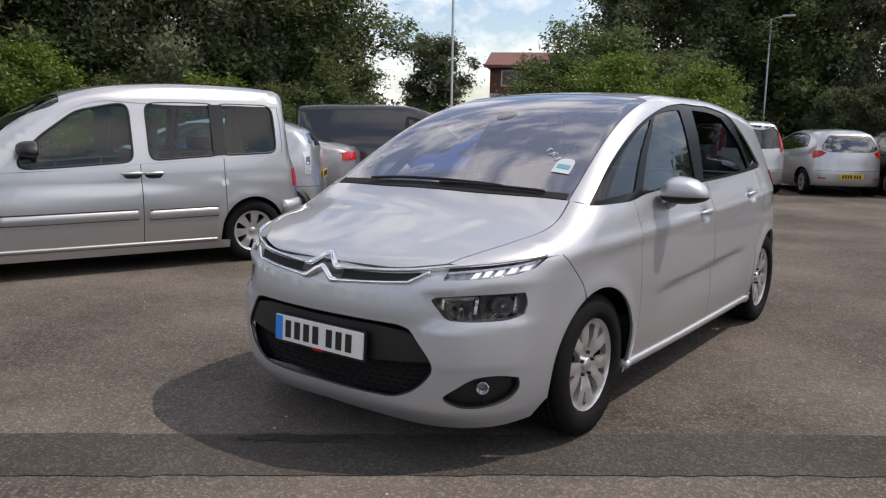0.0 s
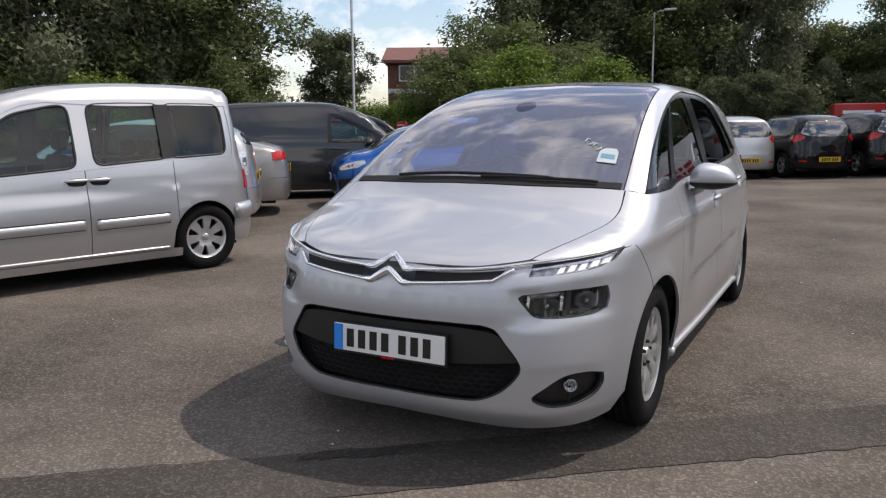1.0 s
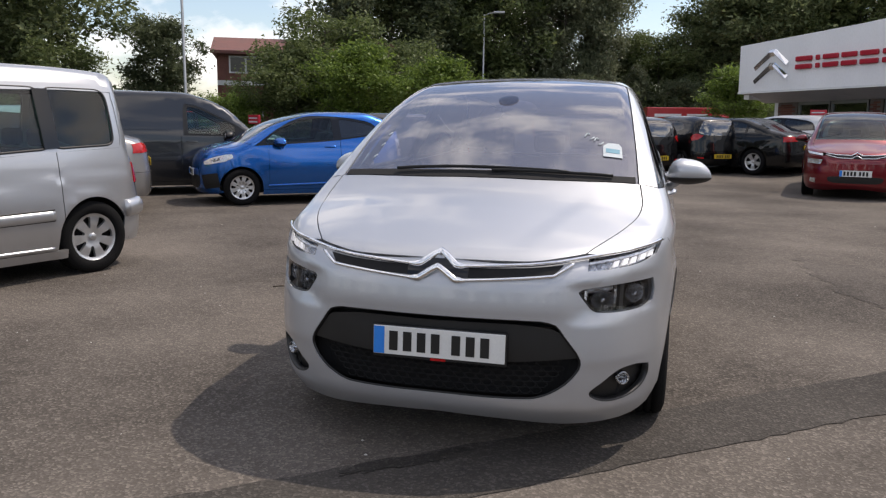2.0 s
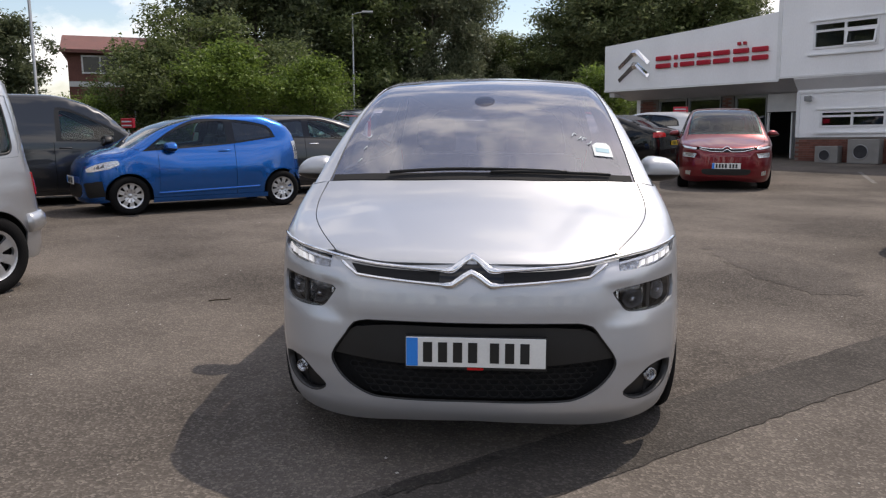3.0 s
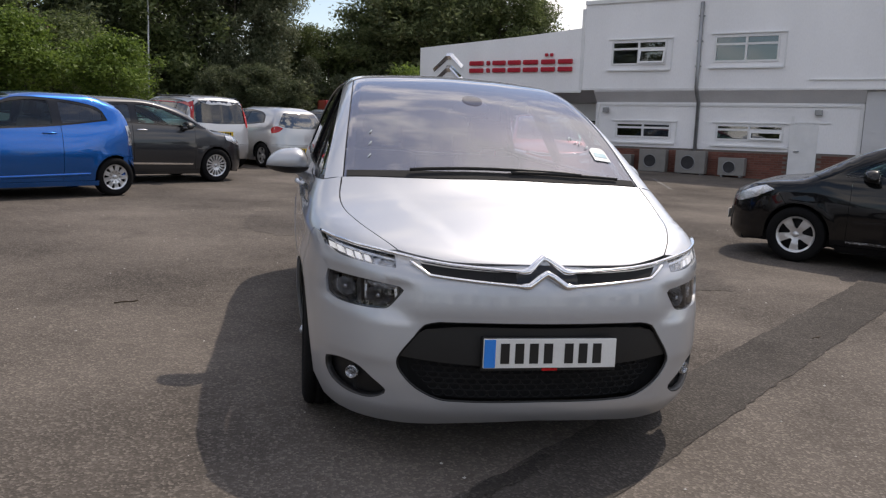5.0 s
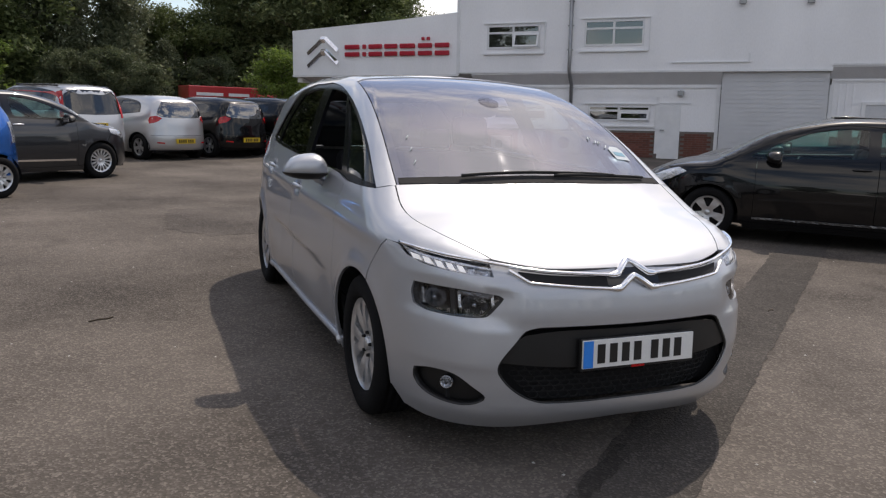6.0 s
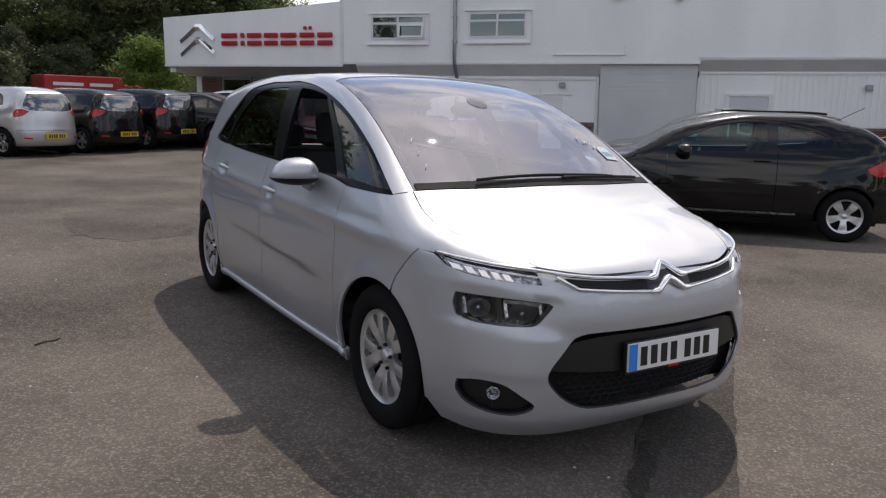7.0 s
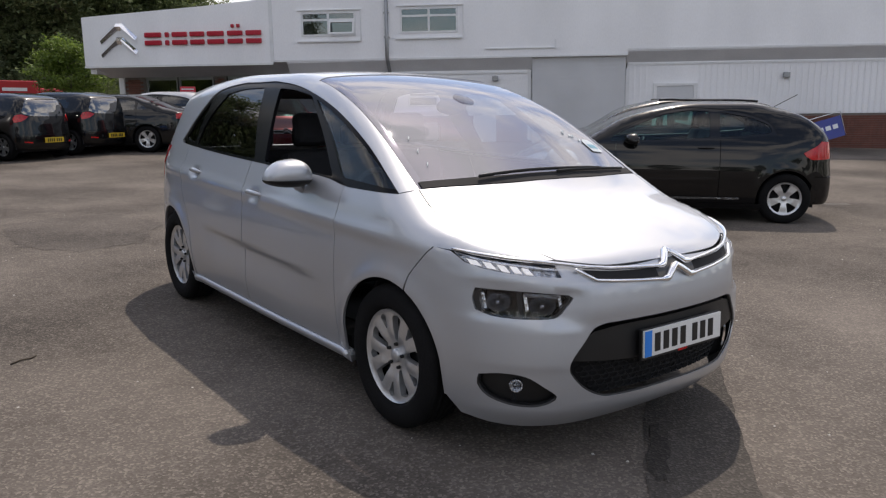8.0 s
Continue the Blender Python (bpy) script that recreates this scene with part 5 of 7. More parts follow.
# air units on the ground
unit = None
for u, w, h in ((0.75, 0.62, 0.52), (1.62, 0.80, 0.70), (2.72, 0.86, 0.70), (3.95, 0.72, 0.55)):
    unit = thing("air_conditioner", "dusty grey outdoor air unit at the brick plinth", "air unit", group="air units")
    unit.matrix_world = B @ pose(u, NEAR - 0.42, 0.10)
    part("casing", boxes((0, w, 0, 0.32, 0.05, h), bevel=0.012), AC_WHITE, unit)
    for k in range(2):
        part("foot", boxes((0.08 + k * (w - 0.22), 0.14 + k * (w - 0.22), 0.02, 0.30, 0, 0.05)), METAL_GREY, unit)
    r = min(w * 0.6, h) * 0.42
    vs, fs = lathe([(-0.004, r), (-0.014, r * 0.98), (-0.014, r * 0.9), (-0.004, r * 0.88)], 24, "y")
    part("fan_ring", mesh_of("fan_ring", vs, fs), METAL_GREY, unit, at=pose(w * 0.42, 0, h * 0.52))
    vs, fs = lathe([(-0.003, r * 0.87), (-0.003, 0.0)], 24, "y")
    part("fan_grille", mesh_of("fan_grille", vs, fs), ROOM, unit, at=pose(w * 0.42, 0, h * 0.52))
# ---- trees, house, posts ----
BARK = surface("bark", (0.10, 0.085, 0.07), 0.9, 0.0, (3, 0.25), (40, 0.25), (30, 0.6), stretch=(1, 1, 0.25))
LEAF_DARK = leaf_mat("dark_leaves", (0.066, 0.092, 0.038), (0.205, 0.240, 0.108))
LEAF_MID = leaf_mat("green_leaves", (0.062, 0.090, 0.030), (0.185, 0.225, 0.088))
LEAF_GREY = leaf_mat("grey_green_leaves", (0.088, 0.108, 0.060), (0.235, 0.26, 0.155))
LEAF_LIGHT = leaf_mat("bright_leaves", (0.070, 0.120, 0.020), (0.22, 0.305, 0.064))
LEAF_PINE = leaf_mat("needles", (0.056, 0.078, 0.042), (0.165, 0.190, 0.100))


def crown_mesh(name, rnd, clumps, leaves, size, droop=0.0):
    """Sprays of leaves scattered through many small clumps, thinning outwards."""
    vol = np.array([c[1] ** 2 for c in clumps])
    share = np.maximum((vol / vol.sum() * leaves).astype(int), 6)
    verts = []
    for (centre, r), k in zip(clumps, share):
        d = rnd.normal(size=(k, 3)) * [0.52, 0.52, 0.40]
        p = np.array(centre) + d * r + np.array([0, 0, -droop]) * r * rnd.uniform(0, 1.6, k)[:, None]
        side = rnd.normal(size=(k, 3))
        side[:, 2] *= 0.6
        side /= np.linalg.norm(side, axis=1)[:, None]
        up = rnd.normal(size=(k, 3)) * [1, 1, 0.6] + np.array([0, 0, -droop])
        up /= np.linalg.norm(up, axis=1)[:, None] + 1e-9
        s = size * rnd.uniform(0.55, 1.5, k)[:, None]
        a, b = side * s * 0.45, up * s
        verts.append(np.stack([p - b * 0.5 - a * 0.3, p + a * 1.1 - b * 0.1, p + b * 0.6 - a * 0.4], 1).reshape(-1, 3))
    verts = np.vstack(verts)
    return mesh_of(name, verts, np.arange(len(verts)).reshape(-1, 3), smooth=False)


def tree_kind(seed, height, spread, leaf, leaves, size, trunk=0.16, low=0.25, shape="round", droop=0.0):
    """trunk, limbs and crown meshes of one tree form."""
    rnd = np.random.default_rng(seed)
    verts, faces, clumps = [], [], []
    lean = rnd.uniform(-0.25, 0.25, 2)
    line = [(lean[0] * t * t + rnd.uniform(-0.06, 0.06), lean[1] * t * t, height * 0.92 * t) for t in np.linspace(0, 1, 9)]

    def add(points, rad):
        v, f = tube(points, rad, 6)
        n = len(verts)
        verts.extend(v)
        faces.extend(tuple(i + n for i in q) for q in f)
    add(line, np.linspace(trunk, 0.02, 9))
    n_limb = 24 if shape != "pine" else 34
    for k in range(n_limb):
        t = low + (0.98 - low) * (k + rnd.uniform(0, 0.8)) / n_limb
        a = k * 2.4 + rnd.uniform(-0.6, 0.6)
        base = np.array([np.interp(t, np.linspace(0, 1, 9), [q[j] for q in line]) for j in range(3)])
        if shape == "round":
            reach = spread * math.sqrt(max(1 - ((t - 0.5) / 0.56) ** 2, 0.10)) * rnd.uniform(0.6, 1.15)
        elif shape == "tall":
            reach = spread * (0.42 + 0.58 * math.sin(math.pi * min(t * 1.02, 1))) * rnd.uniform(0.5, 1.15)
        else:
            reach = spread * (1.10 - t) * rnd.uniform(0.6, 1.15)
        rise = (rnd.uniform(0.15, 0.6) if shape != "pine" else rnd.uniform(-0.12, 0.15)) * reach
        tip = base + [math.cos(a) * reach, math.sin(a) * reach, rise]
        mid = (base + tip) / 2 + [0, 0, reach * 0.06]
        add([base, mid, tip], [trunk * 0.30 * (1.1 - t) + 0.010, trunk * 0.18 * (1.1 - t) + 0.008, 0.006])
        for q in range(6):
            f = rnd.uniform(0.30, 1.08)
            c = base + (tip - base) * f + rnd.normal(size=3) * reach * [0.17, 0.17, 0.12]
            if q % 2 == 0:
                add([base + (tip - base) * f * 0.75, c], [0.010, 0.004])
            clumps.append((c, spread * rnd.uniform(0.13, 0.30)))
    clumps.append((np.array(line[-1]), spread * 0.2))
    wood = mesh_of("trunk", verts, faces)
    wood.materials.append(BARK)
    crown = crown_mesh("crown", rnd, clumps, leaves, size, droop)
    crown.materials.append(leaf)
    return wood, crown


KINDS = {
    "oak": tree_kind(1, 11.5, 3.6, LEAF_DARK, 32000, 0.21, 0.24, 0.10, "round"),
    "ash": tree_kind(2, 12.5, 3.4, LEAF_MID, 30000, 0.20, 0.20, 0.10, "tall"),
    "birch": tree_kind(3, 12.0, 2.7, LEAF_GREY, 26000, 0.17, 0.13, 0.08, "tall", 0.8),
    "lime": tree_kind(4, 10.0, 3.2, LEAF_MID, 30000, 0.20, 0.2, 0.08, "round"),
    "pine": tree_kind(5, 10.5, 3.0, LEAF_PINE, 32000, 0.18, 0.18, 0.10, "pine"),
    "yew": tree_kind(8, 5.4, 1.85, LEAF_PINE, 24000, 0.13, 0.12, 0.05, "tall"),
    "young": tree_kind(6, 4.4, 2.0, LEAF_LIGHT, 22000, 0.125, 0.08, 0.10, "round"),
    "thicket": tree_kind(9, 4.6, 2.1, LEAF_MID, 22000, 0.13, 0.08, 0.08, "round"),
    "sapling": tree_kind(10, 3.7, 1.25, LEAF_LIGHT, 9000, 0.115, 0.055, 0.44, "round"),
    "shrub": tree_kind(7, 2.9, 1.7, LEAF_LIGHT, 15000, 0.11, 0.05, 0.04, "round"),
}
LABELS = {"oak": "dark green broadleaf tree with a dense uneven crown", "ash": "tall green broadleaf tree with an open crown", "birch": "slender birch with drooping grey-green foliage", "lime": "mid-green leafy tree branching low at the car park's edge",
          "pine": "tall dark conifer with ragged branches", "yew": "small dark upright conifer beside a brick house", "young": "bright green young tree at the car park's edge", "thicket": "dense green bushy tree at the car park's edge", "sapling": "slim young tree with a bright green crown on a bare trunk", "shrub": "bright green leafy shrub at the car park's edge"}


def tree(kind, bearing, dist, scale=1.0, turn=0.0, tall=1.0):
    """A tree seen from the front of the silver car at a bearing in degrees (clockwise from ahead) and distance."""
    a = math.radians(bearing)
    x, y = -0.2 + dist * math.sin(a), -3.5 + dist * math.cos(a)
    root = thing("tree" if kind != "shrub" else "shrub", LABELS[kind], "tree" if kind != "shrub" else "shrub", group="trees round the car park")
    wood, crown = KINDS[kind]
    part("trunk", wood, BARK, root)
    part("crown", crown, LEAF_MID, root)
    root.matrix_world = pose(x, y, -0.05, 0, 0, turn) @ Matrix.Diagonal((scale, scale, scale * tall, 1))
    return root


rt = random.Random(11)
for b, d, k, s in (
        # belt on the left of the house
        (-78, 27, "oak", 1.0), (-73, 25, "birch", 1.0), (-69, 29, "pine", 0.95), (-66, 27, "lime", 1.0), (-62, 30, "birch", 1.05), (-59, 28, "oak", 0.92), (-56, 31, "birch", 1.05), (-53.5, 27.5, "birch", 0.95), (-50.5, 31, "ash", 0.95), (-47.5, 29, "birch", 0.9), (-44.5, 32, "ash", 0.92), (-41.5, 30, "oak", 0.86),
        (-71, 36, "oak", 1.2), (-64, 37, "pine", 1.15), (-57, 37, "oak", 1.15), (-50, 37, "pine", 1.1), (-45.5, 38, "lime", 1.15),
        (-61.5, 24, "young", 0.82), (-68, 23, "thicket", 0.8), (-55, 25.5, "thicket", 0.62), (-50, 26, "shrub", 0.95), (-45, 27, "thicket", 0.62), (-40.2, 28, "thicket", 0.78), (-75, 23, "young", 0.8),
        # before the house
        (-33.5, 33, "yew", 0.97), (-30.2, 30, "shrub", 0.72), (-32.6, 30.5, "shrub", 0.62), (-28.0, 31, "shrub", 0.72),
        # bushy trees before the tall ones
        (-24.0, 31, "thicket", 0.92), (-22.4, 32.5, "thicket", 1.18), (-19.6, 29, "young", 0.98), (-16.2, 33, "thicket", 0.95), (-13.6, 29, "young", 0.86),
        # darker-leaved yews put in for the shade beneath the tall crowns
        (-8.6, 43, "yew", 0.8), (-6.5, 38, "yew", 0.62), (-3.8, 38, "yew", 0.68), (-1.2, 38, "yew", 0.58), (1.0, 44, "yew", 0.6), (2.8, 41, "yew", 0.7),
        # tall crowns
        (-20.6, 40, "pine", 0.98), (-17.8, 42, "oak", 0.98), (-15.2, 40.5, "pine", 1.1), (-12.6, 44, "oak", 1.1), (-10.2, 42, "ash", 1.0), (-7.6, 44, "birch", 1.05), (-5.2, 42, "birch", 0.95), (-3.2, 44, "birch", 1.0), (-2.7, 42, "birch", 0.78), (-14, 49, "ash", 1.3),
        (4.2, 45, "oak", 0.60), (5.2, 46, "oak", 0.86), (7.2, 47, "pine", 1.05), (9.2, 44, "oak", 0.9), (11.4, 47, "oak", 0.95), (13.6, 46, "lime", 0.98), (15.6, 48, "oak", 0.78), (8.2, 52, "oak", 1.1),
        (0.1, 42.5, "birch", 0.40), (1.5, 44, "lime", 0.60), (2.6, 45, "birch", 0.50), (-0.9, 45, "lime", 0.52), (7.3, 32.0, "sapling", 0.95), (9.4, 38, "thicket", 0.5)):
    tree(k, b, d, s * rt.uniform(0.96, 1.05), rt.uniform(0, 360))
# unseen trees added to close the car park's back and darken car reflections
for k in range(24):
    tree(("oak", "lime", "ash", "oak", "pine")[k % 5], 96 + k * 7.2, 44 + 5 * math.sin(k * 2.3), 0.62 * rt.uniform(0.9, 1.1), rt.uniform(0, 360))
# understorey, one mass
rnd = np.random.default_rng(9)
cl = []
for b in np.arange(-80, 14, 0.9):
    a, d = math.radians(b), 36 + 2.5 * math.sin(b * 0.7)
    if b > -12:
        d = 41
    for q in range(3 if not -36 < b < -26 else 1):
        cl.append((np.array([-0.2 + d * math.sin(a) + rnd.uniform(-0.8, 0.8), -3.5 + d * math.cos(a) + rnd.uniform(-0.8, 0.8), 0.4 + q * 0.8 + rnd.uniform(-0.3, 0.3)]), rnd.uniform(0.6, 1.3)))
hedge = tagged(new("undergrowth", crown_mesh("undergrowth", rnd, cl, 70000, 0.19)), "dark green undergrowth below the trees", "undergrowth", kind="stuff")
hedge.data.materials.append(LEAF_DARK)

# brick house with a red tiled roof behind the trees
ROOF_TILE = surface("roof_tile", (0.17, 0.070, 0.058), 0.75, 0.0, (2, 0.15), (30, 0.15), (30, 0.3))
HOUSE_BRICK = surface("house_brick", (0.20, 0.085, 0.068), 0.85, 0.0, (2, 0.12), (14, 0.12), (20, 0.3))
house = thing("house", "brick house with a red tiled roof and white windows behind trees", "house")
part("wall", boxes((-1.5, 8, 0, 7, -0.4, 4.75)), HOUSE_BRICK, house)
bm = bmesh.new()
q = [bm.verts.new(p) for p in ((-1.8, -0.4, 4.7), (8.3, -0.4, 4.7), (8.3, 3.5, 5.75), (-1.8, 3.5, 5.75), (8.3, 7.4, 4.7), (-1.8, 7.4, 4.7))]
for f in ((0, 1, 2, 3), (3, 2, 4, 5), (0, 3, 5), (1, 4, 2), (0, 5, 4, 1)):
    bm.faces.new([q[i] for i in f])
roof = part("roof", bm, ROOF_TILE, house)
part("fascia_board", boxes((-1.8, 8.3, -0.42, -0.40, 4.58, 4.74)), ROOF_TILE, house)
for x in (-0.9, 1.35, 3.6, 5.9):
    for z in (3.62, 1.2):
        w = part("window", boxes((x, x + 1.7, -0.05, 0.02, z, z + 0.88)), WHITE_PVC, house)
        for k in range(2):
            part("pane", boxes((x + 0.08 + k * 0.8, x + 0.80 + k * 0.8, -0.062, -0.051, z + 0.08, z + 0.80)), GLOSS_BLACK, w)
part("band_course", boxes((-1.5, 8, -0.03, -0.002, 3.0, 3.25)), WHITE_PVC, house)
house.matrix_world = pose(-17.3, 28.9, 0.165, 0, 0, 28) @ Matrix.Diagonal((0.88, 0.88, 0.88, 1))

# lamp posts
GALV = surface("galvanised_steel", (0.42, 0.43, 0.44), 0.45, 0.8, (3, 0.1), (40, 0.06), (60, 0.05))


def lamp_post(x, y, h, turn, label):
    p = thing("street_lamp", label, "lamp post", group="car park lamp posts")
    vs, fs = lathe([(0, 0.085), (1.1, 0.085), (1.15, 0.055), (h, 0.04)], 12, "z")
    part("pole", mesh_of("pole", vs, fs), GALV, p)
    vs, fs = tube([(0, 0, h - 0.05), (0.25, 0, h + 0.05), (0.6, 0, h + 0.09)], 0.025, 8)
    part("arm", mesh_of("arm", vs, fs), GALV, p)
    part("lamp_head", boxes((0.45, 1.0, -0.12, 0.12, h + 0.04, h + 0.15), bevel=0.03), GALV, p)
    p.matrix_world = pose(x, y, 0, 0, 0, turn)
    return p


lamp_post(-15.3, 20.9, 9.0, 20, "tall galvanised lamp post at the car park's edge")
lamp_post(-7.53, 34.77, 6.5, 10, "galvanised lamp post before dark trees")

# red lorry behind the row of cars
TRUCK_RED = surface("lorry_red", (0.42, 0.025, 0.03), 0.4, 0.0, (0.8, 0.08), (30, 0.04), (30, 0.03), coat=0.3)
lorry = thing("lorry", "red box lorry with pale unreadable writing behind parked cars", "lorry")
part("box_body", boxes((-1.6, 1.6, -1.1, 1.1, 0.75, 2.03), bevel=0.04), TRUCK_RED, lorry)
part("cab", boxes((1.66, 2.9, -1.0, 1.0, 0.45, 1.75), bevel=0.12), TRUCK_RED, lorry)
part("cab_window", boxes((2.0, 2.7, -1.015, -1.002, 1.15, 1.6), bevel=0.005), GLOSS_BLACK, lorry)
part("chassis", boxes((-1.5, 2.7, -0.9, 0.9, 0.45, 0.74)), DARK, lorry)
for k in range(2):
    part("writing_bar", boxes((-1.25 + k * 1.45, -0.05 + k * 1.2, -1.108, -1.101, 1.62, 1.75)), WHITE_PVC, lorry)
for x in (-0.9, 2.1):
    for s in (1, -1):
        vs, fs = lathe([(-0.12, 0.0), (-0.12, 0.40), (-0.08, 0.43), (0.08, 0.43), (0.12, 0.40), (0.12, 0.0)], 24, "y")
        part("wheel", mesh_of("wheel", vs, fs), TYRE, lorry, at=pose(x, s * 0.92, 0.43))
lorry.matrix_world = pose(1.85, 33.6, 0.0, 0, 0, 6) @ Matrix.Diagonal((0.95, 1.2, 1.0, 1))

# blue banner on a frame, red roof signs
BLUE_VINYL = surface("blue_vinyl", (0.035, 0.05, 0.26), 0.5, 0.0, (2, 0.1), (40, 0.05), (30, 0.1))
banner = thing("banner_stand", "leaning blue vinyl banner on a white frame by the brick plinth", "banner")
part("cloth", boxes((-0.75, 0.75, -0.02, 0.0, 0.1, 0.9)), BLUE_VINYL, banner)
vs, fs = tube([(-0.8, 0.01, 0.05), (-0.8, 0.01, 1.05), (0.8, 0.01, 1.05), (0.8, 0.01, 0.05)], 0.02, 6)
part("frame", mesh_of("frame", vs, fs), WHITE_PVC, banner)
for k in range(5):
    part("writing_bar", boxes((-0.6 + k * 0.25, -0.43 + k * 0.25, -0.03, -0.0205, 0.45, 0.62)), WHITE_PVC, banner)
banner.matrix_world = B @ pose(15.6, NEAR - 1.2, 0.0, -12, -12, 25) @ Matrix.Diagonal((1, 1, 0.72, 1))
ROOF_SIGNS = ((5.1, 19.6, 1.36), (-7.78, 12.02, 1.17))
for x, y, z in ROOF_SIGNS:
    sgn = thing("sale_sign", "small red sale board with pale lines, on a post", "sign", group="sale signs")
    part("post", boxes((-0.02, 0.02, -0.02, 0.02, 0, z)), METAL_GREY, sgn)
    part("board", boxes((-0.32, 0.32, -0.03, 0.03, z + 0.04, z + 0.24), bevel=0.01), SIGN_RED, sgn)
    for k in range(2):
        part("writing_bar", boxes((-0.26, 0.26, -0.036, -0.0305, z + 0.075 + k * 0.08, z + 0.105 + k * 0.08)), STICKER, sgn)
    sgn.matrix_world = pose(x, y, float(ground_z(x, y)), 0, 0, -30) @ Matrix.Diagonal((0.66, 1, 1, 1))
# ---- the silver people carrier ----
def quad(*p):
    """A four-cornered outline."""
    return [[p[0], p[1]], [p[1], p[2]], [p[2], p[3]], [p[3], p[0]]]



hero_root = thing("people_carrier", "silver people carrier with lilac-tinted windscreen on worn tarmac", "car")
HERO_SPEC = dict(
    shell=HERO, wb=2.785, fo=0.87, ro=0.77, w=1.826, r=0.325, arch=0.362, sill=0.262, rim="ten", tyre_w=0.215,
    belt=[(0.0, 1.045), (0.39, 1.042), (0.6, 1.066), (1.3, 1.083), (2.0, 1.10), (2.6, 1.125), (3.1, 1.16)],
    doors=[0.44, 1.52, 2.62], corner=0.014, door_end=[(2.60, 1.122), (2.60, 0.95), (2.55, 0.8), (2.44, 0.66), (2.40, 0.5), (2.385, 0.262)],
    nose=[(0, -0.80), (0.2, -0.79), (0.36, -0.765), (0.48, -0.715), (0.545, -0.675)],
    hood=[(0.545, -0.675), (0.60, -0.585), (0.665, -0.45), (0.715, -0.3), (0.737, -0.15), (0.722, -0.01)],
    screen=([(0, -0.115), (0.25, -0.105), (0.45, -0.075), (0.6, -0.04), (0.722, -0.01)], [(0.722, -0.01), (0.70, 0.2), (0.672, 0.45), (0.64, 0.75), (0.607, 1.10)], [(0.607, 1.10), (0.45, 1.125), (0.2, 1.14), (0, 1.142)]),
    roof_edge=[(0.607, 1.10), (0.625, 1.5), (0.632, 2.0), (0.61, 2.6), (0.56, 3.05)], roof_back=[(0.56, 3.05), (0.3, 3.13), (0, 3.15)],
    dlo=([(0.03, 1.047), (0.39, 1.044), (0.6, 1.068), (1.3, 1.085), (2.0, 1.102), (2.6, 1.127), (2.79, 1.155)],
         [(2.79, 1.155), (2.66, 1.3), (2.47, 1.455), (2.3, 1.512), (1.88, 1.55), (1.5, 1.541), (1.15, 1.499), (0.75, 1.397), (0.375, 1.243), (0.03, 1.047)]),
    c_line=[(2.9, 1.3)],
    rear_seam=[(3.05, 1.50), (3.2, 1.3), (3.27, 1.1), (3.25, 0.85), (3.2, 0.62), (3.15, 0.45), (3.14, 0.262)],
    seam_top=[(-0.46, 0.861), (-0.58, 0.848), (-0.655, 0.838)],
    front_seam=[(-0.135, 0.66), (-0.156, 0.726), (-0.22, 0.80), (-0.285, 0.866)],
    bumper_top=[(0, 0.738), (0.07, 0.740), (0.25, 0.748), (0.43, 0.762), (0.50, 0.795), (0.552, 0.783), (0.65, 0.788), (0.719, 0.795), (0.78, 0.808), (0.812, 0.825), (0.827, 0.86)],
    chin=[(0.80, 0.192), (0.7, 0.165), (0.5, 0.158), (0.25, 0.185), (0, 0.20)],
    windows=[([[(0.05, 1.063), (0.49, 1.082)], [(0.49, 1.082), (0.72, 1.27), (0.995, 1.448)], [(0.995, 1.448), (0.74, 1.372), (0.39, 1.232), (0.05, 1.063)]], GLASS),
             ([[(0.575, 1.078), (1.0, 1.086), (1.36, 1.096)], [(1.36, 1.096), (1.43, 1.3), (1.485, 1.508)], [(1.485, 1.508), (1.27, 1.495), (1.06, 1.466)], [(1.06, 1.466), (0.82, 1.29), (0.575, 1.078)]], GLASS),
             ([[(1.50, 1.102), (2.0, 1.115), (2.48, 1.138)], [(2.48, 1.138), (2.42, 1.3), (2.23, 1.473)], [(2.23, 1.473), (2.0, 1.503), (1.70, 1.513)], [(1.70, 1.513), (1.62, 1.3), (1.50, 1.102)]], PRIVACY),
             ([[(2.53, 1.146), (2.735, 1.170)], [(2.735, 1.170), (2.62, 1.305), (2.45, 1.445)], [(2.45, 1.445), (2.51, 1.3), (2.53, 1.146)]], PRIVACY)],
    open={(-1, 1), (1, 2)}, handles=HERO_HANDLES, glass=LILAC_GLASS, front_h=0.028, bonnet_h=0.018,
    tail_split=0.62, chin_back=0.24, rear_glass=[(0, 1.46), (0.45, 1.44), (0.58, 1.3), (0.64, 1.08), (0.5, 1.06), (0, 1.06)],
    rear_bits=[("tail_lamp", [[(0.5, 1.0), (0.78, 1.02)], [(0.78, 1.02), (0.79, 0.86)], [(0.79, 0.86), (0.5, 0.88)], [(0.5, 0.88), (0.5, 1.0)]], RED_LENS)],
    rear_plate=0.78, cabin=(0.28, 1.45, 1.02), rear_seat=2.3, sill_h=0.055, wheel_in=0.138, liner_in=0.13, frame_mat=PILLAR_BLACK,
    side_bits=[("tail_lamp", [[(3.03, 1.10), (3.20, 1.085), (3.37, 1.03)], [(3.37, 1.03), (3.43, 0.92)], [(3.43, 0.92), (3.25, 0.95), (3.03, 1.10)]], RED_LENS)])
car = Car(HERO_SPEC, hero_root, SILVER, 0.024)
F = lambda pts: car.angle("front", np.asarray(pts, float))
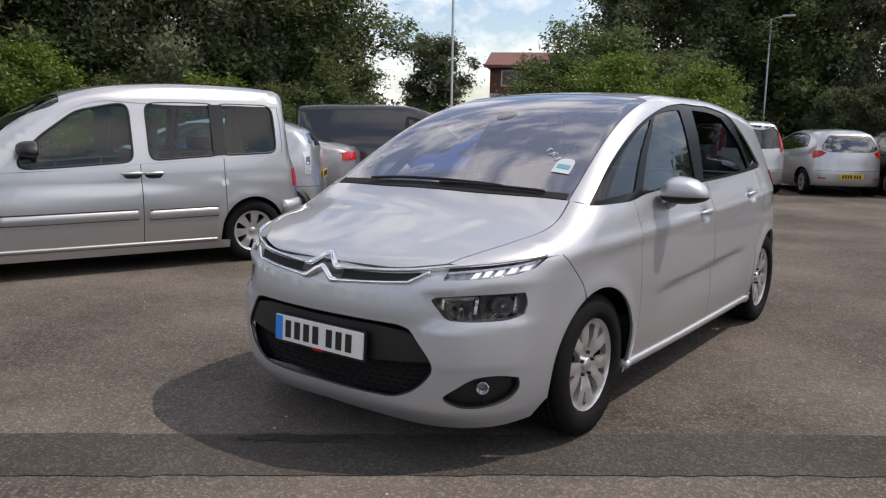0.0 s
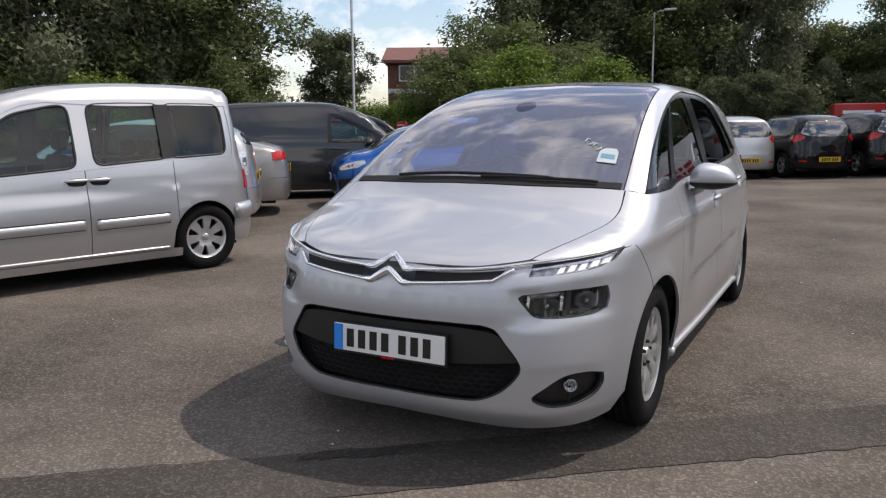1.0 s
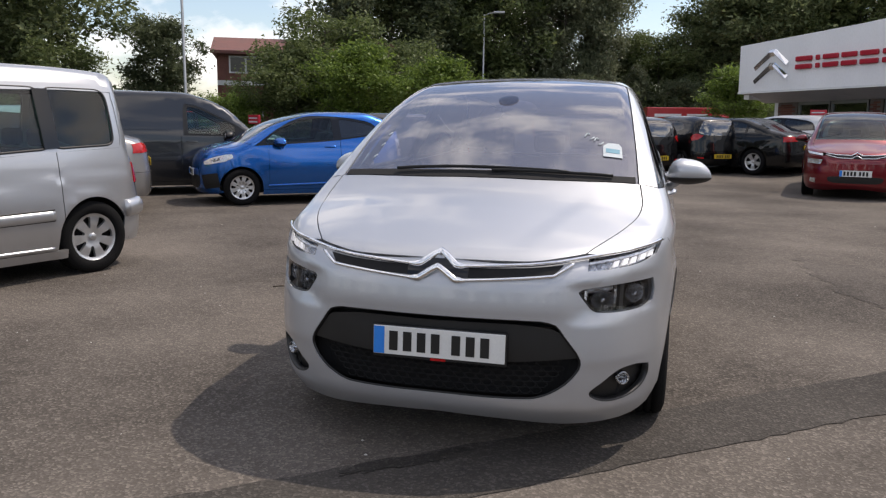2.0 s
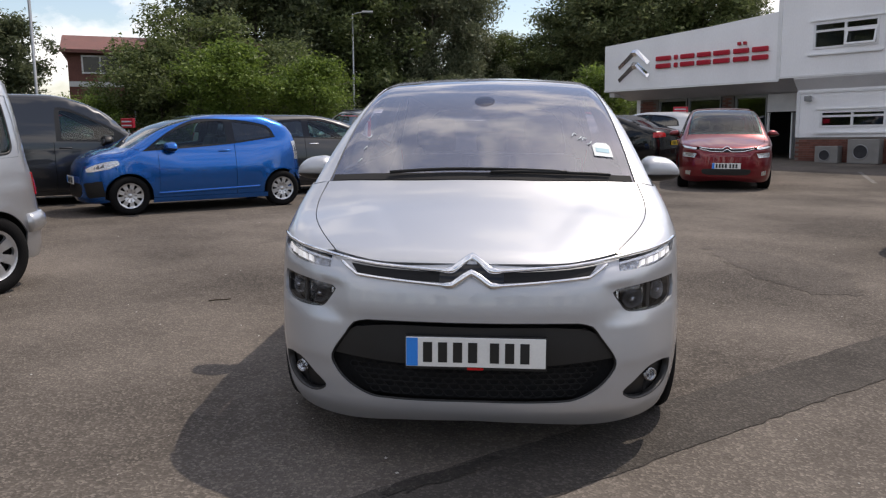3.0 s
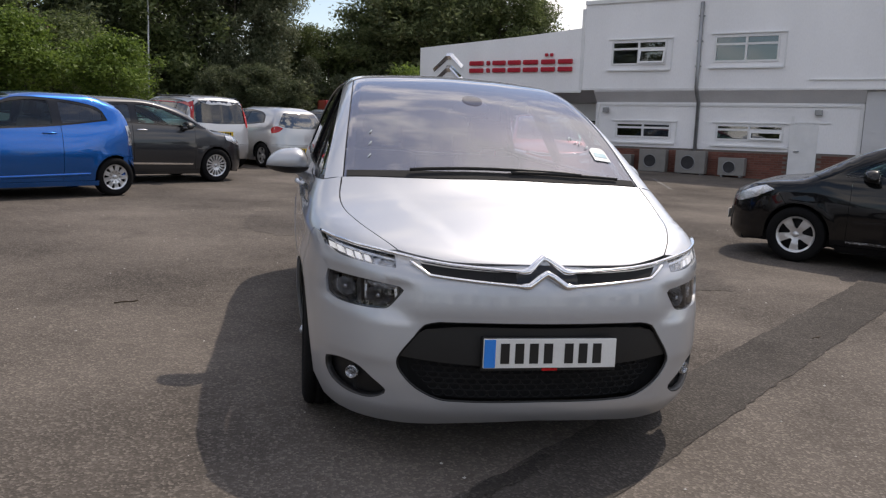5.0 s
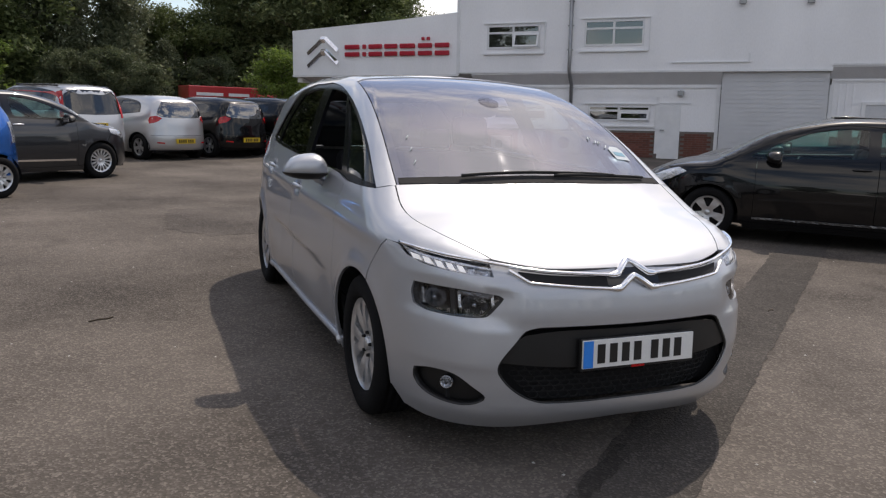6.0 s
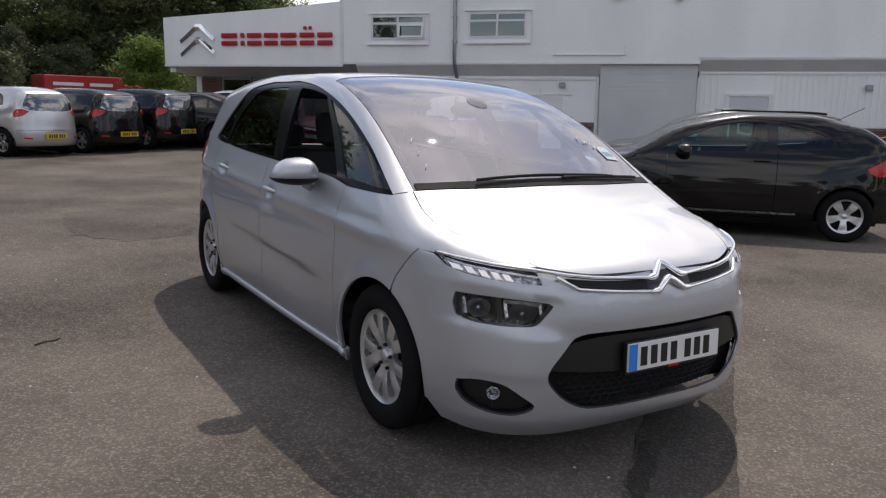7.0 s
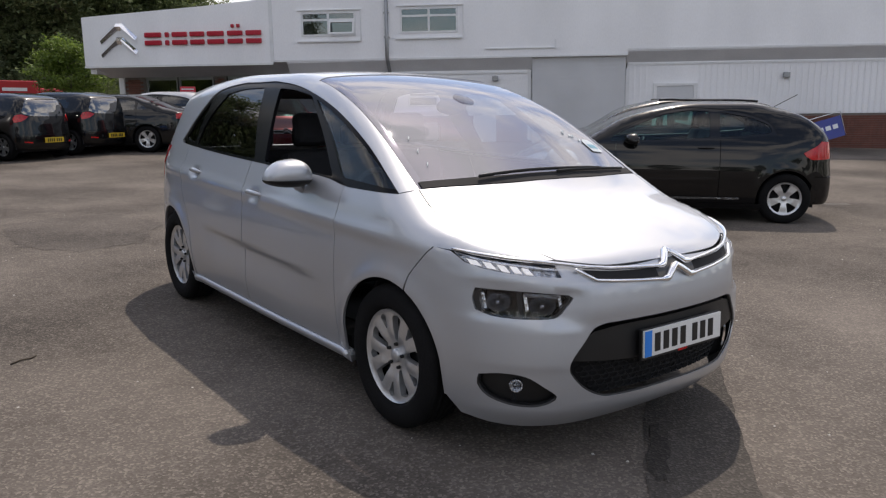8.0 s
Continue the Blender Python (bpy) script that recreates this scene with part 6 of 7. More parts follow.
mouth_half = spline([(0, 0.603), (0.25, 0.603), (0.40, 0.600)], 0.02), spline([(0.40, 0.600), (0.455, 0.585), (0.49, 0.54), (0.54, 0.47), (0.552, 0.43), (0.535, 0.39), (0.48, 0.335), (0.40, 0.296), (0.3, 0.288), (0, 0.290)], 0.02)
mouth = thin_out(mirrored(np.vstack([mouth_half[0], mouth_half[1][1:]])))
lamp = ring([(0.545, 0.716), (0.67, 0.728), (0.80, 0.732)], [(0.80, 0.732), (0.808, 0.69), (0.803, 0.645)], [(0.803, 0.645), (0.77, 0.627), (0.70, 0.622), (0.62, 0.624), (0.585, 0.632), (0.56, 0.66), (0.530, 0.705), (0.545, 0.716)], step=0.015)
fog = ring([(0.80, 0.388), (0.755, 0.402), (0.69, 0.395), (0.63, 0.352), (0.583, 0.312), (0.60, 0.285), (0.65, 0.266), (0.72, 0.270), (0.775, 0.298), (0.80, 0.345), (0.80, 0.388)], step=0.015)
holes = [thin_out(F(mouth))]
for m in (1, -1):
    holes += [thin_out(F(lamp) * [m, 1]), thin_out(F(fog) * [m, 1])]
HERO_SPEC["front_holes"] = holes
car.build()

# mouth: a smooth bar that carries the plate, and a honeycomb below
grow = lambda loop, k: (loop - loop.mean(0)) * k + loop.mean(0)
car.put("grille_back", "round", F(grow(mouth, 1.15)), DARK, off=-0.075, edge=0)
bar = thin_out(mirrored(np.vstack([spline([(0, 0.582), (0.3, 0.582), (0.45, 0.566)]), spline([(0.45, 0.566), (0.50, 0.53), (0.545, 0.455)])[1:], spline([(0.545, 0.455), (0.3, 0.437), (0, 0.432)])[1:]])))
plate_bar = car.put("grille_bar", "round", F(bar), TRIM, off=-0.012, edge=0.05, h=0.03)
cells = []
for row in range(7):
    for k in range(-13, 14):
        x, z = k * 0.044 + (0.022 if row % 2 else 0), 0.30 + row * 0.024
        if abs(x) < 0.50 - max(0, 0.36 - z) * 1.6:
            cells.append((x, z))
lines = []
for x, z in cells:
    a = [(x + 0.022 * math.cos(t), z + 0.0145 * math.sin(t)) for t in np.linspace(0, 2 * math.pi, 7)]
    p = HERO.lay(np.array(a), "front")
    n = HERO.normal(p)
    lines.append((p - n * 0.058, n))
part("honeycomb_grille", ridge("honeycomb_grille", lines, 0.005, 0.003), DARK, hero_root)
for loop, name, mat, w in ((mouth, "grille_lip", TRIM, 0.012),):
    pts = np.vstack([loop, loop[:1]])
    p = HERO.lay(pts, "front")
    n = HERO.normal(p)
    part(name, ridge(name, [(p - n * 0.008, n)], w, 0.004), mat, hero_root)

# twin chrome strips that rise into two chevrons in the middle
def dense(pts, step=0.012):
    out = []
    for a, b in zip(pts[:-1], pts[1:]):
        a, b = np.array(a), np.array(b)
        k = max(int(np.linalg.norm(b - a) / step), 1)
        out += [tuple(a + (b - a) * i / k) for i in range(k)]
    return out + [tuple(pts[-1])]


def chrome_line(name, pts, off):
    """A strip from side to side, broader where it peaks in the middle."""
    half = dense(pts, 0.007)
    full = np.array([(-x, z) for x, z in half[::-1]] + half[1:])
    p = HERO.lay(full, "front")
    n = HERO.normal(p)
    lean = np.clip(1 - np.abs(full[:, 0]) / 0.14, 0, 1)[:, None]
    n = n * (1 - 0.75 * lean) + np.array([0, -0.97, 0.25]) * 0.75 * lean
    n /= np.linalg.norm(n, axis=1)[:, None]
    wide = 0.0125 + 0.0135 * np.clip((0.115 - np.abs(full[:, 0])) / 0.03, 0, 1)
    return part(name, ridge(name, [(p + n * off, n)], wide, 0.008 + 0.006 * lean[:, 0]), CHROME, hero_root, "chrome strip with a chevron peak")


chrome_line("upper_chrome_strip", [(0, 0.838), (0.028, 0.822), (0.070, 0.793), (0.10, 0.789), (0.25, 0.797), (0.36, 0.803), (0.45, 0.812), (0.545, 0.826), (0.62, 0.836), (0.70, 0.845), (0.774, 0.857), (0.82, 0.867)], 0.006)
chrome_line("lower_chrome_strip", [(0, 0.786), (0.028, 0.771), (0.072, 0.742), (0.10, 0.741), (0.25, 0.751), (0.37, 0.760), (0.437, 0.766), (0.47, 0.785), (0.505, 0.806)], 0.006)
mid_slot = thin_out(mirrored(np.array([(0, 0.826), (0.03, 0.810), (0.07, 0.782), (0.12, 0.786), (0.12, 0.752), (0.07, 0.750), (0.03, 0.778), (0, 0.794)])))
car.put("badge_backing", "round", F(mid_slot), GLOSS_BLACK, off=0.0, edge=0.01, h=0.02)
slot_loop = ring([(0.118, 0.787), (0.25, 0.791), (0.36, 0.796), (0.47, 0.806)], [(0.47, 0.806), (0.44, 0.774)], [(0.44, 0.774), (0.36, 0.767), (0.25, 0.759), (0.118, 0.753)], [(0.118, 0.753), (0.118, 0.787)], step=0.015)
backing = thin_out(mirrored(np.vstack([spline([(0, 0.82), (0.2, 0.81), (0.4, 0.812), (0.56, 0.835)]), spline([(0.56, 0.77), (0.4, 0.75), (0.2, 0.735), (0, 0.73)])])))
car.put("nose_backing", "round", F(backing), SILVER, off=-0.006, edge=0.0, h=0.03)
for m in (1, -1):
    car.put("upper_grille_slot", "round", F(slot_loop) * [m, 1], DARK, off=-0.001, edge=0.01, h=0.02)

# lights
for m in (1, -1):
    # slim day lamp along the bonnet's edge
    drl = ring([(0.548, 0.822), (0.62, 0.831), (0.70, 0.840), (0.774, 0.852), (0.824, 0.866)], [(0.824, 0.866), (0.815, 0.83), (0.785, 0.812), (0.719, 0.797), (0.65, 0.790), (0.562, 0.784)], [(0.562, 0.784), (0.548, 0.822)], step=0.015)
    body = car.put("day_lamp", "round", F(drl) * [m, 1], LAMP_MID, off=-0.022, edge=0.01, h=0.02)
    for k in range(5):
        x0 = 0.652 + k * 0.0325
        lo = np.interp(x0, [0.62, 0.719, 0.785, 0.83], [0.788, 0.797, 0.812, 0.832]) + 0.006
        hi = np.interp(x0, [0.62, 0.70, 0.774, 0.83], [0.822, 0.831, 0.843, 0.856])
        tooth = ring([(x0, lo), (x0 + 0.021, lo + 0.003)], [(x0 + 0.021, lo + 0.003), (x0 + 0.025, hi - 0.004)], [(x0 + 0.025, hi - 0.004), (x0 + 0.006, hi - 0.007)], [(x0 + 0.006, hi - 0.007), (x0, lo)], step=0.01)
        car.put("led_block", "round", F(tooth) * [m, 1], LED, off=-0.012 + 0.004 * (k % 2), edge=0.012, h=0.02, parent=body)
    band = ring([(0.56, 0.817), (0.65, 0.829), (0.774, 0.845), (0.815, 0.857)], [(0.815, 0.857), (0.774, 0.838), (0.65, 0.822), (0.56, 0.811)], [(0.56, 0.811), (0.56, 0.817)], step=0.015)
    car.put("reflector_band", "round", F(band) * [m, 1], CLEAR_LAMP, off=-0.010, edge=0.008, h=0.03, parent=body)
    car.put("lens", "round", F(drl) * [m, 1], LENS, off=-0.002, edge=0.004, h=0.03, parent=body)
    # main headlamp in a recess
    shell_back = car.put("headlamp", "round", F(grow(lamp, 1.02)) * [m, 1], GLOSS_BLACK, off=-0.060, edge=0.0, h=0.03)
    for cx, cz, wide, tall, mat in ((0.755, 0.678, 0.046, 0.034, LAMP_MID), (0.632, 0.670, 0.050, 0.034, LAMP_DARK)):
        verts, faces = lathe([(0.026, 0.0), (0.030, 0.25), (0.022, 0.55), (0.010, 0.85), (0.0, 1.0), (-0.002, 1.05), (0.012, 1.07)], 26, "y")
        p = HERO.lay(np.array([[cx * m, cz]]), "front")
        n = HERO.normal(p)[0]
        q = Matrix.Translation(Vector(p[0] - n * 0.026)) @ (-Vector(n)).to_track_quat("Y", "Z").to_matrix().to_4x4()
        part("reflector_bowl", mesh_of("reflector_bowl", verts, faces), mat, shell_back, at=q @ Matrix.Diagonal((wide, 1, tall, 1)))
        bulb = bmesh.new()
        bmesh.ops.create_uvsphere(bulb, u_segments=12, v_segments=8, radius=0.012)
        part("bulb", bulb, LAMP_MID, shell_back, at=q @ pose(0, 0.006, 0))
    # bright wedges at the ends of the chambers
    for x0, x1 in ((0.786, 0.797), (0.566, 0.575), (0.678, 0.688)):
        rib = ring(*quad((x0, 0.712), (x1, 0.712), (x1 - 0.004, 0.648), (x0 - 0.004, 0.650)), step=0.02)
        car.put("reflector_facet", "round", F(rib) * [m, 1], CLEAR_LAMP, off=-0.030, edge=0.012, h=0.02, parent=shell_back)
    divider = ring(*quad((0.692, 0.722), (0.706, 0.723), (0.703, 0.630), (0.689, 0.630)), step=0.02)
    car.put("lamp_divider", "round", F(divider) * [m, 1], TRIM, off=-0.018, edge=0.02, h=0.02, parent=shell_back)
    shelf = ring(*quad((0.565, 0.712), (0.685, 0.718), (0.685, 0.706), (0.575, 0.698)), step=0.02)
    car.put("reflector_facet", "round", F(shelf) * [m, 1], LAMP_DARK, off=-0.028, edge=0.012, h=0.02, parent=shell_back)
    frame_in = grow(lamp, 0.90)
    car.put("headlamp_bezel", "round", F(lamp) * [m, 1], TRIM, holes=[thin_out(F(frame_in) * [m, 1])], off=-0.012, edge=0.03, h=0.02, parent=shell_back)
    car.put("lens", "round", F(lamp) * [m, 1], LENS, off=-0.006, edge=0.003, h=0.03, parent=shell_back)
    # fog lamp in its dark pocket
    pocket = car.put("fog_lamp_pocket", "round", F(grow(fog, 1.03)) * [m, 1], TRIM, off=-0.035, edge=0.0, h=0.025)
    lipp = np.vstack([fog, fog[:1]])
    p = HERO.lay(lipp * [m, 1], "front")
    n = HERO.normal(p)
    part("pocket_edge", ridge("pocket_edge", [(p - n * 0.016, n)], 0.014, 0.016), TRIM, pocket)
    p = HERO.lay(np.array([[0.712 * m, 0.350]]), "front")
    n = HERO.normal(p)[0]
    q = (-Vector(n) + Vector((0, 0.6, 0))).to_track_quat("Y", "Z").to_matrix().to_4x4()
    verts, faces = lathe([(0.02, 0.0), (0.012, 0.009), (0.0, 0.016), (-0.008, 0.021), (-0.011, 0.025), (0.01, 0.027)], 24, "y")
    fl = part("fog_lamp", mesh_of("fog_lamp", verts, faces), LAMP_MID, pocket, at=Matrix.Translation(Vector(p[0] - n * 0.012)) @ q)
    verts, faces = lathe([(-0.012, 0.0), (-0.010, 0.012), (-0.005, 0.022)], 24, "y")
    part("lens", mesh_of("lens", verts, faces), LENS, fl)

# plate, wipers, stickers, inner mirror
at = HERO.lay(np.array([[0.018, 0.495]]), "front")[0]
plate = car.plate(at + [0, -0.012, 0], 0, WHITE_PLATE, tilt=-3)
part("plate_holder", boxes((-0.265, 0.265, 0.003, 0.02, -0.068, 0.06), bevel=0.003), TRIM, plate)
part("dealer_mark", boxes((-0.03, 0.03, -0.0005, 0.003, -0.0675, -0.058)), RED_LENS, plate)
p, n = on_shell(HERO, "top", [(-0.42, -0.045), (-0.2, -0.055), (0.1, -0.06), (0.40, -0.045)], 0.018)
part("wiper", ridge("wiper", [(p, n)], 0.010, 0.009), TRIM, hero_root)
p, n = on_shell(HERO, "top", [(0.6, -0.01), (0.35, -0.05), (0.05, -0.075)], 0.014)
part("wiper", ridge("wiper", [(p, n)], 0.010, 0.008), TRIM, hero_root)
cowl = thin_out(mirrored(np.vstack([spline([(0, -0.112), (0.25, -0.102), (0.45, -0.072), (0.6, -0.037), (0.705, -0.01)]), spline([(0.70, 0.03), (0.6, 0.005), (0.45, -0.026), (0.25, -0.054), (0, -0.064)])])))
car.put("scuttle_panel", "top", cowl, DARK, off=0.003, edge=0.01, h=0.03)
tag = ring([(0.545, 0.135), (0.635, 0.145)], [(0.635, 0.145), (0.625, 0.225), (0.61, 0.245)], [(0.61, 0.245), (0.56, 0.238), (0.54, 0.215), (0.545, 0.135)], step=0.02)
st = car.put("windscreen_sticker", "top", tag, STICKER, off=0.0015, edge=0.001, h=0.03, label="pale blue and white paper disc")
car.put("sticker_print", "top", ring([(0.555, 0.165), (0.62, 0.17)], [(0.62, 0.17), (0.618, 0.2)], [(0.618, 0.2), (0.553, 0.195)], [(0.553, 0.195), (0.555, 0.165)]), STICKER_BLUE, off=0.003, edge=0.001, h=0.03, parent=st)
bm = bmesh.new()
bmesh.ops.create_uvsphere(bm, u_segments=20, v_segments=12, radius=1, matrix=Matrix.Diagonal((0.105, 0.035, 0.045, 1)))
part("inner_mirror", bm, DASH, hero_root, at=pose(0.03, 0.74, 1.41))
for m in (1, -1):
    car.mirror(m, 0.80, 1.085, 0.972, SILVER)
for way in ("left", "right"):
    p, n = on_shell(HERO, way, [(0.36, 0.238), (1.2, 0.236), (2.40, 0.238)], 0.004)
    part("sill_edge", ridge("sill_edge", [(p, n)], 0.040, 0.016), SILVER, hero_root)
# tinted oval dims the glass's reflection like an uncoated patch; chalked marks
oval = np.array([(0.054 * math.cos(t), 0.595 + 0.062 * math.sin(t)) for t in np.linspace(0, 2 * math.pi, 25)[:-1]])
car.put("uncoated_oval", "top", oval, pane("uncoated_glass", (0.50, 0.49, 0.52), (1, 1, 1), 1.3), off=0.0005, edge=0.002, h=0.02)
for x, y, lean in ((0.455, 0.275, 0.02), (0.478, 0.262, -0.012), (0.502, 0.25, 0.016), (0.525, 0.232, -0.014)):
    p, n = on_shell(HERO, "top", [(x - 0.010, y - 0.012), (x, y + lean), (x + 0.012, y + 0.008)], 0.001, 0.008)
    part("chalk_mark", ridge("chalk_mark", [(p, n)], 0.005, 0.002), STICKER, hero_root)
for k in range(3):
    p, n = on_shell(HERO, "top", [(-0.60 + 0.01 * k, 0.10 + k * 0.09), (-0.585 + 0.01 * k, 0.12 + k * 0.09)], 0.001, 0.008)
    part("chalk_mark", ridge("chalk_mark", [(p, n)], 0.004, 0.002), STICKER, hero_root)
# unseen dark box added behind the mouth, where sunlit ground shone through
part("light_leak_block", boxes((-0.57, 0.57, -0.72, -0.52, 0.265, 0.60), bevel=0.02), DARK, hero_root)
# ---- the other parked cars ----
def spec(wb, fo, ro, w, h, r, cowl, nose_z, top_y, roof_end, drop, slope, belt, doors, dlo_top, dlo_ends, splits, k_lean=1.0, upright=0.0, **more):
    """A car from its main sizes. cowl: (y, z) at the windscreen's foot; slope: how far the rear leans per metre of height."""
    k, e = w / 1.826, wb + ro
    cy, cz = cowl
    shell = Shell(
        top=more.pop("top_line", None) or [(-fo - 0.06, nose_z - 0.06), (-fo + 0.07, nose_z), ((cy - fo) / 2, (nose_z + cz) / 2 + 0.035), (cy, cz), (cy + 0.16, cz + 0.085), ((cy + top_y) / 2 + 0.03, cz + (h - cz) * 0.63), (top_y, h - 0.05), (top_y + 0.4, h - 0.004),
             ((top_y + roof_end) / 2 + 0.25, h), (roof_end, h - drop), *more.pop("boot", [(e + 0.05, h - drop - 0.22)])],
        crown=[(-fo, 0.10), (cy, 0.13), (top_y, 0.08), (roof_end, 0.09)],
        wide=[(-fo, 0.45 * w), (-fo * 0.5, 0.48 * w), (0, 0.491 * w), (wb * 0.4, 0.5 * w), (wb * 0.75, 0.5 * w), (wb, 0.493 * w), (e - 0.2, 0.468 * w), (e, 0.43 * w)],
        lean=[(0.1, -0.09), (0.2, -0.05), (0.3, -0.026), (0.45, -0.006), (0.6, 0.0), (belt[0][1] - 0.18, -0.012), (belt[0][1], -0.05 * k_lean), (belt[0][1] + 0.2, -0.125 * k_lean), (h, -0.05 - (h - belt[0][1]) * 0.44 * k_lean)],
        front=[(0.1, -fo + 0.17), (0.2, -fo + 0.05), (0.32, -fo), (0.55, -fo + 0.005), (0.7, -fo + 0.03), (0.85, -fo + 0.07), (1.1, -fo + 0.2)],
        nose=[(0, 0), (0.15 * k, 0.006), (0.3 * k, 0.028), (0.45 * k, 0.07), (0.55 * k, 0.115), (0.65 * k, 0.19), (0.72 * k, 0.27), (0.8 * k, 0.41), (0.85 * k, 0.58), (0.92 * k, 1.0)],
        rear=[(0.15, e - 0.14), (0.3, e - 0.01), (0.5, e), (0.68, e - 0.02), (0.9, e - 0.05 - upright), (belt[-1][1], e - 0.10 - upright), (h, e - 0.10 - upright - (h - belt[-1][1]) * slope)],
        tail=more.pop("tail", [(0, 0), (0.4 * k, 0.02), (0.62 * k, 0.055), (0.74 * k, 0.12), (0.83 * k, 0.28), (0.92 * k, 0.7)]),
        arches=((0, r, r + 0.03), (wb, r, r + 0.03)), round_top=more.pop("round_top", 0.09), bulge=more.pop("bulge", None))
    x_top = more.pop("x_top", 0.60 * k)
    zc = r + 0.35
    hood_z = nose_z + 0.02
    a, c = dlo_ends
    bl = curve(belt)
    low = [(a, bl(a) + 0.0)] + [(y, bl(y)) for y in np.linspace(a, c, 6)[1:-1]] + [(c, bl(c))]
    upp = [(c, bl(c)), *dlo_top, (a, bl(a))]
    ty = np.array([q[0] for q in upp[::-1]])
    tz = np.array([q[1] for q in upp[::-1]])
    wins = []
    for y0, y1, mat in splits:
        ys = np.linspace(y0, y1, 16)
        bot = bl(ys) + 0.028
        up = np.interp(ys, ty, tz) - 0.032
        ok = up > bot + 0.02
        lo_run = [(y, z) for y, z, o in zip(ys, bot, ok) if o]
        up_run = [(y, z) for y, z, o in zip(ys, up, ok) if o][::-1]
        wins.append(([lo_run, [lo_run[-1], up_run[0]], up_run, [up_run[-1], lo_run[0]]], mat))
    base = dict(
        shell=shell, wb=wb, fo=fo, ro=ro, w=w, r=r, arch=r + 0.04, sill=0.24, belt=belt, doors=doors,
        nose=[(0, -fo + 0.075), (0.2 * k, -fo + 0.085), (0.38 * k, -fo + 0.125), (0.55 * k, -fo + 0.215), (0.60 * k, -fo + 0.27)],
        hood=[(0.60 * k, -fo + 0.27), (0.66 * k, -fo * 0.5), (0.71 * k, cy - 0.2), (0.715 * k, cy + 0.09)],
        screen=([(0, cy), (0.3 * k, cy + 0.01), (0.55 * k, cy + 0.05), (0.715 * k, cy + 0.09)], [(0.715 * k, cy + 0.09), (0.685 * k, (cy + top_y) * 0.45), (x_top + 0.02, top_y * 0.85), (x_top, top_y - 0.02)], [(x_top, top_y - 0.02), (x_top * 0.6, top_y + 0.01), (0, top_y + 0.02)]),
        roof_edge=[(x_top, top_y - 0.02), (x_top + 0.015, (top_y + roof_end) / 2), (x_top - 0.01, roof_end - 0.3), (x_top - 0.05, roof_end)], roof_back=[(x_top - 0.05, roof_end), (0.3 * k, roof_end + 0.05), (0, roof_end + 0.06)],
        dlo=(low, upp), windows=wins, front_seam=[(-r * 0.42, r + 0.32), (-r * 0.5, r + 0.36), (-r * 0.75, min(hood_z, nose_z + 0.04))],
        rear_seam=[(roof_end + 0.02, h - drop - 0.10), (e - 0.30 - upright, belt[-1][1] + 0.03), (e - 0.27, 0.8), (e - 0.3, 0.6), (e - 0.34, 0.4), (e - 0.35, 0.24)],
        chin=[(0.78 * k, 0.2), (0.6 * k, 0.17), (0.3 * k, 0.18), (0, 0.19)], tail_split=0.58, chin_back=0.24,
        rear_glass=[(0, h - drop - 0.07), (0.42 * k, h - drop - 0.09), (0.52 * k, h - drop - 0.14), (0.60 * k, belt[-1][1] + 0.06), (0.52 * k, belt[-1][1] + 0.02), (0, belt[-1][1])],
        mirror=(cy + 0.62, bl(cy + 0.6) + 0.04, w / 2 + 0.07, TRIM), cabin=(cy + 0.3, cy + 1.45, belt[0][1]), rear_seat=min(cy + 2.2, wb - 0.1), rim="five",
        handles=[(d - 0.17, bl(d) - 0.12) for d in doors[1:]])
    base.update(more)
    return base


def car_at(x, y, forward, label, s, paint, h=0.09, name="car", group="parked cars"):
    """Builds a car whose front axle stands at (x, y) and which faces along forward."""
    root = thing(name, label, "car", group=group)
    c = Car(s, root, paint, h)
    c.build()
    root.matrix_world = place(x, y, forward)
    return root, c


def place(x, y, forward):
    turn = math.degrees(math.atan2(forward[0], -forward[1]))
    return pose(x, y, float(ground_z(x, y)), 0, 0, turn)


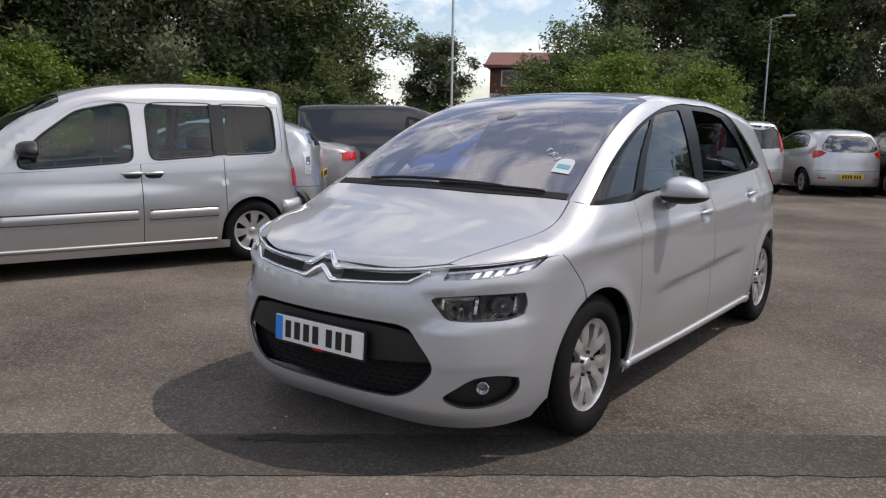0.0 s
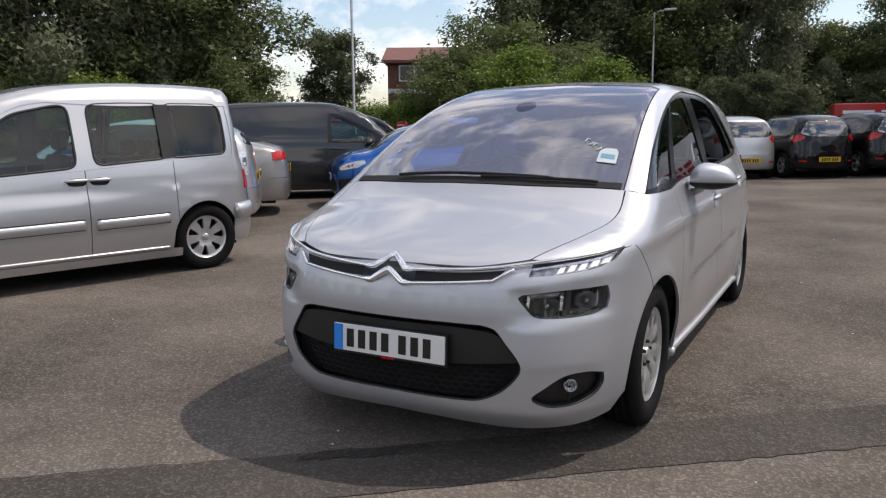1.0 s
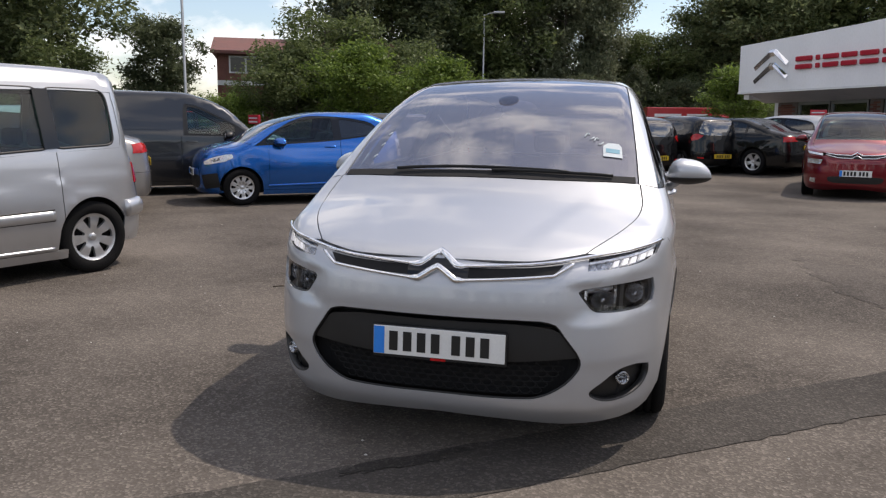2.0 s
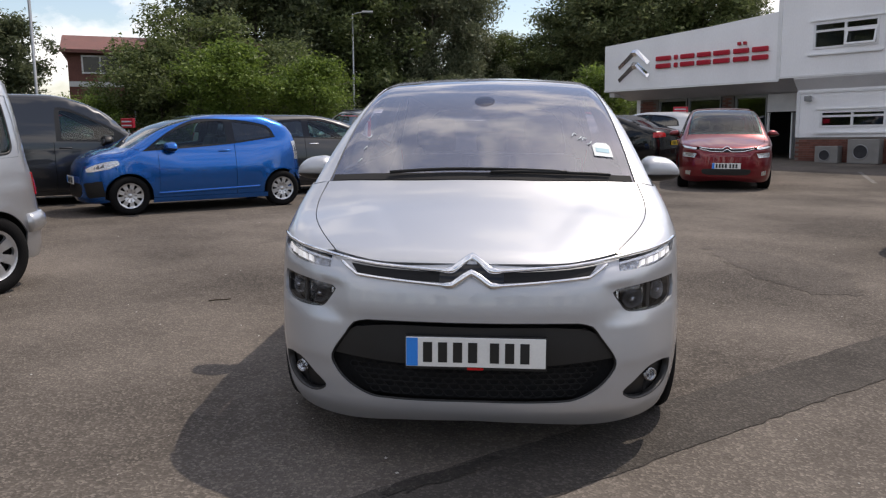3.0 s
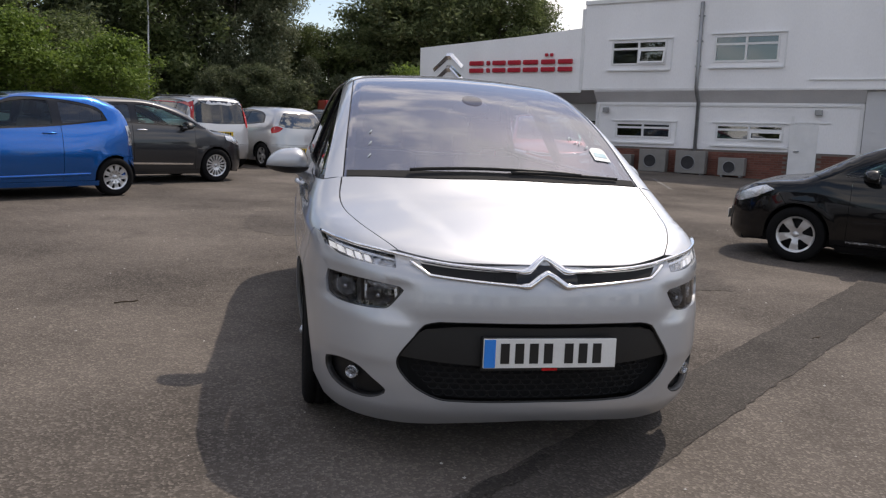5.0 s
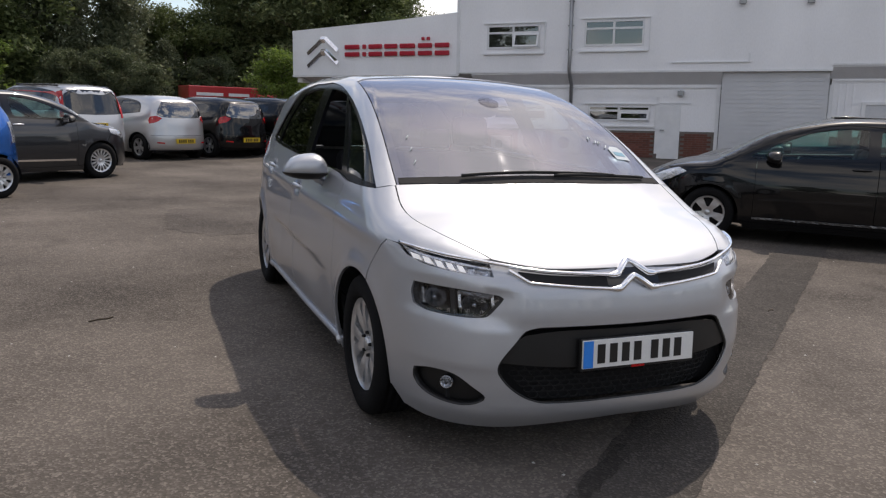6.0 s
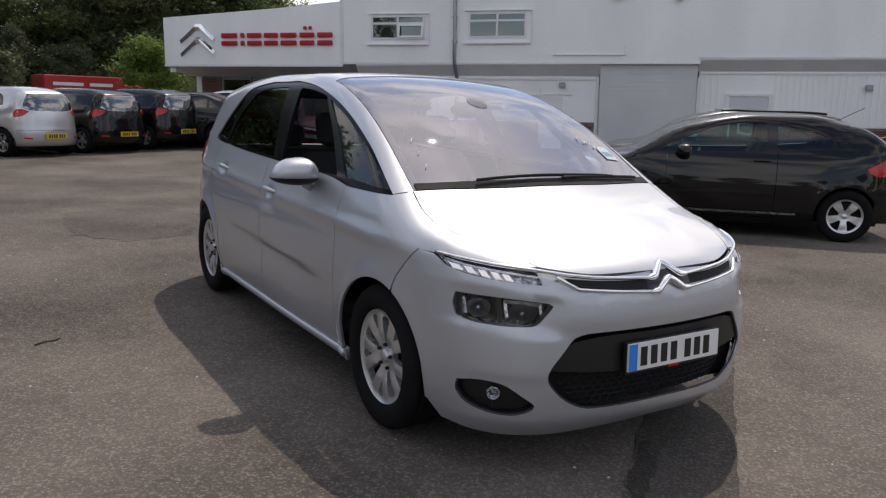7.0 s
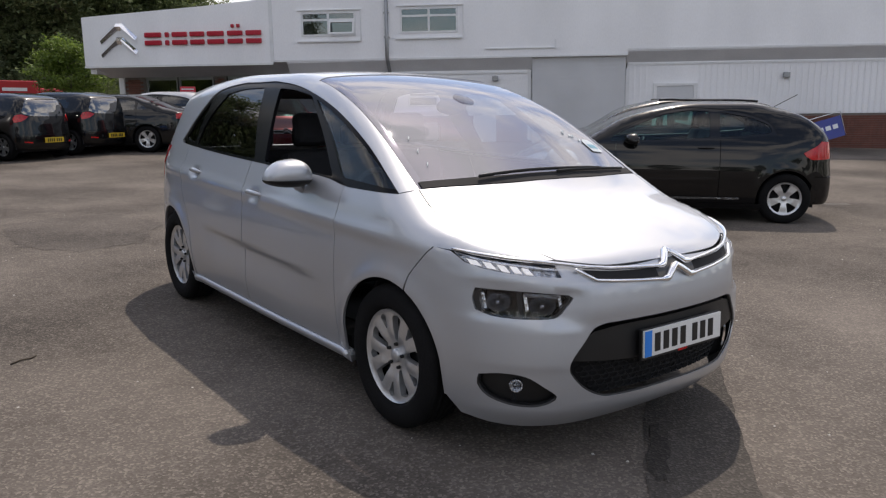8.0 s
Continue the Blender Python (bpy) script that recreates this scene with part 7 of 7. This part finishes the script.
# silver family van
VAN = spec(2.69, 0.80, 0.65, 1.72, 1.775, 0.31, (0.16, 1.06), 0.86, 1.0, 3.18, 0.05, 0.12, [(0, 0.93), (0.7, 0.94), (1.6, 0.995), (2.3, 1.04), (3.2, 1.075)], [0.38, 1.61, 2.40],
           [(3.03, 1.50), (2.95, 1.60), (2.0, 1.60), (1.45, 1.575), (1.1, 1.50), (0.80, 1.28)], (0.46, 3.06), [(0.60, 1.55, GLASS), (1.70, 2.36, GLASS), (2.38, 2.97, GLASS)], k_lean=0.55, x_top=0.66,
           rim="seven", frame_mat=SILVER_OLD, seal=True, corner=0.065, bulge=lambda y, z: 0.016 / (1 + np.exp(np.clip((z - 0.715 - 0.04 * y) / 0.011, -40, 40))), top_line=[(-0.86, 0.80), (-0.73, 0.86), (-0.3, 1.0), (0.16, 1.06), (0.32, 1.16), (0.62, 1.41), (0.95, 1.60), (1.25, 1.69), (1.6, 1.74), (2.2, 1.77), (3.18, 1.725), (3.39, 1.5)], tail_split=0.5, rear_plate=0.78,
           side_bits=[                      ("window_pillar", quad((2.30, 1.068), (2.43, 1.075), (2.43, 1.555), (2.30, 1.555)), GLOSS_BLACK), ("tail_lamp", quad((3.16, 0.93), (3.215, 0.93), (3.222, 0.75), (3.17, 0.75)), RED_LENS)],
           front_bits=[("headlamp", quad((0.5, 0.80), (0.76, 0.84), (0.78, 0.66), (0.52, 0.64)), CLEAR_LAMP)], front_plate=0.45, handles=[(1.53, 0.90), (1.72, 0.90)], handle_mat=SILVER_OLD, recess_mat=GLOSS_BLACK, tyre_w=0.19)
VAN["mirror"] = (0.72, 1.14, 0.92, TRIM)
van_root, van_car = car_at(-5.42, -0.37, (-0.30, -0.954), "pale silver family van with side rubbing strips on tarmac", VAN, SILVER_OLD, 0.07, "van")
for way in ("left", "right"):
    for y0, y1 in ((0.44, 1.56), (1.66, 2.31)):
        p, n = on_shell(VAN["shell"], way, [(y0, 0.525), ((y0 + y1) / 2, 0.53), (y1, 0.535)], 0.0)
        part("side_moulding", ridge("side_moulding", [(p, n)], 0.085, 0.018), SILVER_OLD, van_root)
        for z, hh in ((0.572, 0.012), (0.485, 0.010)):
            p, n = on_shell(VAN["shell"], way, [(y0, z), ((y0 + y1) / 2, z + 0.005), (y1, z + 0.01)], 0.004)
            part("moulding_groove", ridge("moulding_groove", [(p, n)], 0.012, 0.004), TRIM, van_root)
    p, n = on_shell(VAN["shell"], way, [(0.40, 0.262), (1.3, 0.262), (2.3, 0.262)], 0.004)
    part("sill_edge", ridge("sill_edge", [(p, n)], 0.028, 0.014), SILVER_OLD, van_root)
    p, n = on_shell(VAN["shell"], way, [(3.02, 0.53), (3.12, 0.535), (3.22, 0.54), (3.28, 0.54)], 0.0)
    part("bumper_corner", ridge("bumper_corner", [(p, n)], 0.15, 0.045), SILVER_OLD, van_root)

# blue three-door hatchback
MINI = spec(2.34, 0.65, 0.445, 1.63, 1.465, 0.28, (-0.04, 0.97), 0.78, 1.02, 2.45, 0.12, 0.62, [(0.1, 0.91), (0.8, 0.95), (1.5, 1.00), (2.3, 1.10)], [0.42, 1.58],
            [(2.2, 1.24), (2.05, 1.31), (1.7, 1.365), (1.2, 1.385), (0.92, 1.34), (0.60, 1.19)], (0.20, 2.27), [(0.30, 1.47, GLASS), (1.60, 2.2, PRIVACY)], rim="cover",
            rear_bits=[("tail_lamp", quad((0.60, 1.04), (0.67, 1.02), (0.70, 0.74), (0.65, 0.74)), CLEAR_LAMP), ("lamp_bowl", quad((0.625, 0.97), (0.66, 0.96), (0.68, 0.86), (0.645, 0.86)), LAMP_DARK)], rear_plate=0.72,
            front_bits=[("headlamp", [[(0.47, 0.665), (0.55, 0.71), (0.66, 0.765), (0.725, 0.79)], [(0.725, 0.79), (0.735, 0.73), (0.70, 0.67)], [(0.70, 0.67), (0.58, 0.63), (0.49, 0.625)], [(0.49, 0.625), (0.47, 0.665)]], CLEAR_LAMP), ("lamp_bowl", quad((0.58, 0.70), (0.66, 0.735), (0.67, 0.69), (0.59, 0.655)), LAMP_DARK),
                        ("air_intake", quad((0.45, 0.46), (0.66, 0.50), (0.68, 0.28), (0.5, 0.25)), TRIM)],
            front_bands=[("grille", [(0, 0.46), (0.3, 0.46), (0.4, 0.42), (0.34, 0.27), (0, 0.26)], TRIM)], front_plate=0.5)
MINI["mirror"] = (0.62, 0.985, 0.86, BLUE)
mini, _ = car_at(-5.79, 7.65, (-0.773, -0.634), "bright blue three-door city hatchback on tarmac", MINI, BLUE, 0.07, "hatchback")

for way in ("left", "right"):
    p, n = on_shell(MINI["shell"], way, [(0.40, 0.30), (1.1, 0.315), (1.95, 0.335)], 0.0)
    part("sill_crease", ridge("sill_crease", [(p, n)], 0.045, 0.016), BLUE, mini)

# black three-door hatchback and an estate behind it
LION = spec(2.54, 0.86, 0.63, 1.72, 1.47, 0.305, (0.02, 0.985), 0.74, 1.12, 2.52, 0.075, 1.05, [(0.1, 0.93), (0.8, 0.96), (1.6, 1.00), (2.6, 1.09)], [0.50, 1.75],
            [(2.32, 1.22), (2.1, 1.31), (1.75, 1.37), (1.35, 1.385), (1.05, 1.33), (0.65, 1.16)], (0.20, 2.42), [(0.34, 1.62, GLASS), (1.74, 2.34, GLASS)], rim="five", boot=[(2.70, 1.345), (3.20, 1.06)],
            rear_bits=[("tail_lamp", [[(0.52, 0.98), (0.72, 1.00)], [(0.72, 1.00), (0.79, 0.86), (0.78, 0.78)], [(0.78, 0.78), (0.6, 0.82), (0.52, 0.98)]], RED_LENS)], rear_plate=0.75,
            # the paler metal line at the sill is added as a highlight
            side_bits=[("side_moulding", quad((0.55, 0.52), (1.72, 0.55), (1.72, 0.525), (0.55, 0.495)), GLOSS_BLACK), ("sill_trim", quad((0.50, 0.30), (2.0, 0.31), (2.0, 0.285), (0.50, 0.275)), LAMP_DARK)],
            front_bits=[("headlamp", [[(0.42, 0.64), (0.6, 0.72), (0.74, 0.82)], [(0.74, 0.82), (0.78, 0.78), (0.74, 0.68)], [(0.74, 0.68), (0.6, 0.61), (0.42, 0.64)]], CLEAR_LAMP)],
            front_bands=[("grille", [(0, 0.52), (0.4, 0.52), (0.48, 0.46), (0.38, 0.27), (0, 0.26)], TRIM)], front_plate=0.42)
LION["mirror"] = (0.72, 1.01, 0.91, BLACK_PAINT)
lion, _ = car_at(5.1, 4.56, (-0.697, 0.717), "glossy black three-door hatchback with alloy wheels on tarmac", LION, BLACK_PAINT, 0.07, "hatchback")
vs, fs = tube([(0, 2.52, 1.40), (0, 2.64, 1.47), (0, 2.80, 1.56)], 0.005, 6)
part("aerial", mesh_of("aerial", vs, fs), TRIM, lion)
WAGON = spec(2.54, 0.86, 0.76, 1.75, 1.51, 0.305, (0.06, 1.0), 0.76, 1.10, 3.05, 0.08, 0.30, [(0.1, 0.95), (1.6, 1.01), (2.9, 1.06)], [0.50, 1.45, 2.35],
             [(2.95, 1.25), (2.8, 1.36), (2.0, 1.42), (1.35, 1.41), (1.05, 1.35), (0.65, 1.17)], (0.20, 3.02), [(0.34, 1.38, GLASS), (1.50, 2.28, GLASS), (2.36, 2.92, PRIVACY)], rim="five",
             rear_bits=[("tail_lamp", quad((0.62, 1.05), (0.76, 1.05), (0.79, 0.75), (0.66, 0.75)), RED_LENS)], rear_plate=0.75,
             front_bits=[("headlamp", quad((0.45, 0.66), (0.74, 0.82), (0.77, 0.72), (0.5, 0.62)), CLEAR_LAMP)])
wagon, wc = car_at(7.5, 6.7, (-0.697, 0.717), "black estate car with roof rails behind another black car", WAGON, BLACK_PAINT, 0.1, "estate_car")
for m in (1, -1):
    p, n = on_shell(WAGON["shell"], "top", [(0.56 * m, 1.25), (0.58 * m, 1.9), (0.55 * m, 2.8)], 0.03)
    part("roof_rail_bar", ridge("roof_rail_bar", [(p, n)], 0.03, 0.02), GLOSS_BLACK, wagon)

# red people carrier, of the same make as the silver one
RED_SPEC = dict(HERO_SPEC, open=set(), front_holes=[], front_h=0.09, front_plate=0.48, glass=GLASS,
                front_bits=[("headlamp", quad((0.545, 0.716), (0.80, 0.732), (0.80, 0.645), (0.585, 0.63)), CLEAR_LAMP), ("day_lamp", quad((0.55, 0.82), (0.82, 0.86), (0.79, 0.82), (0.56, 0.785)), CLEAR_LAMP), ("fog_lamp", quad((0.65, 0.37), (0.74, 0.38), (0.74, 0.30), (0.65, 0.29)), CLEAR_LAMP)],
                front_bands=[("grille", [(0, 0.42), (0.35, 0.42), (0.45, 0.39), (0.38, 0.31), (0, 0.30)], TRIM), ("upper_grille_slot", [(0, 0.79), (0.3, 0.793), (0.5, 0.81), (0.4, 0.765), (0, 0.75)], TRIM)])
RED_SPEC["mirror"] = (0.80, 1.085, 0.985, RED_PAINT)
red, rc = car_at(4.50, 12.55, (-0.20, -0.98), "dark red people carrier facing out, day lamps lit", RED_SPEC, RED_PAINT, 0.08, "people_carrier")
for z0, z1 in ((0.797, 0.826), (0.745, 0.80)):
    q = dense([(-0.5, z1), (-0.3, z0 + 0.006), (-0.08, z0), (0, z0 + 0.05), (0.08, z0), (0.3, z0 + 0.006), (0.5, z1)], 0.03)
    p = HERO.lay(np.array(q), "front")
    part("chrome_strip", ridge("chrome_strip", [(p + HERO.normal(p) * 0.008, HERO.normal(p))], 0.016, 0.01), CHROME, red)

# row of hatchbacks seen from behind
CORSA = spec(2.51, 0.82, 0.67, 1.71, 1.49, 0.30, (0.04, 0.99), 0.76, 1.05, 2.86, 0.10, 0.50, [(0.1, 0.93), (0.8, 0.97), (1.6, 1.01), (2.6, 1.10)], [0.45, 1.62],
             [(2.42, 1.26), (2.2, 1.35), (1.7, 1.40), (1.3, 1.40), (1.0, 1.34), (0.60, 1.16)], (0.20, 2.50), [(0.32, 1.50, GLASS), (1.62, 2.42, PRIVACY)], rim="five",
             rear_bits=[("tail_lamp", [[(0.51, 0.97), (0.62, 1.02), (0.70, 1.00)], [(0.70, 1.00), (0.735, 0.92), (0.73, 0.84)], [(0.73, 0.84), (0.62, 0.88), (0.51, 0.97)]], RED_LENS), ("reflector", quad((0.5, 0.42), (0.64, 0.43), (0.64, 0.40), (0.5, 0.39)), RED_LENS)], rear_plate=0.45, rear_pane=REAR_GLASS, k_lean=1.12, x_top=0.52, round_top=0.16, corner=0.05,
             tail=[(0, 0), (0.3, 0.025), (0.5, 0.085), (0.62, 0.16), (0.72, 0.27), (0.79, 0.42), (0.86, 0.75)])
CORSA["rear_glass"] = [(0, 1.37), (0.36, 1.355), (0.47, 1.30), (0.60, 1.08), (0.56, 1.02), (0.4, 0.985), (0, 0.975)]
row_dir = (-0.54, 0.842)
rx, ry = -row_dir[0], -row_dir[1]


def tail_at(x, y, wb, ro):
    """The front axle of a car whose tail stands at (x, y) in the row."""
    return x - rx * (wb + ro), y - ry * (wb + ro)


x, y = tail_at(-0.66, 15.86, 2.51, 0.67)
car_at(x, y, row_dir, "silver three-door hatchback with a yellow rear plate, parked in a row", CORSA, SILVER_OLD, 0.09, "hatchback", "row of hatchbacks")
x, y = tail_at(0.97, 16.70, 2.51, 0.67)
black, _ = car_at(x, y, row_dir, "black hatchback with a yellow rear plate, parked in a row", CORSA, BLACK_PAINT, 0.09, "hatchback", "row of hatchbacks")
x, y = tail_at(2.54, 17.53, 2.51, 0.67)
copy_thing(black, place(x, y, row_dir))
TALL = spec(2.62, 0.85, 0.75, 1.77, 1.66, 0.31, (-0.05, 1.05), 0.82, 1.0, 3.12, 0.07, 0.25, [(0.1, 1.02), (1.6, 1.06), (3.0, 1.10)], [0.40, 1.45, 2.4],
            [(3.0, 1.35), (2.85, 1.48), (2.0, 1.56), (1.2, 1.55), (0.9, 1.48), (0.5, 1.28)], (0.15, 3.05), [(0.3, 1.38, GLASS), (1.5, 2.33, PRIVACY), (2.42, 2.95, PRIVACY)], rim="five",
            rear_bits=[("tail_lamp", quad((0.585, 1.50), (0.64, 1.48), (0.715, 0.97), (0.65, 0.95)), RED_LENS)], rear_plate=0.8)
TALL["rear_glass"] = [(0, 1.55), (0.5, 1.53), (0.60, 1.48), (0.66, 1.10), (0.56, 1.04), (0, 1.02)]
x, y = tail_at(-2.5, 14.8, 2.62, 0.75)
tall, _ = car_at(x, y, row_dir, "silver tall hatchback with upright red tail lamps and roof rails", TALL, SILVER_OLD, 0.1, "people_carrier", "row of hatchbacks")
for m in (1, -1):
    p, n = on_shell(TALL["shell"], "top", [(0.56 * m, 1.2), (0.58 * m, 2.0), (0.55 * m, 2.9)], 0.03)
    part("roof_rail_bar", ridge("roof_rail_bar", [(p, n)], 0.03, 0.02), GLOSS_BLACK, tall)

# dark grey hatchback facing across, behind the blue one
DUSK = spec(2.46, 0.80, 0.69, 1.715, 1.48, 0.31, (0.05, 1.0), 0.78, 1.05, 2.75, 0.10, 0.4, [(0.1, 0.97), (0.8, 1.0), (2.6, 1.08)], [0.45, 1.62],
            [(2.42, 1.24), (2.2, 1.33), (1.7, 1.385), (1.3, 1.39), (1.0, 1.33), (0.60, 1.17)], (0.20, 2.50), [(0.32, 1.50, GLASS), (1.62, 2.42, PRIVACY)], rim="many", rim_mat=ALLOY,
            side_bits=[("side_moulding", quad((0.5, 0.36), (2.0, 0.38), (2.0, 0.35), (0.5, 0.33)), CHROME)], handle_mat=CHROME,
            front_bits=[("headlamp", [[(0.45, 0.72), (0.6, 0.80), (0.76, 0.86)], [(0.76, 0.86), (0.78, 0.78), (0.7, 0.70)], [(0.7, 0.70), (0.55, 0.68), (0.45, 0.72)]], CLEAR_LAMP)],
            rear_bits=[("tail_lamp", quad((0.55, 0.98), (0.74, 1.0), (0.76, 0.85), (0.6, 0.83)), RED_LENS)], rear_plate=0.75)
car_at(-2.82, 12.12, (0.80, 0.60), "dark grey three-door hatchback with fine-spoked wheels", DUSK, GREY_PAINT, 0.09, "hatchback")

# saloons
SALOON = spec(2.80, 0.95, 1.00, 1.86, 1.44, 0.33, (0.10, 0.98), 0.74, 1.25, 2.75, 0.13, 0.5, [(0.1, 0.95), (1.0, 0.98), (2.8, 1.04)], [0.55, 1.60, 2.55], [(2.75, 1.15), (2.5, 1.30), (2.1, 1.37), (1.5, 1.40), (1.15, 1.32), (0.7, 1.16)], (0.25, 2.95),
              [(0.4, 1.50, GLASS), (1.62, 2.5, PRIVACY), (2.56, 2.85, PRIVACY)], rim="five", boot=[(3.25, 1.14), (3.6, 1.06), (3.85, 1.0)],
              rear_bits=[("tail_lamp", [[(0.48, 0.96), (0.70, 0.98), (0.80, 0.96)], [(0.80, 0.96), (0.82, 0.84)], [(0.82, 0.84), (0.48, 0.86)], [(0.48, 0.86), (0.48, 0.96)]], RED_LENS)], rear_plate=0.70)
SALOON["rear_glass"] = [(0, 1.33), (0.42, 1.31), (0.56, 1.24), (0.62, 1.13), (0.5, 1.11), (0, 1.11)]
SALOON["rear_seam"] = [(2.78, 1.32), (3.2, 1.10), (3.5, 0.98), (3.5, 0.8), (3.47, 0.6), (3.44, 0.4), (3.44, 0.24)]
f = (-0.77, -0.634)
car_at(-9.37, 3.96, f, "warm grey saloon car with red tail lamps", SALOON, MID_GREY, 0.1, "saloon_car")
f = (-0.80, 0.60)
saloon, _ = car_at(1.55, 19.85, f, "black saloon car parked before the showroom", dict(SALOON), BLACK_PAINT, 0.1, "saloon_car")
x, y = 5.9, 18.6
car_at(x - 2.6, y + 2.0, (-0.80, 0.60), "pale hatchback parked by the showroom window", dict(DUSK, side_bits=[]), SILVER_OLD, 0.12, "hatchback")

# dark panel van
PANEL = spec(2.73, 0.88, 0.77, 1.81, 1.80, 0.32, (-0.10, 1.12), 0.92, 1.0, 3.28, 0.05, 0.08, [(0, 1.0), (1.2, 1.03), (3.2, 1.06)], [0.25, 1.28],
             [(1.22, 1.52), (1.12, 1.56), (0.95, 1.52), (0.62, 1.36), (0.35, 1.22)], (0.05, 1.24), [(0.36, 1.16, GLASS)], k_lean=0.5, x_top=0.68, rim="cover",
             c_line=[(1.35, 1.62), (2.2, 1.66)], frame_mat=TRIM, side_bits=[("panel_pressing", [[(1.45, 1.12), (2.9, 1.14)], [(2.9, 1.14), (2.86, 1.52)], [(2.86, 1.52), (1.5, 1.54)], [(1.5, 1.54), (1.45, 1.12)]], GREY_PAINT), ("tail_lamp", quad((3.38, 1.1), (3.43, 1.1), (3.43, 0.75), (3.38, 0.75)), RED_LENS)],
             front_bits=[("headlamp", quad((0.5, 0.78), (0.78, 0.95), (0.80, 0.80), (0.55, 0.70)), CLEAR_LAMP)])
car_at(-6.68, 9.70, (0.77, 0.634), "dark grey panel van with black mirrors", PANEL, GREY_PAINT, 0.1, "panel_van")

# small silver car between the family van and the saloon; further cars behind
car_at(-7.64, 2.83, (-0.77, -0.634), "small silver hatchback with clear tail lamps", dict(MINI), SILVER_OLD, 0.1, "hatchback")
car_at(-9.6, 15.0, (0.75, 0.66), "black tall car with roof rails, far behind the blue hatchback", dict(TALL), BLACK_PAINT, 0.13, "people_carrier")
car_at(-5.4, 15.3, (0.80, -0.60), "silver estate car behind the dark hatchback", dict(WAGON), SILVER_OLD, 0.13, "estate_car")
car_at(-4.4, 17.6, (0.6, -0.8), "dark hatchback far back in the car park", dict(DUSK, side_bits=[]), BLACK_PAINT, 0.13, "hatchback")
# ---- brick plinth and piers, brick by brick near the camera's side ----
brick_mesh = bpy.data.meshes.new("brick")
bm = boxes((0.004, 0.211, -0.012, 0.05, 0.004, 0.061))
bm.to_mesh(brick_mesh)
bm.free()
brick_mesh.materials.append(BRICK)
plinth = block("wall_plinth", [(0.0, 7.45, NEAR + 0.004, NEAR + 0.26, -0.3, 0.85), (10.3, 25.8, NEAR + 0.004, NEAR + 0.26, -0.6, 0.81)], MORTAR, "red brick plinth below white cladding", "wall")
pier = block("wall_piers", [(-6.1, -5.38, REC + 0.004, REC + 0.3, -0.1, 2.2), (-2.95, -2.55, REC + 0.004, REC + 0.3, -0.1, 2.2)], MORTAR, "red brick piers between showroom windows", "wall")
spots = []
for u0, u1, z0, z1, home in ((0.0, 5.70, 0.02, 0.82, plinth), (6.45, 7.4, 0.02, 0.82, plinth), (10.35, 25.7, -0.35, 0.79, plinth), (-6.1, -5.40, 0.05, 2.15, pier), (-2.95, -2.57, 0.05, 2.15, pier)):
    for j, z in enumerate(np.arange(z0, z1 - 0.06, 0.065)):
        for u in np.arange(u0 + (0.1075 if j % 2 else 0), u1 - 0.2, 0.215):
            spots.append((float(u), float(z), home))
near = sorted(spots, key=lambda s: (s[2] is plinth, s[0]))
chosen = [s for s in near if s[2] is pier] + [s for s in near if s[2] is plinth][:300]
for u, z, home in chosen:
    part("brick", brick_mesh, BRICK, home, at=pose(u, REC if home is pier else NEAR, z))
rest = [s for s in near if s[2] is plinth][300:]
verts, faces = [], []
base = [tuple(v.co) for v in brick_mesh.vertices]
polys = [tuple(p.vertices) for p in brick_mesh.polygons]
for u, z, _ in rest:
    n = len(verts)
    verts += [(x + u, y + NEAR, c + z) for x, y, c in base]
    faces += [tuple(i + n for i in p) for p in polys]
far = part("brickwork", mesh_of("brickwork", verts, faces, smooth=False), BRICK, plinth)
tagged(far, kind="stuff")
